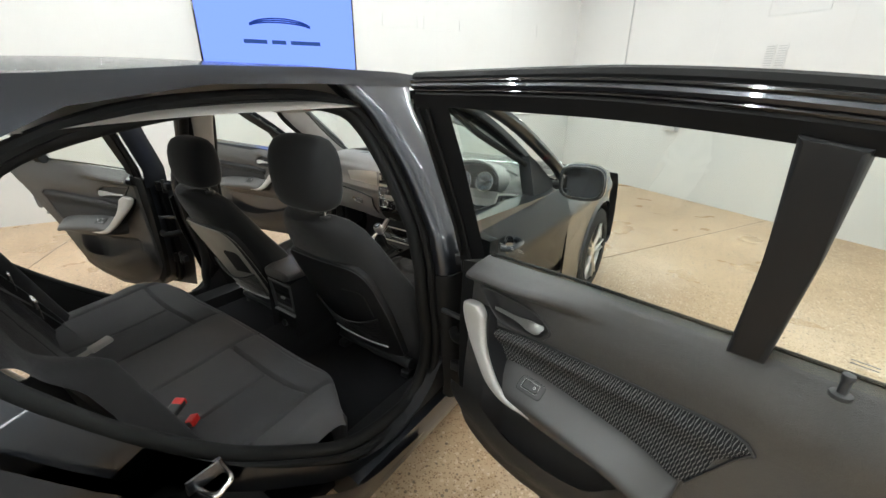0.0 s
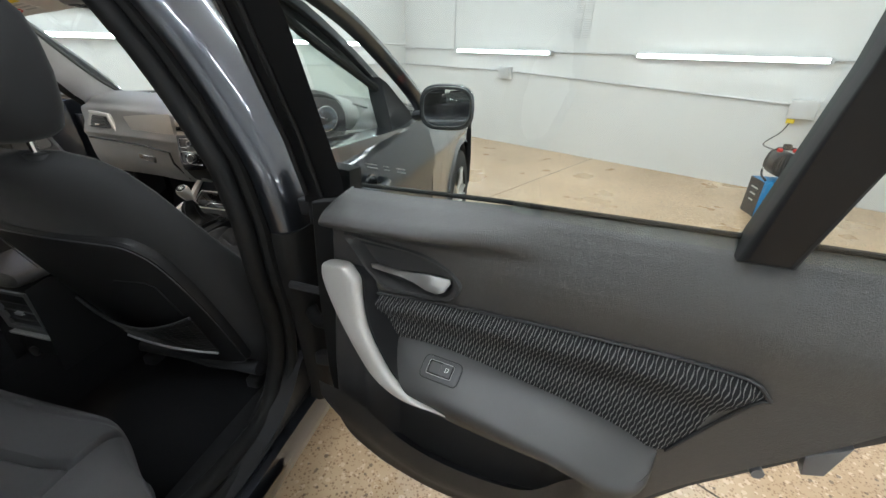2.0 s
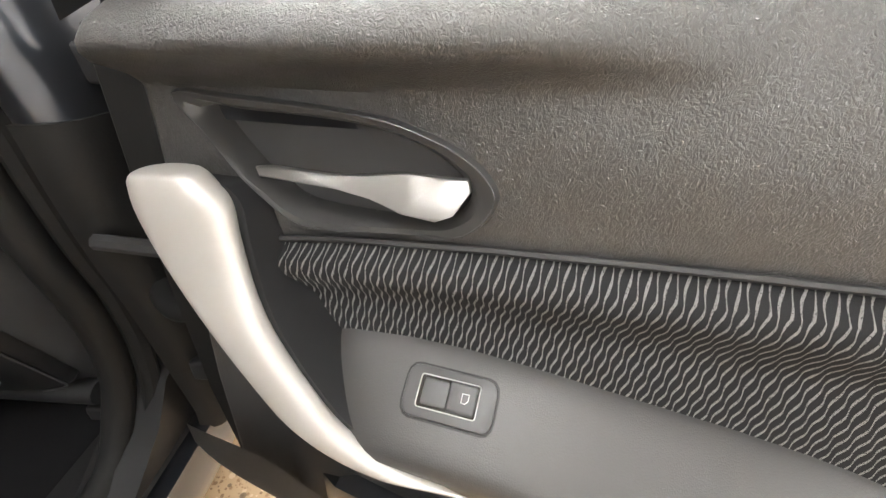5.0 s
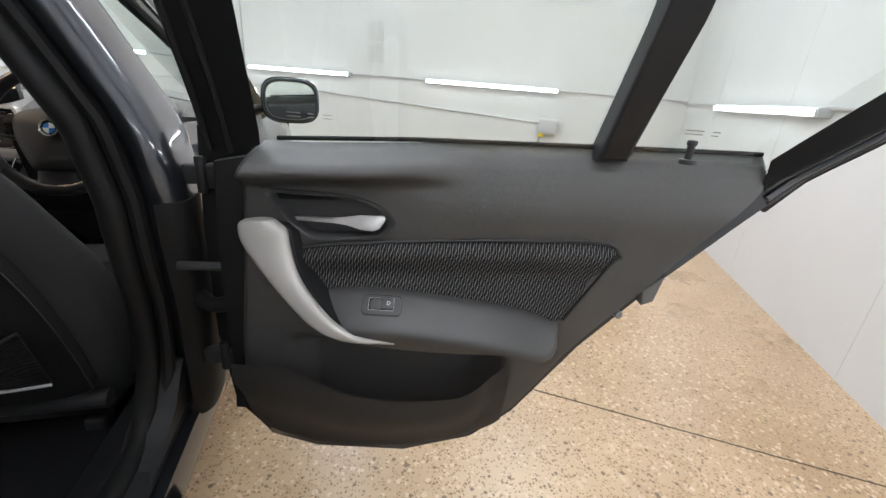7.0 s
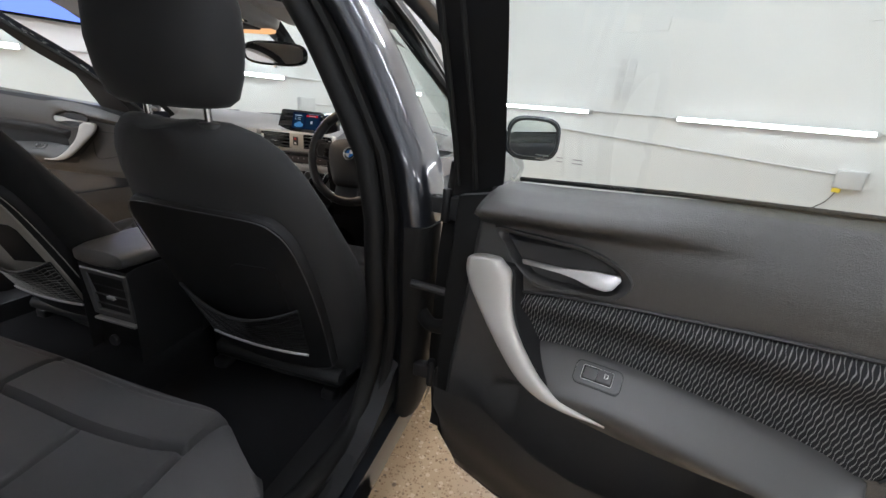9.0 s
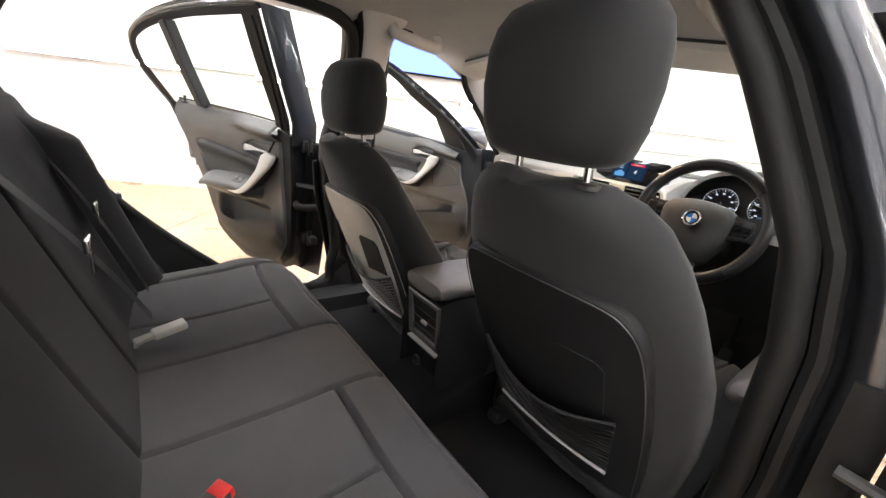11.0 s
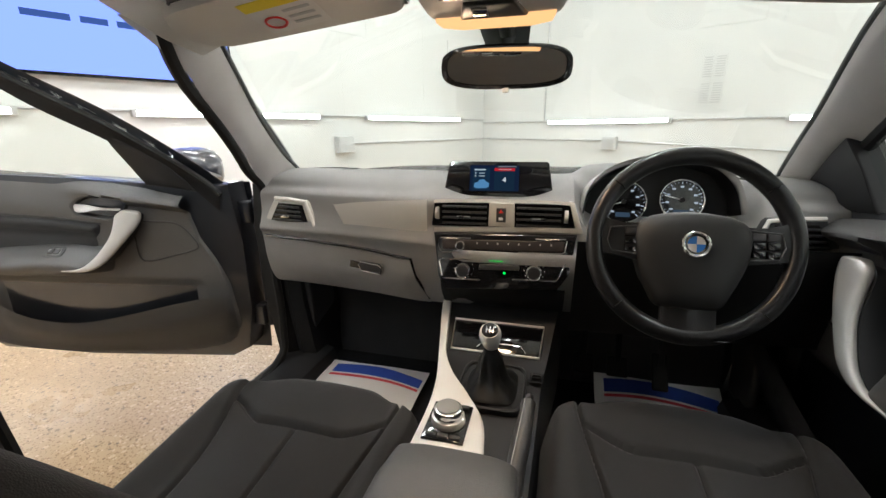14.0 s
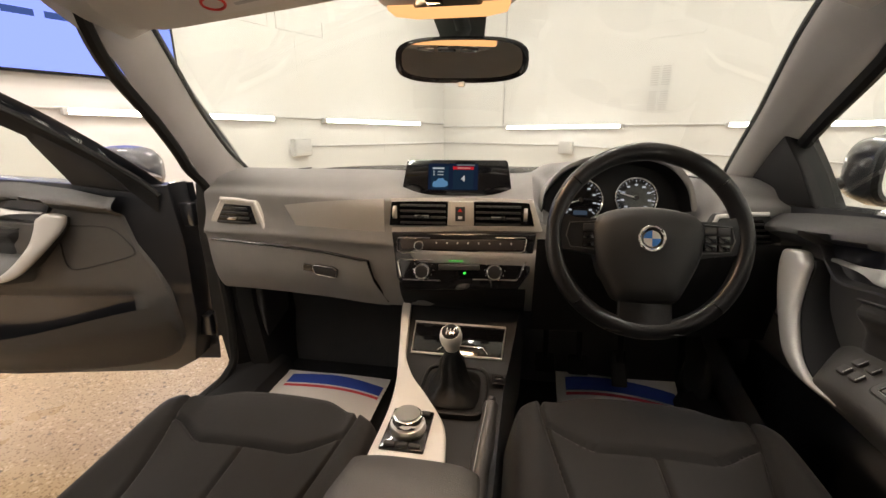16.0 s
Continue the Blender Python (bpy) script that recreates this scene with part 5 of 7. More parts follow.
FRONT = dict(shift=0.27, edge=[(0.35, -0.01), (0.45, 0.0), (0.56, 0.015), (0.64, 0.05), (0.715, 0.095), (0.80, 0.118), (0.90, 0.128)], span=(0.0, 1.02), grid=(120, 70),
             bottom=[(0.0, 0.40), (0.03, 0.345), (0.1, 0.315), (0.3, 0.285), (0.6, 0.275), (0.95, 0.295), (1.02, 0.37)],
             belt=[(0.0, 0.86), (0.15, 0.885), (0.5, 0.925), (1.02, 0.955)],
             fade=(0.30, 0.60), well=0.013,
             pocket=[(0.0, 0.522), (0.085, 0.516), (0.2, 0.492), (0.30, 0.468), (0.45, 0.432), (0.58, 0.412), (0.75, 0.42), (0.88, 0.46), (0.97, 0.52)],
             cloth=dict(left=(0.48, 0.44), right=(0.96, 0.98), low=0.652, top=[(0.4, 0.755), (0.6, 0.78), (0.98, 0.80)]), cloth_mat=SEAT_BACK,
             arm=(0.42, 0.98), switch=0.60)


FLANK = [(0.25, 0.845), (0.33, 0.858), (0.42, 0.862), (0.52, 0.862), (0.62, 0.868), (0.70, 0.876), (0.735, 0.881), (0.75, 0.878), (0.80, 0.864), (0.86, 0.846), (0.90, 0.832)]


def front_door(sg, start, theta, label):
    M = door_map(sg, start, theta)
    lean = lambda z: -0.05 + 0.165 * max(0.0, (z - 0.9) / 0.42)
    shut = theta == 0
    if shut:
        # in its opening the door ends at the centre pillar
        place = M
        M = lambda u, n, z: place(u if u < 0.6 else 0.6 + (u - 0.6) * 0.62, n, z)
    out = [(-0.03, 0.9), (-0.05, 0.7), (-0.05, 0.45), (-0.02, 0.3), (0.05, 0.262), (0.6, 0.25), (0.98, 0.262), (1.04, 0.3), (1.06, 0.6), (1.06, 0.94), (0.5, 0.915), (0.12, 0.89)]
    door = part("front_door", prism(out, M, -0.135, -0.045, 0.006), PAINT, car, label)
    def skin(s, t):
        z = 0.255 + 0.64 * t
        dent = 0.016 * math.exp(-((z - 0.735) / 0.02) ** 2) - 0.012 * math.exp(-((z - 0.45) / 0.10) ** 2)
        if shut:
            p = M(-0.05 + 1.11 * s, 0, z)
            return Vector((sg * lerp(z, FLANK), p.y, z))
        return M(-0.05 + 1.11 * s, -0.14 - 0.03 * math.sin(math.pi * t) - dent, z)
    part("outer_skin", sheet(skin, 30, 24, 0.004 * sg), PAINT, door, "glossy dark grey outer skin with a swage line")
    hp = (lambda u, o, z: Vector((sg * (lerp(z, SIDE_X) + o), M(u, 0, z).y, z))) if shut else (lambda u, o, z: M(u, -0.165 - o, z))
    part("outer_handle", tube(curve([hp(0.58, 0.0, 0.80), hp(0.62, 0.035, 0.803), hp(0.75, 0.036, 0.806), hp(0.79, 0.0, 0.807)], 5), 0.013, 10), PAINT, door, "body-coloured outside handle")
    part("handle_dish", cyl(0.035, 0.008, hp(0.68, -0.001, 0.80), "X" if shut else "Y", 20), PIANO, door)
    door_inside(M, door, dict(FRONT, keys=4 if shut else 0))
    spk = curve([(a, b, 0) for a, b in ((0.31, 0.632), (0.325, 0.70), (0.315, 0.765), (0.24, 0.772), (0.16, 0.764), (0.112, 0.715), (0.102, 0.69), (0.115, 0.676), (0.20, 0.652))], 4, True)
    part("speaker_panel", tube([M(p.x, -0.031, p.y) for p in spk], 0.0028, 6, True), BLACK, door, "outline of the speaker panel")
    nf = lambda z: lean(z) + 0.01
    tri = [(0.08, 0.872), (0.255, 0.895), (0.30, 1.02), (0.31, 1.05), (0.27, 1.05), (0.15, 0.965)] if not shut else [(-0.02, 0.868), (0.265, 0.895), (0.238, 0.98), (0.206, 1.065), (0.16, 1.045), (0.04, 0.94)]
    part("mirror_triangle", prism(tri, lambda a, n, b: M(a, lean(b) + n, b), -0.05, 0.010, 0.006), CONSOLE_BLACK, door, "black mirror corner trim")
    lo = [(0.01, 0.885), (0.14, 1.0), (0.30, 1.11), (0.48, 1.21), (0.66, 1.275), (0.85, 1.29), (0.96, 1.27), (0.985, 1.15), (0.985, 1.05), (0.985, 0.93)]
    mid = [(0.0, 0.915), (0.12, 1.02), (0.28, 1.135), (0.46, 1.24), (0.66, 1.308), (0.87, 1.322), (1.0, 1.30), (1.035, 1.15), (1.04, 1.05), (1.045, 0.93)]
    hi = [(-0.01, 0.94), (0.10, 1.04), (0.26, 1.16), (0.45, 1.268), (0.66, 1.338), (0.88, 1.35), (1.02, 1.325), (1.06, 1.15), (1.065, 1.05), (1.07, 0.93)]
    if not shut:
        lo, mid, hi = ([(u, z - (0.045 + extra) * (1 - smooth(u, 0.45, 0.75))) for u, z in e] for e, extra in ((lo, 0.03), (mid, 0.008), (hi, 0.0)))
    side_strip(M, lo, mid, nf, 0.03, CONSOLE_BLACK, "window_frame", door, "black window frame")
    side_strip(M, mid, hi, lambda z: lean(z) - 0.012, 0.035, PAINT, "outer_frame", door, "glossy dark grey window frame")
    part("frame_seal", tube([M(p.x, lean(p.y) + 0.004, p.y) for p in curve([(a, b, 0) for a, b in mid], 6)], 0.010, 8, up=M(0, 1, 0) - M(0, 0, 0)), RUBBER, door, "black rubber frame seal")
    gl = side_strip(M, [(0.1, 0.875), (0.4, 0.9), (0.7, 0.915), (1.0, 0.93)], [(0.13, 1.0), (0.48, 1.22), (0.7, 1.29), (1.0, 1.3)], lambda z: lean(z) - 0.012, 0.0, GLASS, "window_pane", door, "clear side window", 6)
    gl.visible_shadow = False
    # door mirror
    c = M(0.225, -0.25, 0.925) if not shut else Vector((sg * 0.975, 0.79, 0.968))
    tilt = Matrix.Rotation(radians((0 if shut else -sg * -theta) + sg * 8), 4, "Z")
    rings = []
    for k, (dy, a, b) in enumerate(((-0.035, 0.094, 0.074), (-0.03, 0.101, 0.081), (0.0, 0.103, 0.083), (0.04, 0.096, 0.075), (0.07, 0.072, 0.056), (0.085, 0.034, 0.028))):
        rings.append(superring(c + tilt @ Vector((0, dy, 0)), tilt @ Vector((1, 0, 0)), Vector((0, 0, 1)), a, b, 3.2, 28))
    mh = part("mirror_housing", loft(rings), PAINT, door, "dark grey door mirror")
    part("mirror_rim", loft([superring(c + tilt @ Vector((0, dy, 0)), tilt @ Vector((1, 0, 0)), Vector((0, 0, 1)), a, b, 3.2, 28) for dy, a, b in ((-0.034, 0.096, 0.076), (-0.048, 0.094, 0.074), (-0.048, 0.086, 0.066), (-0.036, 0.084, 0.064))], caps=False), BLACK, mh)
    part("mirror_glass", loft([superring(c + tilt @ Vector((0, dy, 0)), tilt @ Vector((1, 0, 0)), Vector((0, 0, 1)), 0.087, 0.067, 3.2, 28) for dy in (-0.036, -0.039)]), MIRROR, mh, "silvered mirror glass")
    foot = M(0.1, -0.10, 0.92) if not shut else Vector((sg * 0.84, 0.86, 0.92))
    part("mirror_foot", tube([foot, foot.lerp(c + Vector((-sg * 0.08, 0.02, -0.03)), 0.5), c + Vector((-sg * 0.07, 0.02, -0.03))], [0.035, 0.026, 0.024], 12, squash=0.6), BLACK, mh)
    if not shut:
        for z in (0.42, 0.80):
            part("hinge", merge(rbox((0.05, 0.05, 0.075), M(-0.06, -0.09, z), 0.006), cyl(0.014, 0.09, M(-0.09, -0.09, z), "Z", 14, bevel=0.003)), PAINT, door, "painted door hinge")
    return door


front_door(1, (0.70, 0.93), 0, "closed dark grey front door of the driver's side")
front_door(-1, (-0.935, 0.745), 80.0, "open dark grey front door with charcoal lining")


# ---- front seats ----
LEAN = radians(24.5)
S_UP, S_BACK, S_X = Vector((0, -math.sin(LEAN), math.cos(LEAN))), Vector((0, -math.cos(LEAN), -math.sin(LEAN))), Vector((1, 0, 0))


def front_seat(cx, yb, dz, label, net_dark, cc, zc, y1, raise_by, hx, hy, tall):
    o = Vector((cx, yb, 0.42 + dz))
    P = lambda x, d, h: o + S_X * x + S_BACK * d + S_UP * h
    rings = []
    for h, a, b, p in ((-0.16, 0.20, 0.05, 3), (-0.12, 0.225, 0.065, 3), (0.0, 0.245, 0.068, 3.2), (0.12, 0.256, 0.066, 3.2), (0.24, 0.258, 0.062, 3.1), (0.34, 0.250, 0.058, 3.0), (0.42, 0.238, 0.054, 2.9), (0.49, 0.217, 0.051, 2.7), (0.54, 0.192, 0.048, 2.6), (0.575, 0.16, 0.042, 2.5), (0.60, 0.12, 0.032, 2.4), (0.612, 0.06, 0.018, 2.2)):
        ring = []
        for q in superring(P(0, 0, h) - S_BACK * b, S_X, S_BACK, a, b, p, 40):
            x = (q - o).dot(S_X) / max(a, 1e-6)
            d = (q - P(0, 0, h)).dot(S_BACK)
            bol = 0.03 * smooth(abs(x), 0.55, 0.9) * smooth(0.42 - h, 0.0, 0.3)
            ring.append(q - S_BACK * (bol if d < -b * 1.1 else 0) - S_BACK * (0.03 * x * x))
        rings.append(ring)
    seat = part("front_seat", loft(rings), SEAT_BACK, car, label)
    # cushion: a soft middle between two bolsters, stitched front panel
    prof = curve([(yb + 0.10, zc - 0.02, 0), (yb + 0.2, zc - 0.015, 0), (yb + 0.35, zc + 0.002, 0), (y1 - 0.06, zc + 0.018, 0), (y1 - 0.012, zc + 0.006, 0), (y1 + 0.012, zc - 0.03, 0), (y1 + 0.004, zc - 0.09, 0), (y1 - 0.05, zc - 0.15, 0)], 6)

    def cush(s, t):
        i = t * (len(prof) - 1)
        q = prof[int(i)].lerp(prof[min(int(i) + 1, len(prof) - 1)], i - int(i))
        a = 2 * s - 1
        ax = abs(a)
        x = a * 0.285
        flat = 1 - smooth(t, 0.56, 0.66)
        front = smooth(t, 0.25, 0.7)
        z = q.y + 0.030 * math.exp(-((ax - 0.74) / 0.13) ** 2) * (1 - 0.75 * front) + 0.012 * (1 - min(1.0, ax / 0.6) ** 2) * flat - 0.16 * smooth(ax, 0.80, 1.0) ** 1.6
        edge = 0.148 + 0.05 * smooth(q.x, y1 - 0.34, y1 - 0.02)
        g = math.exp(-((abs(x) - edge) / 0.0042) ** 2)
        lid = y1 - 0.165 + 0.05 * smooth(abs(x), 0.09, 0.19)
        if abs(x) < edge:
            g += math.exp(-((q.x - lid) / 0.006) ** 2)
            if q.x < lid:
                g += 0.7 * math.exp(-(x / 0.0042) ** 2)
        z -= 0.013 * min(1.0, g) * flat
        taper = 1 - 0.11 * smooth(t, 0.35, 0.75)
        return Vector((cc + x * taper, q.x - 0.11 * smooth(ax, 0.35, 1.05) * smooth(t, 0.25, 0.65), z))
    part("seat_cushion", sheet(cush, 200, 210, 0.012), CLOTH, seat, "charcoal cloth seat cushion with stitched seams")
    part("seat_base", rbox((0.44, 0.46, 0.14), (cc, yb + 0.31, 0.32), 0.02), BLACK, seat, "black plastic seat base")
    for sx in (-0.19, 0.19):
        part("seat_rail", rbox((0.03, 0.46, 0.03), (cc + sx, yb + 0.31, 0.24), 0.005), BLACK, seat)
        part("rail_foot", rbox((0.045, 0.05, 0.04), (cc + sx, yb + 0.09, 0.235), 0.01), BLACK, seat)
    # headrest on two posts, more upright than the backrest
    hl = radians(5)
    h_up, h_back = Vector((0, -math.sin(hl), math.cos(hl))), Vector((0, -math.cos(hl), -math.sin(hl)))
    H = lambda x, d, h: P(0, -0.05, 0.592) + Vector((x + hx, hy, 0)) + h_back * d + h_up * h
    g0 = 0.026 + raise_by
    hr = []
    for h, a, b, off in ((0.0, 0.06, 0.022, 0.0), (0.003, 0.088, 0.04, 0), (0.015, 0.103, 0.05, 0), (0.05, 0.114, 0.056, 0.0), (0.10, 0.121, 0.057, -0.002), (0.15, 0.121, 0.052, -0.005), (0.18, 0.115, 0.045, -0.008), (0.203, 0.10, 0.034, -0.01), (0.215, 0.075, 0.02, -0.012), (0.219, 0.04, 0.008, -0.013)):
        hr.append(superring(H(0, off, g0 + h * tall), S_X, h_back, a * 1.13, b * 1.12, 3.0, 40))
    part("headrest", loft(hr), HEAD_CLOTH, seat, "charcoal padded headrest")
    for sx in (-0.066, 0.066):
        part("headrest_post", tube([H(sx, 0, -0.02), H(sx, 0, g0 + 0.02)], 0.0065, 12), CHROME, seat, "chrome headrest post")
        part("post_collar", loft([superring(H(sx, 0, 0.006 + dh), S_X, h_back, a, b, 2.4, 20) for dh, a, b in ((-0.010, 0.020, 0.013), (0.002, 0.025, 0.018), (0.008, 0.022, 0.016), (0.010, 0.012, 0.011))]), BLACK, seat, "black post collar")
    # hard back shell, its pale edge line and the net pocket
    shell = [(-0.195, 0.0), (-0.21, 0.2), (-0.205, 0.36), (-0.18, 0.425), (-0.13, 0.448), (0.0, 0.455), (0.13, 0.448), (0.18, 0.425), (0.205, 0.36), (0.21, 0.2), (0.195, 0.0), (0.17, -0.06), (0.0, -0.075), (-0.17, -0.06)]
    rim = curve([(x, h, 0) for x, h in shell], 4, True)
    bend = lambda x, d, h: P(x, d - 0.03 * (x / 0.262) ** 2, h)
    rows = [[bend(p.x * k, d, 0.19 + (p.y - 0.19) * k) for p in rim] for k, d in ((1.0, -0.012), (1.0, 0.002), (0.985, 0.007), (0.96, 0.0075), (0.8, 0.006), (0.5, 0.006), (0.05, 0.006))]
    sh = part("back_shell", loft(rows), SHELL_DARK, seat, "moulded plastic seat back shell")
    # one shell on both seats: pale field for the lit one, black for shade
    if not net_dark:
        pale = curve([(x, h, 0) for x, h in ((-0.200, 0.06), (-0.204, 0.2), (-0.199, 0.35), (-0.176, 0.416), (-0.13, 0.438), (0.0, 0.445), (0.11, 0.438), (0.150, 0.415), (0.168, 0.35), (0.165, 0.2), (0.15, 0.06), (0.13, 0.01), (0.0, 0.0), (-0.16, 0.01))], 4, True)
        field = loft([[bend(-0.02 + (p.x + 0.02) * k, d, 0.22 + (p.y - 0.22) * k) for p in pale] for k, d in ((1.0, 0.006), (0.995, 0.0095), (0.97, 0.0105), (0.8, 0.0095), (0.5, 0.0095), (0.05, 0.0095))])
        part("shell_lit_field", field, SHELL, sh, "pale field painted on the shell where light falls")
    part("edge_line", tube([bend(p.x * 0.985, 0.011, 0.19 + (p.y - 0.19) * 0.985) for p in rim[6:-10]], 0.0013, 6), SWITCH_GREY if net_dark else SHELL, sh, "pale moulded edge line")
    net = lambda s, t: bend((2 * s - 1) * (0.165 - 0.02 * (1 - t)), 0.02 + 0.022 * math.sin(math.pi * s) * t, 0.02 + t * (0.175 - 0.04 * math.sin(math.pi * s)))
    cells = []
    for j in range(0, 15):
        cells.append(tube([net(i / 32, (j + 0.22 * math.sin(i * 0.9 + j)) / 14.4 + 0.02) for i in range(33)], 0.0014, 4))
    for i in range(0, 31, 2):
        cells.append(tube([net(i / 30, j / 10) for j in range(11)], 0.0006, 4))
    part("net_pocket", merge(*cells), SHELL_DARK if net_dark else STITCH, sh, "elastic net pocket with wavy cords")
    part("net_lining", sheet(lambda s, t: net(s, t) + S_BACK * -0.004, 12, 6), BLACK, sh, "black pocket cloth")
    part("net_bar", tube([net(i / 16, 0) + S_BACK * 0.003 for i in range(17)], 0.0035, 8), GREY_BOX, sh, "pale bar along the pocket's foot")
    part("net_top", tube([net(i / 16, 1) for i in range(17)], 0.004, 8), BLACK, sh)
    part("shell_recess", prism([(0.01, 0.17), (0.135, 0.185), (0.14, 0.30), (0.125, 0.315), (0.05, 0.315), (0.03, 0.30)], lambda a, n, b: bend(a, n, b), 0.0, 0.0085 if net_dark else 0.0120), CONSOLE_BLACK, sh, "black recess in the shell")
    part("back_foot_tube", tube([P(-0.2, -0.01, -0.1), P(0.2, -0.01, -0.1)], 0.022, 12), BLACK, seat)
    return seat


front_seat(0.432, -0.08, -0.004, "charcoal cloth driver's seat with a net pocket behind", True, 0.385, 0.485, 0.515, 0.012, 0.016, 0.0, 1.0)
front_seat(-0.328, -0.095, -0.032, "charcoal cloth front passenger seat with a net pocket behind", False, -0.372, 0.455, 0.455, 0.008, 0.055, 0.02, 0.88)
# folded belt buckles by the front seats
for sx, yy in ((0.09, 0.14), (-0.09, 0.04)):
    part("belt_stalk", merge(tube([Vector((sx, yy + 0.1, 0.36)), Vector((sx, yy, 0.47))], 0.014, 8, squash=0.6), rbox((0.028, 0.03, 0.07), (sx, yy - 0.01, 0.5), 0.006)), BLACK, car, "black seat belt buckle")

# ---- rear bench ----
BENCH_PROF = curve([(-0.375, 0.24, 0), (-0.352, 0.33, 0), (-0.34, 0.41, 0), (-0.352, 0.452, 0), (-0.39, 0.470, 0), (-0.48, 0.468, 0), (-0.6, 0.455, 0), (-0.74, 0.445, 0), (-0.90, 0.44, 0)], 10)


def bench_fn(s, t):
    x = (2 * s - 1) * 0.715
    i = t * (len(BENCH_PROF) - 1)
    q = BENCH_PROF[int(i)].lerp(BENCH_PROF[min(int(i) + 1, len(BENCH_PROF) - 1)], i - int(i))
    y, z = q.x, q.y
    top = smooth(z, 0.43, 0.45)
    z += 0.02 * math.exp(-((abs(x) - 0.62) / 0.08) ** 2) * top - 0.015 * math.exp(-((abs(x) - 0.37) / 0.14) ** 2) * top
    y -= 0.10 * smooth(abs(x), 0.46, 0.73) ** 1.5 * (1 - smooth(-y, 0.40, 0.62))
    z -= 0.07 * smooth(abs(x), 0.66, 0.73) ** 2 * top
    g = 0.0
    for xs in (0.135, 0.60):
        g += math.exp(-((abs(x) - xs) / 0.0055) ** 2) * (1 if y < -0.36 else 0)
    cross = math.exp(-((y + 0.475) / 0.0055) ** 2) * (1 if 0.135 < abs(x) < 0.60 else 0)
    mid = 0.6 * math.exp(-((abs(x) - 0.365) / 0.005) ** 2) * (1 if y < -0.475 else 0)
    fr = 0.7 * math.exp(-((y + 0.372) / 0.005) ** 2)
    z -= 0.020 * top * min(1.2, g + cross + mid) + 0.006 * top * fr
    return Vector((x, y, z))


bench = part("rear_seat", sheet(bench_fn, 330, 170, 0.012), BENCH_CLOTH, car, "charcoal cloth rear bench with stitched panels, lightened for the light on it")
BACK_PROF = curve([(-0.80, 0.38, 0), (-0.83, 0.46, 0), (-0.875, 0.58, 0), (-0.925, 0.72, 0), (-0.975, 0.86, 0), (-1.01, 0.955, 0), (-1.035, 0.985, 0), (-1.085, 0.99, 0), (-1.12, 0.94, 0)], 10)


def bench_back(s, t):
    x = (2 * s - 1) * 0.71
    i = t * (len(BACK_PROF) - 1)
    q = BACK_PROF[int(i)].lerp(BACK_PROF[min(int(i) + 1, len(BACK_PROF) - 1)], i - int(i))
    y, z = q.x, q.y
    low = 1 - smooth(z, 0.88, 0.95)
    y += (0.085 * math.exp(-((abs(x) - 0.635) / 0.065) ** 2) - 0.02 * math.exp(-((abs(x) - 0.36) / 0.13) ** 2)) * low
    g = sum(math.exp(-((x - xs) / 0.006) ** 2) for xs in (-0.135, 0.135, -0.56, 0.56)) + 0.7 * math.exp(-((z - 0.80) / 0.006) ** 2) * (1 if abs(x) > 0.135 else 0)
    y -= 0.012 * min(1.0, g) * low
    return Vector((x, y, z))


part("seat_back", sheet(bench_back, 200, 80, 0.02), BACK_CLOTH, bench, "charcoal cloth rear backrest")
part("parcel_shelf", rbox((1.2, 0.7, 0.03), (0, -1.5, 0.93), 0.008), CARPET, car, "black parcel shelf")
for sx, x0 in ((1, 0.30), (1, 0.385), (-1, 0.24)):
    ry = Matrix.Rotation(radians({0.30: 30, 0.385: -52, 0.24: 10}[x0]), 4, "Z") @ Matrix.Rotation(radians(-80), 4, "X")
    c = Vector((sx * x0 + (0.03 if x0 == 0.30 else 0.0), -0.755, 0.478 if x0 != 0.385 else 0.470))
    bk = part("belt_buckle", merge(rbox((0.036, 0.02, 0.074), c, 0.006, rot=ry), rbox((0.022, 0.012, 0.05), c + ry @ Vector((0, 0, -0.05)), 0.004, rot=ry), tube([c + ry @ Vector((0, 0, -0.05)), c + Vector((0, -0.07, -0.03))], 0.011, 8, squash=0.5)), BLACK if x0 != 0.24 else SHELL, bench, "black seat belt buckle")
    if x0 != 0.24:
        part("release_button", rbox((0.032, 0.0215, 0.024), c + ry @ Vector((0, 0, 0.030)), 0.003, rot=ry), RED, bk, "red release button")
# hanging rear belts with steel tongues
for x0, xb in ((-0.62, -0.45), (-0.1, -0.28)):
    belt = lambda s, t: Vector((x0 + (xb - x0) * s + (t - 0.5) * 0.046, -1.06 + 0.27 * s + 0.02 * math.sin(s * 3), 1.0 - 0.50 * s))
    b = part("seat_belt", sheet(belt, 14, 2, 0.002), BLACK, bench, "black rear seat belt")
    k = belt(0.55, 0.5)
    part("belt_tongue", merge(rbox((0.05, 0.012, 0.03), k + Vector((0, 0.012, 0)), 0.004), rbox((0.022, 0.004, 0.045), k + Vector((0.01, 0.016, -0.035)), 0.001)), CHROME, b, "steel belt tongue")

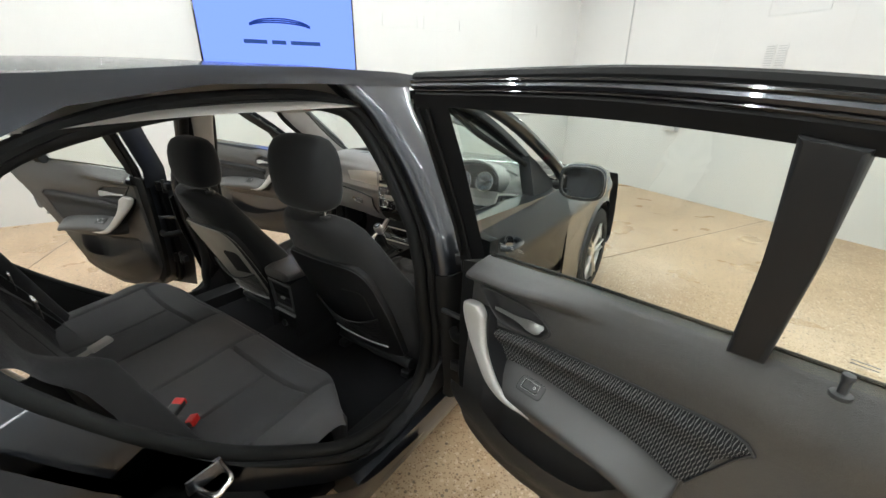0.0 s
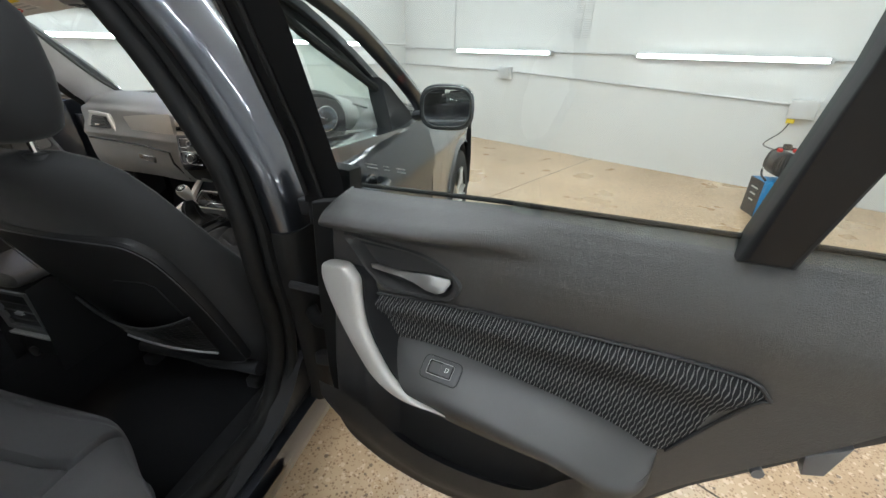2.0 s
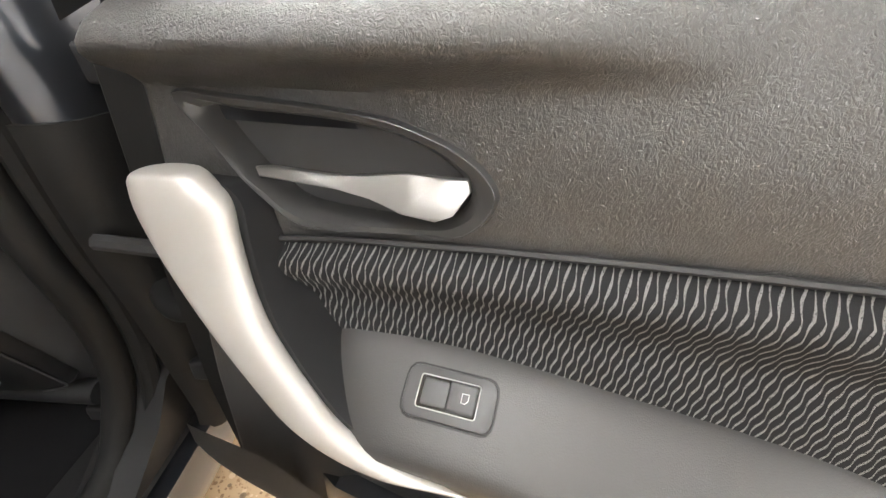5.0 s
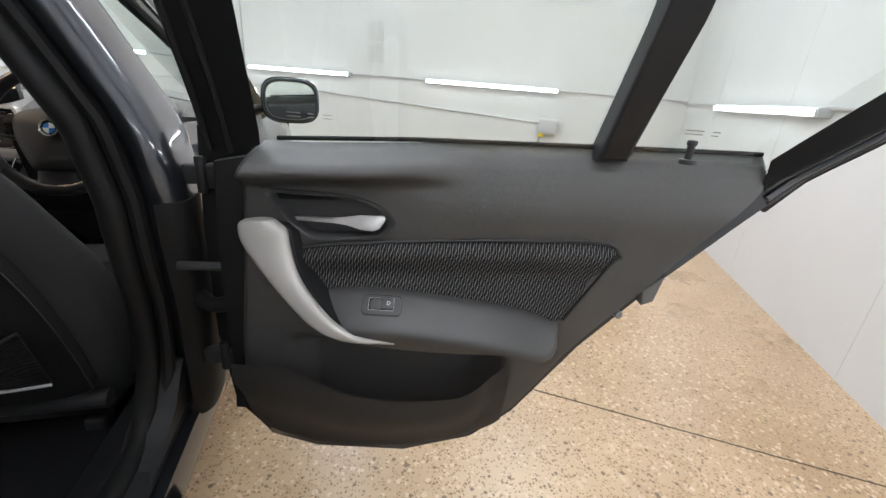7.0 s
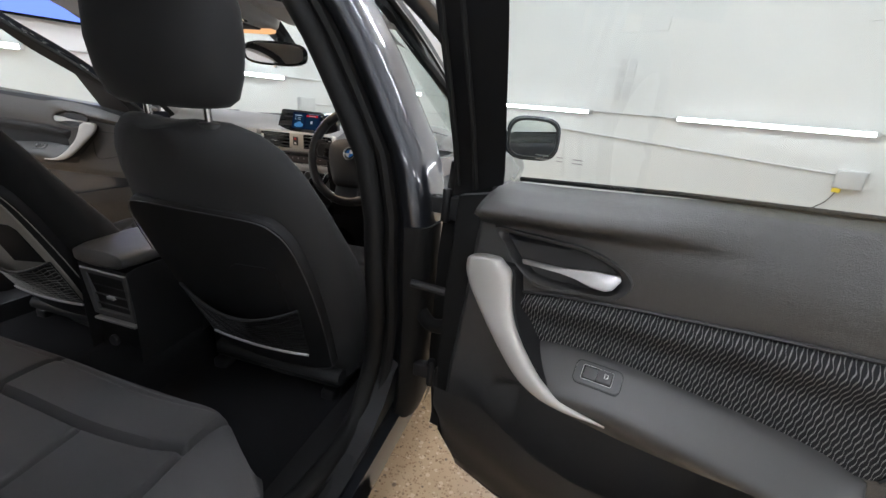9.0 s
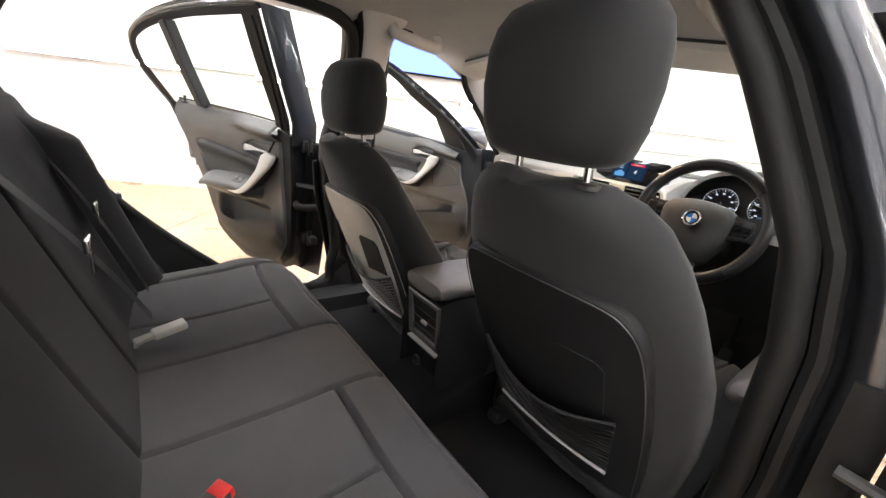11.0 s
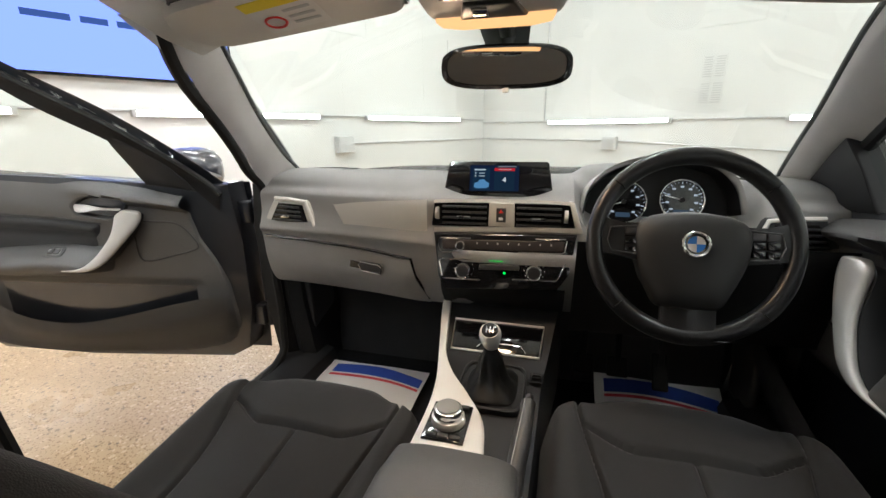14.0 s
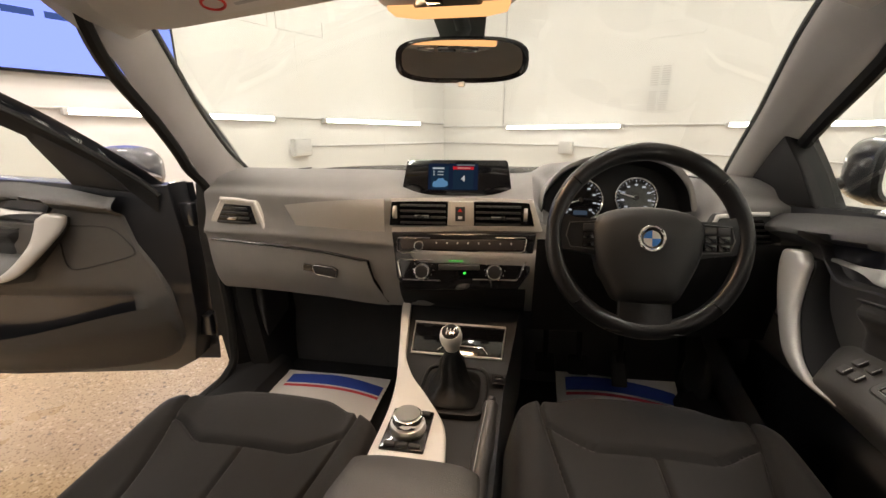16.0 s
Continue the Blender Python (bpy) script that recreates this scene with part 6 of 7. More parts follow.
# ---- centre console ----
CON = lambda y, hw, z0, z1: [Vector((-hw, y, z0)), Vector((hw, y, z0)), Vector((hw * 1.02, y, z0 + (z1 - z0) * 0.6)), Vector((hw * 0.93, y, z1)), Vector((-hw * 0.93, y, z1)), Vector((-hw * 1.02, y, z0 + (z1 - z0) * 0.6))]
con = part("centre_console", loft([CON(-0.135, 0.088, 0.27, 0.42), CON(-0.165, 0.092, 0.29, 0.575), CON(-0.12, 0.095, 0.26, 0.585), CON(0.13, 0.10, 0.26, 0.57), CON(0.165, 0.112, 0.26, 0.505), CON(0.5, 0.125, 0.26, 0.505), CON(0.62, 0.14, 0.3, 0.52), CON(0.72, 0.16, 0.35, 0.60)]), CONSOLE_BLACK, car, "black centre console with gear lever and rear vents")
lid = [superring(Vector((0.0, y, z)), Vector((1, 0, 0)), Vector((0, 0, 1)), a, b, 3.4, 30) for y, z, a, b in ((-0.178, 0.600, 0.07, 0.012), (-0.170, 0.603, 0.085, 0.022), (-0.13, 0.606, 0.094, 0.026), (-0.02, 0.610, 0.096, 0.026), (0.08, 0.608, 0.095, 0.026), (0.145, 0.598, 0.090, 0.023), (0.165, 0.59, 0.075, 0.014))]
part("armrest_lid", loft(lid), DOOR_TRIM, con, "grey padded armrest lid")
# rear face: vent frame, slats, lower socket
face = lambda x, n, z: Vector((x, -0.158 - 0.004 - n + (0.575 - z) * 0.09, z))
part("vent_frame", loft([[face(x * k, n, 0.49 + (z - 0.49) * k) for x, z in ((-0.075, 0.42), (0.075, 0.42), (0.08, 0.565), (-0.08, 0.565))] for k, n in ((1.0, -0.01), (1.0, 0.004), (0.96, 0.007), (0.80, 0.004), (0.80, -0.015))], caps=False), VENT_GREY, con, "grey rear vent frame")
part("vent_hole", prism([(-0.062, 0.435), (0.062, 0.435), (0.065, 0.55), (-0.065, 0.55)], face, -0.02, -0.006), BLACK, con)
for k in range(3):
    part("vent_slat", prism([(-0.06, 0.452 + k * 0.030), (0.06, 0.452 + k * 0.030), (0.06, 0.4555 + k * 0.030), (-0.06, 0.4555 + k * 0.030)], face, -0.012, -0.001), BLACK, con)
part("vent_tab", prism([(-0.012, 0.478), (0.012, 0.478), (0.012, 0.486), (-0.012, 0.486)], face, -0.004, 0.006, 0.002), GREY_BOX, con, "pale vent tab")
part("silver_line", prism([(-0.072, 0.405), (0.072, 0.405), (0.073, 0.411), (-0.073, 0.411)], face, -0.004, 0.012), GREY_BOX, con, "pale line below the vents")
part("socket_cap", cyl(0.016, 0.01, face(-0.02, 0.012, 0.345), "Y", 18, bevel=0.002), BLACK, con, "round socket cap")
part("console_plinth", rbox((0.19, 0.12, 0.05), (0, -0.20, 0.255), 0.015), CARPET, con)

# silver blade beside the gear lever
blade_l = [(-0.108, 0.14), (-0.104, 0.26), (-0.104, 0.36), (-0.114, 0.45), (-0.135, 0.55), (-0.158, 0.66), (-0.168, 0.735)]
blade_r = [(0.026, 0.14), (0.026, 0.24), (0.012, 0.33), (-0.035, 0.41), (-0.085, 0.48), (-0.122, 0.57), (-0.145, 0.735)]
bz = lambda y: 0.508 + 0.035 * smooth(y, 0.45, 0.75) + 0.05 * smooth(y, 0.6, 0.75)
c1, c2 = ([(p.x, p.y) for p in curve([(a, b, 0) for a, b in side_], 5)] for side_ in (blade_l, blade_r))
rows = []
for (xl, yl), (xr, yr) in zip(c1, c2):
    row = []
    for e, h in ((0.0, -0.02), (0.0, 0.018), (0.04, 0.022), (0.5, 0.024), (0.96, 0.022), (1.0, 0.018), (1.0, -0.02)):
        yy = yl + (yr - yl) * e
        row.append(Vector((xl + (xr - xl) * e, yy, bz(yy) + h)))
    rows.append(row)
part("silver_blade", loft(rows), SILVER, con, "satin silver console blade")
ic = Vector((-0.050, 0.305, 0.531))
part("dial_plate", rbox((0.078, 0.105, 0.008), ic + Vector((0, 0.0, 0.001)), 0.003), PIANO, con, "gloss black dial plate")
for sy in (-1, 1):
    for sx in (-1, 0, 1):
        part("dial_key", rbox((0.020, 0.010, 0.006), ic + Vector((sx * 0.022, sy * 0.043, 0.006)), 0.002), BLACK, con)
part("dial_base", cyl(0.033, 0.014, ic + Vector((0, 0, 0.012)), "Z", 32, 0.031, 0.002), BRUSHED, con, "brushed dial skirt")
part("dial_ring", cyl(0.028, 0.018, ic + Vector((0, 0, 0.026)), "Z", 32, 0.0265, 0.003), CHROME, con, "bright dial ring")
part("dial_top", cyl(0.022, 0.004, ic + Vector((0, 0, 0.036)), "Z", 32, bevel=0.001), noisy("fine_grey_dial", (0.25, 0.25, 0.24), 0.3, 500, 0.2), con)
# gear lever
gc = Vector((0.01, 0.47, 0.515))
boot = []
for i, (h, a, b, fold) in enumerate(((0.0, 0.056, 0.070, 0.0), (0.006, 0.052, 0.064, 0.02), (0.013, 0.043, 0.05, 0.10), (0.026, 0.034, 0.038, 0.16), (0.045, 0.028, 0.030, 0.16), (0.064, 0.026, 0.028, 0.12), (0.078, 0.019, 0.02, 0.06), (0.088, 0.015, 0.015, 0.0))):
    ring = []
    for k in range(48):
        th = 2 * math.pi * k / 48
        f = 1 + fold * math.cos(6 * th + 0.5 * math.sin(3 * th) + 2.2 * h / 0.088)
        sq = (abs(math.cos(th)) ** 4 + abs(math.sin(th)) ** 4) ** -0.25 if i < 3 else 1.0
        ring.append(gc + Vector((a * f * sq * math.cos(th) - 0.05 * h, b * f * sq * math.sin(th), h)))
    boot.append(ring)
part("gear_boot", loft(boot), noisy("black_leather", (0.006, 0.006, 0.006), 0.45, 200, 0.5, spec=0.3), con, "black leather gear boot")
part("boot_frame", loft([superring(gc + Vector((0, 0, h)), Vector((1, 0, 0)), Vector((0, 1, 0)), a, b, 5, 28) for h, a, b in ((-0.01, 0.074, 0.09), (0.002, 0.074, 0.09), (0.004, 0.071, 0.087), (0.002, 0.068, 0.083), (-0.004, 0.068, 0.083))]), CONSOLE_BLACK, con, "black gear boot frame")
gk = Vector((0.004, 0.462, 0.640))
k_up, k_fwd = Vector((0, -0.48, 0.877)), Vector((0, 0.877, 0.48))
knob = [superring(gk + k_up * (h - 0.02), Vector((1, 0, 0)), k_fwd, a, a * 1.05, 2.1, 28) for h, a in ((-0.065, 0.010), (-0.035, 0.0125), (-0.010, 0.0165), (0.008, 0.0215), (0.022, 0.0235), (0.033, 0.022), (0.039, 0.0185))]
part("gear_knob", loft(knob), SILVER, con, "silver gear knob with a black cap")
on_cap = lambda a, n, b: gk + Vector((a, 0, 0)) + k_fwd * b + k_up * (0.019 + n)
part("knob_cap", prism([(0.0178 * math.cos(2 * math.pi * i / 28), 0.0182 * math.sin(2 * math.pi * i / 28)) for i in range(28)], on_cap, -0.004, 0.0015, 0.001), PIANO, con, "black shift-pattern cap")
for x0, x1, y0, y1 in ((-0.0077, -0.0067, -0.008, 0.008), (-0.0005, 0.0005, -0.008, 0.008), (0.0067, 0.0077, -0.008, 0.008), (-0.0077, 0.0077, -0.0005, 0.0005)):
    part("shift_mark", prism([(x0, y0), (x1, y0), (x1, y1), (x0, y1)], on_cap, 0.001, 0.0022 + (0.0002 if y0 < -0.005 else 0)), WHITE_MARK, con, "white shift pattern line")
# tray ahead of the lever with a bright rim
tray = [(-0.115, 0.595), (0.108, 0.595), (0.115, 0.672), (-0.12, 0.672)]
tz = lambda y: 0.518 + (y - 0.60) * 0.6
part("tray_cover", prism(tray, lambda a, n, b: Vector((a, b, tz(b) + n)), -0.01, 0.004, 0.003), PIANO, con, "gloss black tray cover")
part("tray_rim", tube([Vector((a, b, tz(b) + 0.006)) for a, b in tray], 0.0032, 8, True), SILVER, con, "bright tray rim")
part("tray_rim", tube([Vector((-0.05, 0.602, tz(0.602) + 0.008)), Vector((-0.035, 0.617, tz(0.617) + 0.008)), Vector((0.06, 0.617, tz(0.617) + 0.008)), Vector((0.075, 0.602, tz(0.602) + 0.008))], 0.002, 6), CHROME, con)
part("socket_keys", merge(rbox((0.024, 0.03, 0.006), (0.105, 0.515, 0.514), 0.003), rbox((0.018, 0.012, 0.008), (0.105, 0.521, 0.515), 0.002)), PIANO, con, "small black rocker switch")
part("socket_rim", tube([Vector((0.105 + a * 0.014, 0.515 + b * 0.018, 0.517)) for a, b in ((-1, -1), (1, -1), (1, 1), (-1, 1))], 0.0012, 6, True), CHROME, con)
# handbrake
hbk = curve([(0.078, 0.15, 0.505), (0.080, 0.20, 0.522), (0.086, 0.26, 0.540), (0.092, 0.32, 0.560), (0.094, 0.352, 0.567)], 5)
part("handbrake", tube(hbk, [0.019 + 0.001 * math.sin(i * 0.7) - 0.0003 * i for i in range(len(hbk))], 14), noisy("black_leather_grip", (0.03, 0.027, 0.026), 0.45, 250, 0.4), con, "black leather handbrake lever")
part("handbrake_seam", tube([p + Vector((-0.006, 0, 0.0185)) for p in hbk[2:-2]], 0.001, 5), STITCH, con, "grey stitching")
part("handbrake_button", cyl(0.008, 0.012, Vector((0.095, 0.364, 0.569)), "Y", 14, bevel=0.002), BLACK, con)
part("handbrake_gaiter", loft([superring(Vector((0.078, 0.165 + dy, 0.50 + h)), Vector((1, 0, 0)), Vector((0, 1, 0)), a, b, 2.5, 18) for dy, h, a, b in ((-0.03, -0.01, 0.032, 0.07), (-0.01, 0.012, 0.026, 0.05), (0.01, 0.024, 0.02, 0.028))]), BLACK, con)


# ---- dashboard ----
def dash_face(x):
    """How far ahead the dashboard's face stands, by x."""
    return 0.700 + 0.045 * smooth(abs(x), 0.15, 0.75) + 0.055 * x * (1 - smooth(abs(x), 0.2, 0.4))


def dash_prof(x):
    f = dash_face(x)
    drv = smooth(x, 0.16, 0.21) * (1 - smooth(x, 0.56, 0.62))
    hood = 0.055 * drv * math.sin(math.pi * min(1, max(0, (x - 0.14) / 0.48))) ** 0.5
    low_out = smooth(x, -0.22, -0.10)
    dip = math.exp(-((x + 0.03) / 0.165) ** 4)
    pts = [(1.12, 0.905), (1.05, 0.925), (0.97, 0.938 + hood * 0.6 - 0.02 * dip), (0.88, 0.940 - 0.08 * drv - 0.052 * dip), (0.80 + 0.03 * drv, 0.925 - 0.11 * drv - 0.042 * dip), (f + 0.035, 0.900 - 0.085 * drv - 0.012 * dip), (f + 0.008, 0.888 - 0.07 * drv), (f, 0.875 - 0.06 * drv), (f - 0.002, 0.83), (f - 0.014, 0.795), (f - 0.022, 0.775),
           (f - 0.012 - 0.03 * low_out, 0.755), (f - 0.005 - 0.03 * low_out, 0.68), (f + 0.012 - 0.02 * low_out, 0.62), (f + 0.045, 0.582), (f + 0.11, 0.575), (0.98, 0.60)]
    return curve([(a, b, 0) for a, b in pts], 4)


def dash_fn(s, t):
    x = -0.755 + 1.51 * s
    pr = dash_prof(x)
    i = t * (len(pr) - 1)
    q = pr[int(i)].lerp(pr[min(int(i) + 1, len(pr) - 1)], i - int(i))
    return Vector((x, q.x, q.y))


dash = part("dashboard", sheet(dash_fn, 90, 64, 0.012), DASH_TRIM, car, "charcoal soft dashboard, colour lifted for the dim cabin, with silver trim")
fx = lambda x, n, z: Vector((x, dash_face(x) - n, z))
# silver blade across the passenger side, running round the centre vents
bl_top = [(-0.492, 0.860), (-0.40, 0.872), (-0.30, 0.882), (-0.20, 0.890), (-0.10, 0.894), (0.0, 0.896), (0.10, 0.896), (0.165, 0.893)]
bl_bot = [(-0.462, 0.805), (-0.40, 0.801), (-0.30, 0.802), (-0.20, 0.806), (-0.10, 0.810), (0.0, 0.814), (0.10, 0.817), (0.190, 0.817)]
k1, k2 = ([(p.x, p.y) for p in curve([(a, b, 0) for a, b in e], 5)] for e in (bl_bot, bl_top))
cut = [i for i, p in enumerate(k1) if p[0] < -0.185]
part("silver_trim", strip([k1[i] for i in cut], [k2[i] for i in cut], lambda a, b: fx(a, 0.010, b), 5, 0.014), SILVER, dash, "satin silver dashboard trim")
rest = [i for i, p in enumerate(k1) if p[0] >= -0.20]
part("silver_trim", strip([(k1[i][0], k1[i][1]) for i in rest], [(k1[i][0], k1[i][1] + 0.012) for i in rest], lambda a, b: fx(a, 0.014, b), 2, 0.02), SILVER, dash, "satin silver strip under the centre vents")
part("silver_trim", strip([(k2[i][0], k2[i][1] - 0.008) for i in rest], [k2[i] for i in rest], lambda a, b: fx(a, 0.012, b), 2, 0.02), SILVER, dash, "satin silver strip over the centre vents")
part("silver_trim", prism([(0.155, 0.893), (0.168, 0.888), (0.192, 0.818), (0.176, 0.818)], fx, -0.01, 0.014, 0.003), SILVER, dash)
# centre vents
part("vent_housing", prism([(-0.188, 0.822), (0.172, 0.828), (0.158, 0.886), (-0.180, 0.884)], fx, -0.03, 0.006), PIANO, dash, "gloss black vent housing")
for x0, x1 in ((-0.158, -0.045), (0.030, 0.138)):
    for k in range(4):
        part("vent_slat", prism([(x0, 0.829 + k * 0.0145), (x1, 0.829 + k * 0.0145), (x1, 0.8335 + k * 0.0145), (x0, 0.8335 + k * 0.0145)], fx, -0.01, 0.014, 0.0015), BLACK, dash)
    xm = (x0 + x1) / 2
    part("vent_tab", prism([(xm - 0.02, 0.846), (xm + 0.02, 0.846), (xm + 0.017, 0.853), (xm - 0.017, 0.853)], fx, 0, 0.022, 0.002), CHROME, dash, "bright vent tab")
for x0 in (-0.172, 0.150):
    part("vent_wheel", cyl(0.016, 0.008, fx(x0, 0.006, 0.856), "X", 20), SHELL, dash, "ribbed vent wheel")
part("hazard_panel", prism([(-0.040, 0.826), (0.026, 0.826), (0.024, 0.886), (-0.038, 0.886)], fx, -0.01, 0.012, 0.002), SHELL, dash, "brown-grey hazard switch panel")
part("hazard_key", prism([(-0.020, 0.838), (0.004, 0.838), (0.004, 0.874), (-0.020, 0.874)], fx, 0.01, 0.016, 0.003), BLACK, dash)
part("hazard_mark", prism([(-0.014, 0.862), (-0.002, 0.862), (-0.008, 0.871)], fx, 0.014, 0.0168), RED, dash, "red warning triangle")
part("lock_mark", prism([(-0.013, 0.844), (-0.003, 0.844), (-0.003, 0.851), (-0.013, 0.851)], fx, 0.014, 0.0168), WHITE_MARK, dash)
# radio and climate panel
fp = lambda x, n, z: Vector((x, dash_face(x) - 0.018 - 0.035 * (0.80 - z) / 0.13 - n, z))
part("control_panel", prism([(-0.178, 0.806), (0.178, 0.812), (0.166, 0.72), (0.140, 0.682), (-0.140, 0.668), (-0.160, 0.70)], fp, -0.03, 0.008, 0.004), PIANO, dash, "gloss black radio and heater panel")
def line_loop(pts, r, mat, nm, n=0.009):
    part(nm, tube([fp(a, n, b) for a, b in pts], r, 6), mat, dash)
line_loop([(-0.075, 0.762), (-0.150, 0.760), (-0.160, 0.766), (-0.163, 0.790), (-0.158, 0.796), (-0.08, 0.797)], 0.0018, CHROME, "panel_line")
line_loop([(0.08, 0.802), (0.150, 0.804), (0.155, 0.798), (0.152, 0.775), (0.145, 0.770), (0.04, 0.768)], 0.0018, CHROME, "panel_line")
line_loop([(-0.07, 0.745), (-0.15, 0.744), (-0.158, 0.738), (-0.150, 0.702), (-0.142, 0.696), (-0.05, 0.696)], 0.0022, CHROME, "panel_line")
line_loop([(0.07, 0.750), (0.148, 0.752), (0.154, 0.746), (0.142, 0.712), (0.134, 0.704), (0.03, 0.702)], 0.0022, CHROME, "panel_line")
part("radio_face", prism([(-0.152, 0.768), (0.148, 0.774), (0.150, 0.798), (-0.155, 0.792)], fp, 0.004, 0.0095, 0.001), material("brown_black_plastic", (0.03, 0.024, 0.022), 0.35), dash)
part("volume_knob", cyl(0.0095, 0.02, fp(-0.105, 0.015, 0.781), "Y", 24, bevel=0.002), BLACK, dash)
part("volume_ring", tube([fp(-0.105 + 0.0105 * math.cos(a), 0.022, 0.781 + 0.0105 * math.sin(a)) for a in [2 * math.pi * i / 24 for i in range(24)]], 0.0016, 6, True), CHROME, dash)
for k in range(8):
    part("preset_mark", prism([(-0.065 + k * 0.026, 0.784 + k * .0004), (-0.062 + k * 0.026, 0.784 + k * .0004), (-0.062 + k * 0.026, 0.788 + k * .0004), (-0.065 + k * 0.026, 0.788 + k * .0004)], fp, 0.009, 0.0103), GREY_BOX, dash)
for xk in (-0.094, 0.082):
    zk = 0.722 + (xk + 0.09) * 0.02
    part("heater_knob", cyl(0.0155, 0.022, fp(xk, 0.018, zk), "Y", 28, bevel=0.002), BLACK, dash, "round heater knob")
    part("knob_ring", tube([fp(xk + 0.0165 * math.cos(a), 0.027, zk + 0.0165 * math.sin(a)) for a in [2 * math.pi * i / 28 for i in range(28)]], 0.0024, 6, True), CHROME, dash, "bright knob ring")
    for a in range(0, 360, 30):
        if a in (270,):
            continue
        part("knob_mark", prism([(xk + 0.0245 * math.cos(radians(a)) - 0.001, zk + 0.0245 * math.sin(radians(a)) - 0.001), (xk + 0.0245 * math.cos(radians(a)) + 0.001, zk + 0.0245 * math.sin(radians(a)) - 0.001), (xk + 0.0245 * math.cos(radians(a)) + 0.001, zk + 0.0245 * math.sin(radians(a)) + 0.001)], fp, 0.008, 0.0095), GREY_BOX, dash)
part("key_row", prism([(-0.055, 0.722), (0.045, 0.725), (0.045, 0.738), (-0.055, 0.735)], fp, 0.006, 0.013, 0.002), BLACK, dash)
GREEN = emitter("green_indicator", (0.02, 0.9, 0.1), 0.8)
for k in range(4):
    part("green_light", prism([(-0.030 + k * 0.009, 0.7435), (-0.024 + k * 0.009, 0.7435), (-0.024 + k * 0.009, 0.746), (-0.030 + k * 0.009, 0.746)], fp, 0.008, 0.0105), GREEN, dash, "green lit indicator")
part("green_light", prism([(0.006, 0.714), (0.012, 0.714), (0.012, 0.718), (0.006, 0.718)], fp, 0.008, 0.0105), GREEN, dash, "green lit indicator")
part("lower_panel", sheet(lambda a, b: Vector((-0.158 + 0.316 * a, dash_face(0) - 0.046 + 0.085 * b ** 1.8, 0.682 - 0.105 * b)), 8, 10, 0.004), CONSOLE_BLACK, dash, "black panel below the heater controls")
# display
scr = Matrix.Translation((-0.036, 0.825, 0.932)) @ Matrix.Rotation(radians(4), 4, "Z") @ Matrix.Rotation(radians(-16), 4, "X")
SC = lambda x, n, z: scr @ Vector((x, -n, z))
sh_pts = [(-0.152, -0.050), (0.152, -0.050), (0.138, 0.042), (0.132, 0.047), (-0.132, 0.047), (-0.138, 0.042)]
disp = part("display", prism(sh_pts, SC, -0.022, 0.004, 0.003), PIANO, dash, "free-standing display with a lit menu page")
part("display_page", prism([(-0.078, -0.036), (0.058, -0.036), (0.058, 0.036), (-0.078, 0.036)], SC, 0.002, 0.0046), emitter("dark_page", (0.004, 0.008, 0.02), 1.0), disp, "dark blue menu page")
for x0, x1, z0, z1, col, st in ((-0.010, 0.046, 0.020, 0.028, (0.5, 0.02, 0.03), 1.2), (-0.010, 0.046, -0.034, 0.019, (0.012, 0.03, 0.06), 1.0), (-0.070, -0.022, -0.034, 0.028, (0.012, 0.035, 0.07), 1.0), (-0.066, -0.034, 0.021, 0.025, (0.6, 0.7, 0.8), 1.0), (-0.052, -0.036, 0.012, 0.015, (0.5, 0.6, 0.7), 0.8), (-0.052, -0.036, 0.004, 0.007, (0.5, 0.6, 0.7), 0.8), (0.002, 0.036, 0.0225, 0.0255, (0.8, 0.6, 0.6), 0.8), (0.0, 0.05, 0.031, 0.0335, (0.35, 0.4, 0.45), 0.7), (-0.064, -0.060, 0.011, 0.016, (0.5, 0.6, 0.7), 0.8), (-0.064, -0.060, 0.003, 0.008, (0.5, 0.6, 0.7), 0.8)):
    part("page_block", prism([(x0, z0), (x1, z0), (x1, z1), (x0, z1)], SC, 0.004, 0.005 + (0.0006 if x1 - x0 < 0.04 or z1 - z0 < 0.01 else 0)), emitter("page_light", col, st * 0.4), disp)
part("page_car", prism([(-0.066, -0.026), (-0.064, -0.014), (-0.056, -0.012), (-0.05, -0.005), (-0.038, -0.004), (-0.030, -0.011), (-0.024, -0.014), (-0.024, -0.024), (-0.032, -0.028), (-0.058, -0.029)], SC, 0.004, 0.0058), emitter("page_car_blue", (0.12, 0.32, 0.6), 0.4), disp, "blue car picture")
tx = bpy.data.curves.new("digit", "FONT")
tx.body, tx.size, tx.align_x, tx.extrude = "4", 0.022, "CENTER", 0.0002
tob = new("page_digit", tx)
tob.matrix_world = scr @ Matrix.Translation((0.018, -0.0062, -0.012)) @ Matrix.Rotation(radians(90), 4, "X")
dg = bpy.context.evaluated_depsgraph_get()
dg.update()
dm = bpy.data.meshes.new_from_object(tob.evaluated_get(dg))
dm.transform(tob.matrix_world)
bpy.data.objects.remove(tob)
dm.materials.clear()
dm.materials.append(emitter("digit_white", (0.9, 0.95, 1.0), 0.45))
part("page_digit", dm, None, disp)
part("display_foot", rbox((0.30, 0.06, 0.02), (-0.030, 0.85, 0.885), 0.008), BLACK, disp)
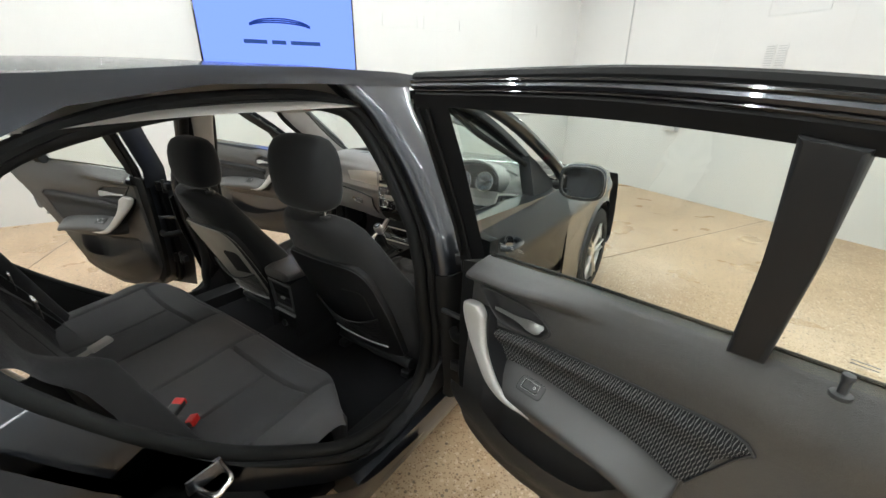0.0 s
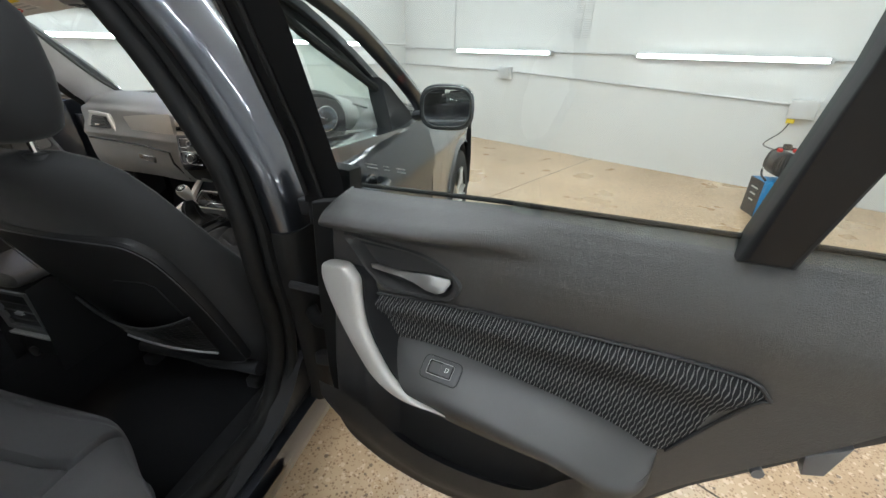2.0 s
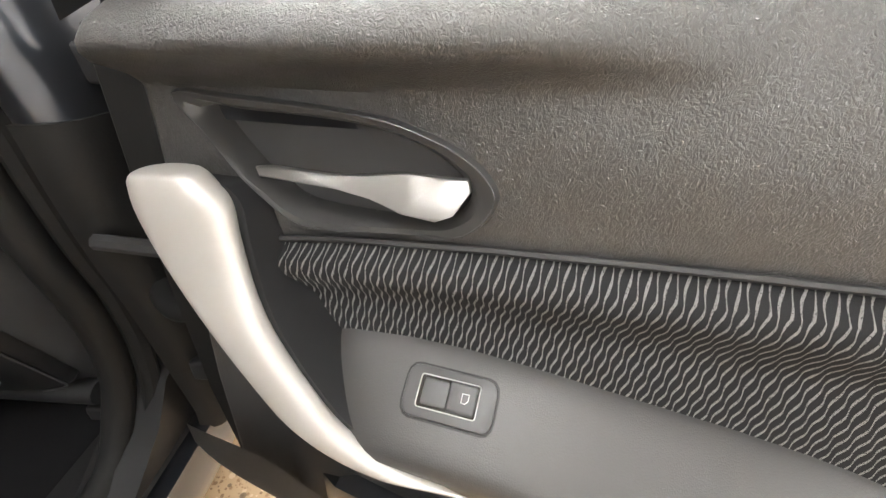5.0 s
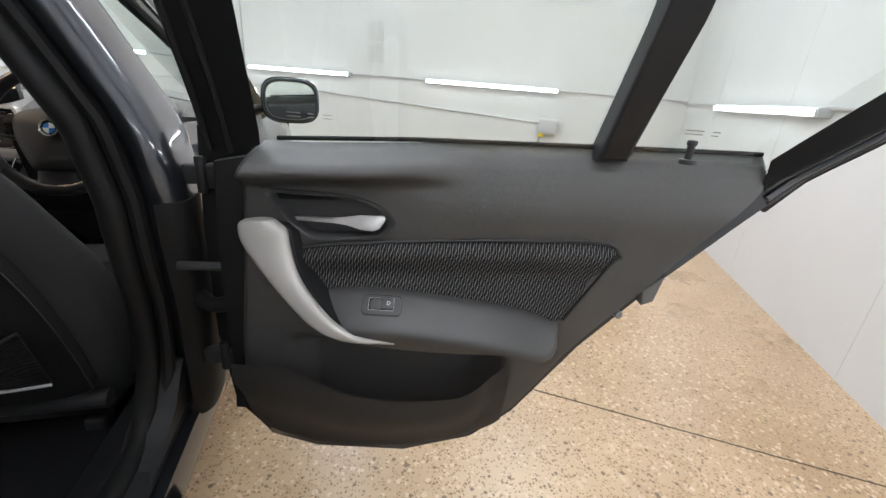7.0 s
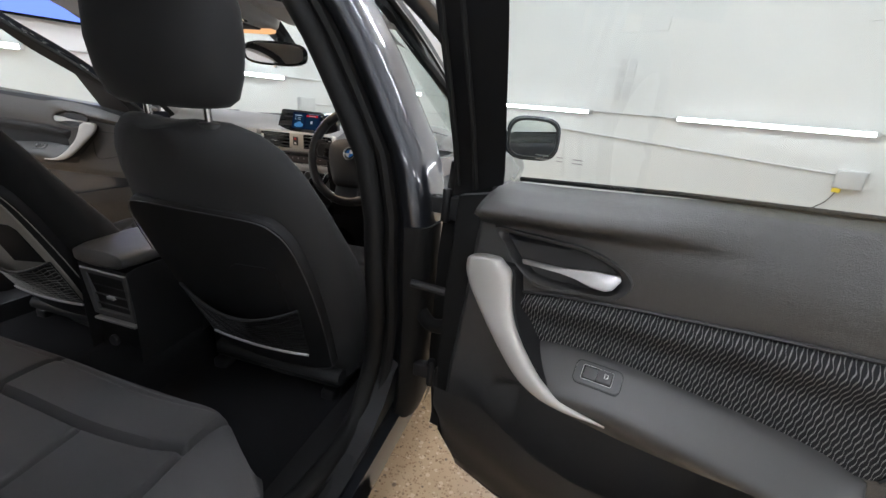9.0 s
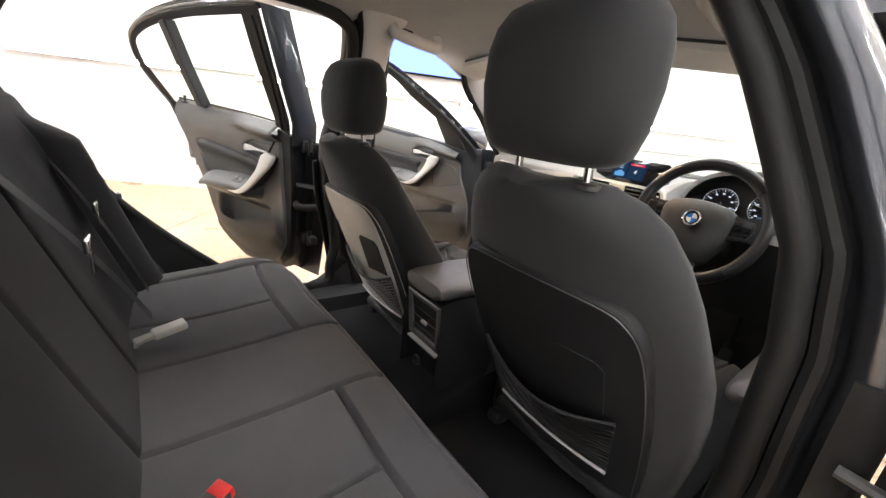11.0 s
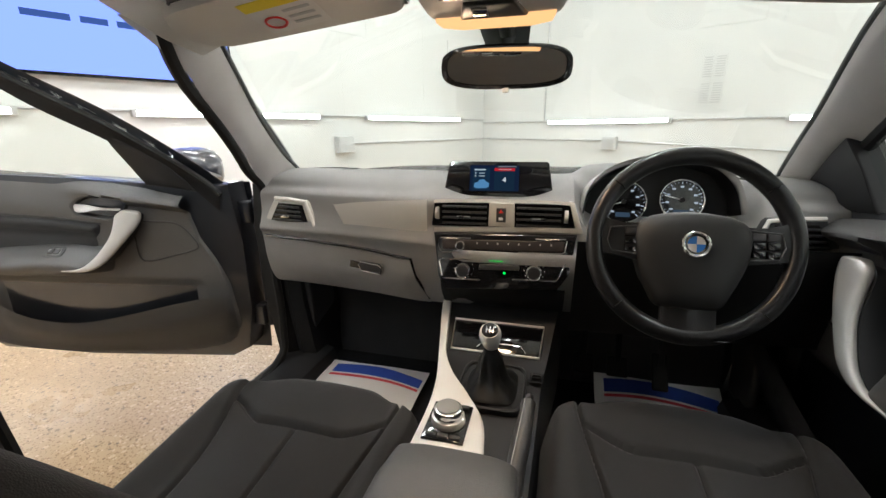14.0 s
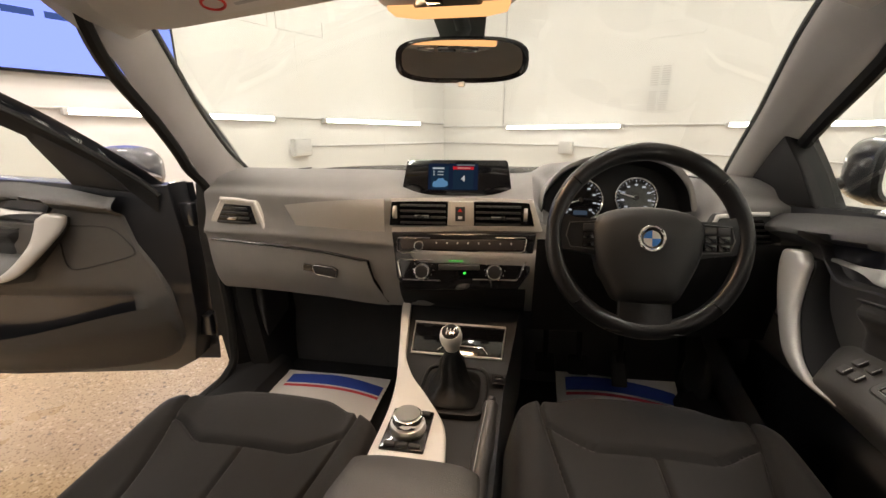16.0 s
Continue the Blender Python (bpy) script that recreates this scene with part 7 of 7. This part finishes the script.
# left and right outer vents
for sg in (-1, 1):
    ox = [(-0.765, 0.768), (-0.735, 0.80), (-0.700, 0.866), (-0.690, 0.872), (-0.585, 0.866), (-0.578, 0.858), (-0.552, 0.780), (-0.566, 0.776), (-0.60, 0.782)]
    ix = [(-0.722, 0.795), (-0.684, 0.856), (-0.60, 0.852), (-0.585, 0.797)]
    pts = [(sg * -a, b) for a, b in ox] if sg > 0 else ox
    pin = [(sg * -a, b) for a, b in ix] if sg > 0 else ix
    # driver's surround is the same part, coloured black for the shade there
    part("vent_surround", prism(pts, fx, -0.01, 0.010, 0.004), SHELL if sg < 0 else BLACK, dash, "grey outer vent surround, blacked on the shaded driver's side")
    edge = [(-0.560, 0.780), (-0.572, 0.820), (-0.586, 0.862), (-0.640, 0.868), (-0.694, 0.870)]
    part("vent_edge", tube([fx(-sg * a if sg > 0 else a, 0.011, b) for a, b in edge], 0.0055, 8), SILVER, dash, "satin silver vent edge")
    part("vent_hole", prism(pin, fx, 0.0, 0.0115), PIANO, dash)
    for k in range(4):
        z = 0.803 + k * 0.0135
        l, r = -0.716 + (z - 0.795) * 0.6, -0.606 - (z - 0.795) * 0.1
        e = [(l, z), (r, z - 0.002), (r, z + 0.003), (l, z + 0.005)]
        part("vent_slat", prism([(-a if sg > 0 else a, b) for a, b in e], fx, 0.008, 0.018, 0.0015), BLACK, dash)
    part("vent_tab", prism([((-a if sg > 0 else a), b) for a, b in ((-0.678, 0.812), (-0.648, 0.812), (-0.640, 0.820), (-0.668, 0.820))], fx, 0.01, 0.022, 0.002), CHROME, dash)
# demister slots at the screen's corners
for sg in (-1, 1):
    for k in range(9):
        part("demister_slot", rbox((0.008, 0.022, 0.004), (sg * (0.52 + 0.011 * k), 0.93 - 0.006 * k, 0.9425 - 0.001 * k), 0.001), PIANO, dash)
# glovebox
gfx = lambda x, n, z: Vector((x, dash_face(x) - 0.004 + 0.075 * smooth(0.70 - z, 0.0, 0.16) ** 1.5 - n, z))
gc1 = [(p.x, p.y) for p in curve([(a, b, 0) for a, b in ((-0.742, 0.748), (-0.62, 0.744), (-0.40, 0.735), (-0.248, 0.722))], 8)]
gc2 = [(p.x, p.y) for p in curve([(a, b, 0) for a, b in ((-0.690, 0.600), (-0.55, 0.590), (-0.38, 0.588), (-0.205, 0.586))], 8)]
part("glovebox_door", strip(gc1, gc2, lambda a, b: gfx(a, 0.018, b), 10, 0.014), DASH_TRIM, dash, "charcoal glovebox lid, colour lifted for the dim cabin")
part("glovebox_gap", tube([gfx(a, 0.010, b + 0.004) for a, b in gc1] + [gfx(-0.236, 0.012, 0.68), gfx(-0.207, 0.012, 0.60)], 0.004, 6), PIANO, dash)
part("glovebox_latch", prism([(-0.402, 0.676), (-0.340, 0.672), (-0.335, 0.696), (-0.345, 0.702), (-0.405, 0.704), (-0.412, 0.697)], gfx, 0.015, 0.026, 0.003), BLACK, dash, "black glovebox latch")
part("latch_rim", tube([gfx(a, 0.0265, b) for a, b in ((-0.402, 0.677), (-0.342, 0.673), (-0.337, 0.695), (-0.346, 0.701), (-0.404, 0.703), (-0.411, 0.696))], 0.0014, 6, True), CHROME, dash, "bright latch rim")
part("latch_recess", prism([(-0.445, 0.682), (-0.41, 0.68), (-0.412, 0.70), (-0.44, 0.703)], gfx, 0.012, 0.0195), PIANO, dash)

# ---- instruments ----
def dial(cx, cz, r, needle, nm):
    c = Vector((cx, 0.845, cz))
    tl = Matrix.Translation(c) @ Matrix.Rotation(radians(-18), 4, "X")
    D = lambda x, n, z: tl @ Vector((x, -n, z))
    d = part(nm, prism([(r * math.cos(2 * math.pi * i / 40), r * math.sin(2 * math.pi * i / 40)) for i in range(40)], D, -0.01, 0.0), PIANO, dash, "black round dial with white marks")
    part("dial_rim", tube([D(r * math.cos(2 * math.pi * i / 40), 0.003, r * math.sin(2 * math.pi * i / 40)) for i in range(40)], 0.0022, 6, True), CHROME, d, "bright dial rim")
    white = emitter("dial_white", (0.75, 0.85, 1.0), 0.3)
    for i in range(25):
        a = radians(225 - 270 * i / 24)
        l = 0.14 if i % 3 == 0 else 0.07
        p, q, w = (r * (0.93 - l)), r * 0.93, 0.0007 if i % 3 else 0.0013
        u, v = Vector((math.cos(a), math.sin(a))), Vector((-math.sin(a), math.cos(a))) * w
        part("dial_mark", prism([(u.x * p - v.x, u.y * p - v.y), (u.x * q - v.x, u.y * q - v.y), (u.x * q + v.x, u.y * q + v.y), (u.x * p + v.x, u.y * p + v.y)], D, 0.0, 0.0008), white, d)
        if i % 3 == 0:
            e = u * r * 0.66
            part("dial_figure", prism([(e.x - 0.004, e.y - 0.0024), (e.x + 0.004, e.y - 0.0024), (e.x + 0.004, e.y + 0.0024), (e.x - 0.004, e.y + 0.0024)], D, 0.0, 0.0008), white, d)
    a = radians(needle)
    u, v = Vector((math.cos(a), math.sin(a))) * r * 0.8, Vector((-math.sin(a), math.cos(a))) * 0.0012
    part("needle", prism([(-v.x, -v.y), (u.x - v.x * 0.4, u.y - v.y * 0.4), (u.x + v.x * 0.4, u.y + v.y * 0.4), (v.x, v.y)], D, 0.001, 0.003), WHITE_MARK, d, "white needle")
    part("needle_hub", cyl(0.006, 0.006, D(0, 0.003, 0), "Y", 16), BLACK, d)
    part("dial_window", prism([(-0.018, -r * 0.72), (0.018, -r * 0.72), (0.018, -r * 0.5), (-0.018, -r * 0.5)], D, 0.0, 0.0008), emitter("dial_glow", (0.1, 0.16, 0.25), 0.2), d)


part("instrument_well", prism([(0.205, 0.79), (0.545, 0.79), (0.555, 0.88), (0.52, 0.95), (0.46, 0.972), (0.30, 0.965), (0.225, 0.93), (0.2, 0.88)], lambda a, n, b: Vector((a, 0.80 - n + (b - 0.8) * 0.18, b)), -0.06, -0.052), CONSOLE_BLACK, dash, "black instrument well")
hood = curve([(0.19, 0.86, 0), (0.205, 0.915, 0), (0.25, 0.962, 0), (0.33, 0.990, 0), (0.42, 0.995, 0), (0.50, 0.975, 0), (0.545, 0.93, 0), (0.56, 0.87, 0)], 5)
part("instrument_hood", loft([[Vector((p.x, 0.775 + (p.y - 0.86) * 0.35, p.y - 0.005)), Vector((p.x, 0.77 + (p.y - 0.86) * 0.35, p.y + 0.006)), Vector((p.x + (p.x - 0.375) * 0.05, 0.95, p.y - 0.025)), Vector((p.x * 0.98 + 0.0075, 0.95, p.y - 0.05))] for p in hood]), DASH_TRIM, dash, "charcoal instrument hood, colour lifted for the dim cabin")


def hood_inside(s, t):
    p = hood[min(len(hood) - 1, int(round(s * (len(hood) - 1))))]
    return Vector((p.x + (0.375 - p.x) * 0.03, (0.785 + (p.y - 0.86) * 0.35) * (1 - t) + 0.90 * t, p.y - 0.008 - 0.027 * t))


part("hood_lining", sheet(hood_inside, len(hood) - 1, 3, 0.002), CONSOLE_BLACK, dash, "black hood lining")
dial(0.298, 0.875, 0.056, 198, "speed_dial")
dial(0.437, 0.885, 0.052, 165, "rev_dial")

# ---- steering wheel ----
SW = Matrix.Translation((0.368, 0.505, 0.853)) @ Matrix.Rotation(radians(-20), 4, "X")
W = lambda x, n, z: SW @ Vector((x, -n, z))
LEATHER = noisy("black_smooth_leather", (0.014, 0.014, 0.015), 0.3, 350, 0.25, 0.85, 1.15)
wheel = part("steering_wheel", tube([W(0.170 * math.cos(2 * math.pi * i / 72), 0, 0.170 * math.sin(2 * math.pi * i / 72)) for i in range(72)], 0.0150, 16, True, 1.15), LEATHER, car, "black leather three-spoke steering wheel")
hub = curve([(-0.098, 0.040, 0), (-0.07, 0.064, 0), (0.0, 0.074, 0), (0.07, 0.064, 0), (0.098, 0.040, 0), (0.098, 0.005, 0), (0.088, -0.035, 0), (0.066, -0.082, 0), (0.052, -0.104, 0), (0.03, -0.110, 0), (-0.03, -0.110, 0), (-0.052, -0.104, 0), (-0.066, -0.082, 0), (-0.088, -0.035, 0), (-0.098, 0.005, 0)], 3, True)
WP = lambda x, n, z: W(x, n, z - 0.012)
rows = [[WP(p.x * k, n, -0.01 + (p.y + 0.01) * k) for p in hub] for k, n in ((1.0, -0.03), (1.0, 0.0), (0.97, 0.012), (0.90, 0.02), (0.7, 0.027), (0.4, 0.030), (0.05, 0.031))]
pad = part("airbag_pad", loft(rows), grained("black_pad_skin", (0.022, 0.022, 0.022), 0.5, 800, 0.2), wheel, "black moulded airbag cover")
part("emblem_ring", tube([WP(0.0215 * math.cos(2 * math.pi * i / 36), 0.035, 0.010 + 0.0215 * math.sin(2 * math.pi * i / 36)) for i in range(36)], 0.003, 8, True), CHROME, pad, "bright round emblem rim")
part("emblem_field", prism([(0.0205 * math.cos(2 * math.pi * i / 36), 0.010 + 0.0205 * math.sin(2 * math.pi * i / 36)) for i in range(36)], WP, 0.028, 0.0345), PIANO, pad)
for q in range(4):
    seg = [(0, 0.010)] + [(0.0145 * math.cos(radians(90 * q + 90 * i / 8)), 0.010 + 0.0145 * math.sin(radians(90 * q + 90 * i / 8))) for i in range(9)]
    part("emblem_quarter", prism(seg, WP, 0.033, 0.0354), material("emblem_blue", (0.03, 0.2, 0.65), 0.3) if q % 2 else WHITE_MARK, pad)
for sg in (-1, 1):
    sp = [[W(sg * x, n - 0.004, z + dz) for n, dz in ((0.012, h), (0.014, 0.0), (0.010, -h), (-0.012, -h), (-0.014, 0), (-0.012, h))] for x, z, h in ((0.08, 0.0, 0.036), (0.12, 0.004, 0.032), (0.15, 0.010, 0.034), (0.172, 0.012, 0.04))]
    spk = part("spoke", loft([[v for v in r] for r in sp]), LEATHER, wheel, "black wheel spoke")
    for k in range(3):
        for j in range(2 if sg > 0 else 1):
            part("spoke_key", prism([(sg * (0.096 + j * 0.023), 0.012 - k * 0.0155), (sg * (0.116 + j * 0.023), 0.012 - k * 0.0155), (sg * (0.116 + j * 0.023), 0.025 - k * 0.0155), (sg * (0.096 + j * 0.023), 0.025 - k * 0.0155)], W, 0.006, 0.014, 0.0015), PIANO if k else BLACK, spk)
    part("key_rim", tube([W(sg * x, 0.0125, z) for x, z in ((0.093, 0.030), (0.142, 0.026), (0.147, 0.0), (0.138, -0.02), (0.093, -0.024))], 0.0012, 6), SWITCH_GREY, spk)
low = [[W(x * w, n, z) for x, n in ((-1, -0.01), (-1, 0.006), (-0.8, 0.012), (0.8, 0.012), (1, 0.006), (1, -0.01))] for z, w in ((-0.09, 0.052), (-0.12, 0.046), (-0.145, 0.046), (-0.165, 0.058), (-0.174, 0.07))]
part("spoke", loft(low), LEATHER, wheel, "black lower spoke")
part("spoke_band", tube([W(x, 0.014, -0.104 - 0.004 * math.cos(x * 30)) for x in (-0.05, -0.025, 0, 0.025, 0.05)], 0.0025, 6), BRUSHED, wheel)
for a in (40, 140, 225, 315):
    c = [W((0.170 + 0.0146 * math.cos(t)) * math.cos(radians(a)), 0.0168 * math.sin(t), (0.170 + 0.0146 * math.cos(t)) * math.sin(radians(a))) for t in [2 * math.pi * i / 16 for i in range(16)]]
    part("rim_seam", tube(c, 0.0012, 5, True), PIANO, wheel)
part("steering_column", tube([W(0, -0.02, -0.01), W(0, -0.25, -0.03)], [0.055, 0.07], 18), BLACK, car, "black steering column shroud")
for sg in (-1, 1):
    part("column_stalk", tube([W(sg * 0.05, -0.06, 0.0), W(sg * 0.13, -0.055, 0.01), W(sg * 0.155, -0.05, 0.012)], [0.009, 0.008, 0.007], 10), BLACK, car, "black column stalk")
part("start_button", cyl(0.014, 0.01, Vector((0.178, 0.70, 0.735)), "Y", 20, bevel=0.002), BLACK, dash)
part("knee_panel", sheet(lambda s, t: Vector((0.176 + 0.586 * s, dash_face(0.176 + 0.586 * s) - 0.082 + 0.058 * t, 0.815 - 0.252 * t)), 12, 6, 0.012), CONSOLE_BLACK, dash, "black knee panel under the column")
for k, x in enumerate((0.24, 0.34, 0.46)):
    part("pedal", merge(rbox((0.06 if k < 2 else 0.045, 0.012, 0.06 if k < 2 else 0.11), (x, 0.88, 0.36), 0.006, rot=Matrix.Rotation(radians(-35), 4, "X")), tube([Vector((x, 0.88, 0.38)), Vector((x, 0.93, 0.6))], 0.009, 8)), RUBBER, car, "black rubber pedal")

# ---- overhead: console, mirror, visors, grab handles ----
OC = lambda x, n, y: Vector((x, y, 1.293 + (0.30 - y) * 0.10 - n))
oc_out = [(-0.088, 0.295), (0.088, 0.295), (0.115, 0.40), (0.105, 0.455), (0.06, 0.47), (-0.06, 0.47), (-0.105, 0.455), (-0.115, 0.40)]
ocr = curve([(a, b, 0) for a, b in oc_out], 4, True)
ov = part("overhead_console", loft([[OC(p.x * k, n, 0.35 + (p.y - 0.35) * k) for p in ocr] for k, n in ((1.05, -0.04), (1.04, -0.012), (1.02, 0.006), (1.0, 0.022), (0.96, 0.031), (0.90, 0.035), (0.5, 0.036), (0.05, 0.036))]), PILLAR_TRIM, car, "pale grey roof console with lit reading lamps")
for k in (-1, 0, 1):
    for j in range(4):
        part("mic_slot", rbox((0.044 - 0.006 * j if k == 0 else 0.040, 0.0055, 0.006), OC(k * 0.052, 0.037, 0.312 + j * 0.0105), 0.001), PIANO, ov)
lens = [(-0.100, 0.425), (0.100, 0.425), (0.095, 0.452), (0.06, 0.468), (-0.06, 0.468), (-0.095, 0.452)]
part("lamp_window", prism(lens, OC, 0.025, 0.044, 0.005, 3), emitter("warm_reading_lamp", (1.0, 0.52, 0.22), 0.75), ov, "warm lit reading lamp lens")
part("lamp_keys", prism([(-0.04, 0.366), (0.04, 0.366), (0.056, 0.426), (-0.056, 0.426)], OC, 0.034, 0.042, 0.006, 3), BLACK, ov, "black roof switch block")
part("lamp_key", prism([(-0.03, 0.376), (-0.004, 0.376), (-0.004, 0.416), (-0.03, 0.416)], OC, 0.041, 0.044, 0.002), PIANO, ov)
MR = Matrix.Translation((0.006, 0.565, 1.182)) @ Matrix.Rotation(radians(7), 4, "Z") @ Matrix.Rotation(radians(-1.5), 4, "X")
rm = [superring(MR @ Vector((0, y, 0)), (MR.to_3x3() @ Vector((1, 0, 0))), (MR.to_3x3() @ Vector((0, 0, 1))), a, b, 3.2, 36) for y, a, b in ((0.035, 0.07, 0.02), (0.028, 0.11, 0.032), (0.0, 0.128, 0.041), (-0.010, 0.129, 0.042), (-0.014, 0.120, 0.037), (-0.0135, 0.115, 0.033))]
mirror = part("rear_view_mirror", loft(rm), PIANO, car, "black framed interior mirror")
part("mirror_glass", loft([superring(MR @ Vector((0, y, 0)), (MR.to_3x3() @ Vector((1, 0, 0))), (MR.to_3x3() @ Vector((0, 0, 1))), 0.116, 0.034, 3.2, 36) for y in (-0.013, -0.0152)]), MIRROR, mirror, "silvered mirror glass")
part("mirror_stem", tube([MR @ Vector((0, 0.03, 0.01)), Vector((0.005, 0.60, 1.245)), Vector((0.0, 0.565, 1.27))], 0.016, 12), BLACK, mirror)
part("mirror_button", rbox((0.014, 0.008, 0.012), MR @ Vector((0, -0.008, -0.043)), 0.003), GREY_BOX, mirror)
part("sensor_cover", loft([superring(Vector((0.0, y, z)), Vector((1, 0, 0)), Vector((0, 0.86, -0.5)), a, 0.03, 3, 20) for y, z, a in ((0.50, 1.30, 0.06), (0.55, 1.275, 0.055), (0.62, 1.235, 0.045))]), BLACK, car, "black sensor cover on the windscreen")
for sg in (-1, 1):
    vs = [(p.x, p.y) for p in curve([(sg * 0.147, 0.335, 0), (sg * 0.143, 0.40, 0), (sg * 0.152, 0.462, 0), (sg * 0.19, 0.470, 0), (sg * 0.35, 0.460, 0), (sg * 0.50, 0.447, 0), (sg * 0.538, 0.425, 0), (sg * 0.550, 0.38, 0), (sg * 0.535, 0.325, 0), (sg * 0.49, 0.308, 0), (sg * 0.32, 0.312, 0), (sg * 0.17, 0.318, 0)], 4, True)]
    lining = lambda x, y: roof_z(x * 0.94, y) - 0.055 - 0.02 * (x / 0.585) ** 6 - 0.062 * smooth(y, 0.02, 0.40)

    def vz(a, n, b):
        k, e = (abs(a) - 0.145) / 0.40, (b - 0.31) / 0.16
        z0 = lining(0.145, 0.28) * (1 - k) + lining(0.545, 0.28) * k
        z1 = lining(0.145, 0.42) * (1 - k) + lining(0.545, 0.42) * k
        return Vector((a, 0.28 + 0.145 * e, z0 * (1 - e) + z1 * e + 0.004 - n))
    visor = part("sun_visor", prism(vs, vz, -0.005, 0.018, 0.008, 3), HEADLINER, car, "pale grey folded sun visor")
    part("visor_gap", tube([vz(sg * 0.14, 0.002, 0.318), vz(sg * 0.14, 0.002, 0.304), vz(sg * 0.50, 0.002, 0.304), vz(sg * 0.55, 0.002, 0.36)], 0.004, 6), BLACK, car, "dark gap behind the sun visor")
    part("visor_clip", cyl(0.007, 0.04, vz(sg * 0.165, 0.005, 0.46), "X", 12), PILLAR_TRIM, visor)
    if sg < 0:
        part("visor_label", prism([(-0.40, 0.36), (-0.28, 0.36), (-0.28, 0.44), (-0.40, 0.44)], vz, 0.016, 0.0186), material("white_label", (0.75, 0.73, 0.7), 0.6), visor, "white warning label")
        part("visor_label_band", prism([(-0.40, 0.335), (-0.28, 0.335), (-0.28, 0.362), (-0.40, 0.362)], vz, 0.016, 0.0188), material("yellow_label", (0.85, 0.68, 0.03), 0.6), visor, "yellow warning band")
        for k in range(3):
            part("label_bar", prism([(-0.34, 0.375 + k * 0.02), (-0.29, 0.375 + k * 0.02), (-0.29, 0.382 + k * 0.02), (-0.34, 0.382 + k * 0.02)], vz, 0.017, 0.0192), GREY_BOX, visor)
        part("label_sign", tube([vz(-0.37 + 0.018 * math.cos(a), 0.0188, 0.405 + 0.018 * math.sin(a)) for a in [2 * math.pi * i / 20 for i in range(20)]], 0.0025, 5, True), RED, visor)
    gh = curve([(sg * 0.500, 0.128, 1.320), (sg * 0.480, 0.125, 1.290), (sg * 0.466, 0.105, 1.276), (sg * 0.470, 0.03, 1.283), (sg * 0.480, -0.03, 1.294), (sg * 0.492, -0.05, 1.304), (sg * 0.505, -0.055, 1.338)], 6)
    part("grab_handle", tube(gh, 0.015, 12, squash=1.3), PILLAR_TRIM, car, "pale grey folding grab handle")
part("screen_header", tube([Vector((x, 0.425 - 0.05 * (x / 0.57) ** 2 + 0.02, 1.315 - 0.045 * (x / 0.57) ** 2)) for x in [-0.57 + 0.06 * i for i in range(20)]], 0.03, 10, squash=0.6), HEADLINER, car, "headliner edge over the windscreen")

# ---- paper floor mats ----
def paper_mat(x0, x1, y0, y1):
    z = lambda x, y: 0.240 + 0.0015 * math.sin(17 * x + 9 * y) + 0.0012 * math.sin(31 * y - 12 * x) + 0.06 * smooth(y, 0.84, 1.0) ** 1.4
    b = Vector(((x0 + x1) / 2, (y0 + y1) / 2, 0.228))
    t = thing("paper_mat", b, "white paper floor mat with blue and red stripes on the carpet", "floor mat", "paper mats in the footwells")
    part("paper", sheet(lambda s, r: Vector((x0 + (x1 - x0) * s, y0 + (y1 - y0) * r, z(x0 + (x1 - x0) * s, y0 + (y1 - y0) * r))), 24, 32), noisy("white_paper", (0.72, 0.7, 0.68), 0.8, 60, 0.2, 0.95, 1.03), t)
    for c, a, w in (("blue", 0.88, 0.085), ("red", 0.845, 0.022)):
        m = material("mat_" + c, (0.02, 0.06, 0.35) if c == "blue" else (0.6, 0.06, 0.08), 0.7)
        st = lambda s, r: Vector((x0 + 0.03 + (x1 - x0 - 0.04) * s, y0 + (y1 - y0) * (a + w * r - 0.05 * s * s + 0.03 * math.sin(3 * s)), z(x0 + 0.03 + (x1 - x0 - 0.04) * s, y0 + (y1 - y0) * (a + w * r - 0.05 * s * s + 0.03 * math.sin(3 * s))) + 0.0015))
        part("stripe", sheet(st, 24, 4), m, t, c + " printed stripe")


paper_mat(-0.635, -0.262, 0.30, 0.878)
paper_mat(0.285, 0.655, 0.50, 0.955)
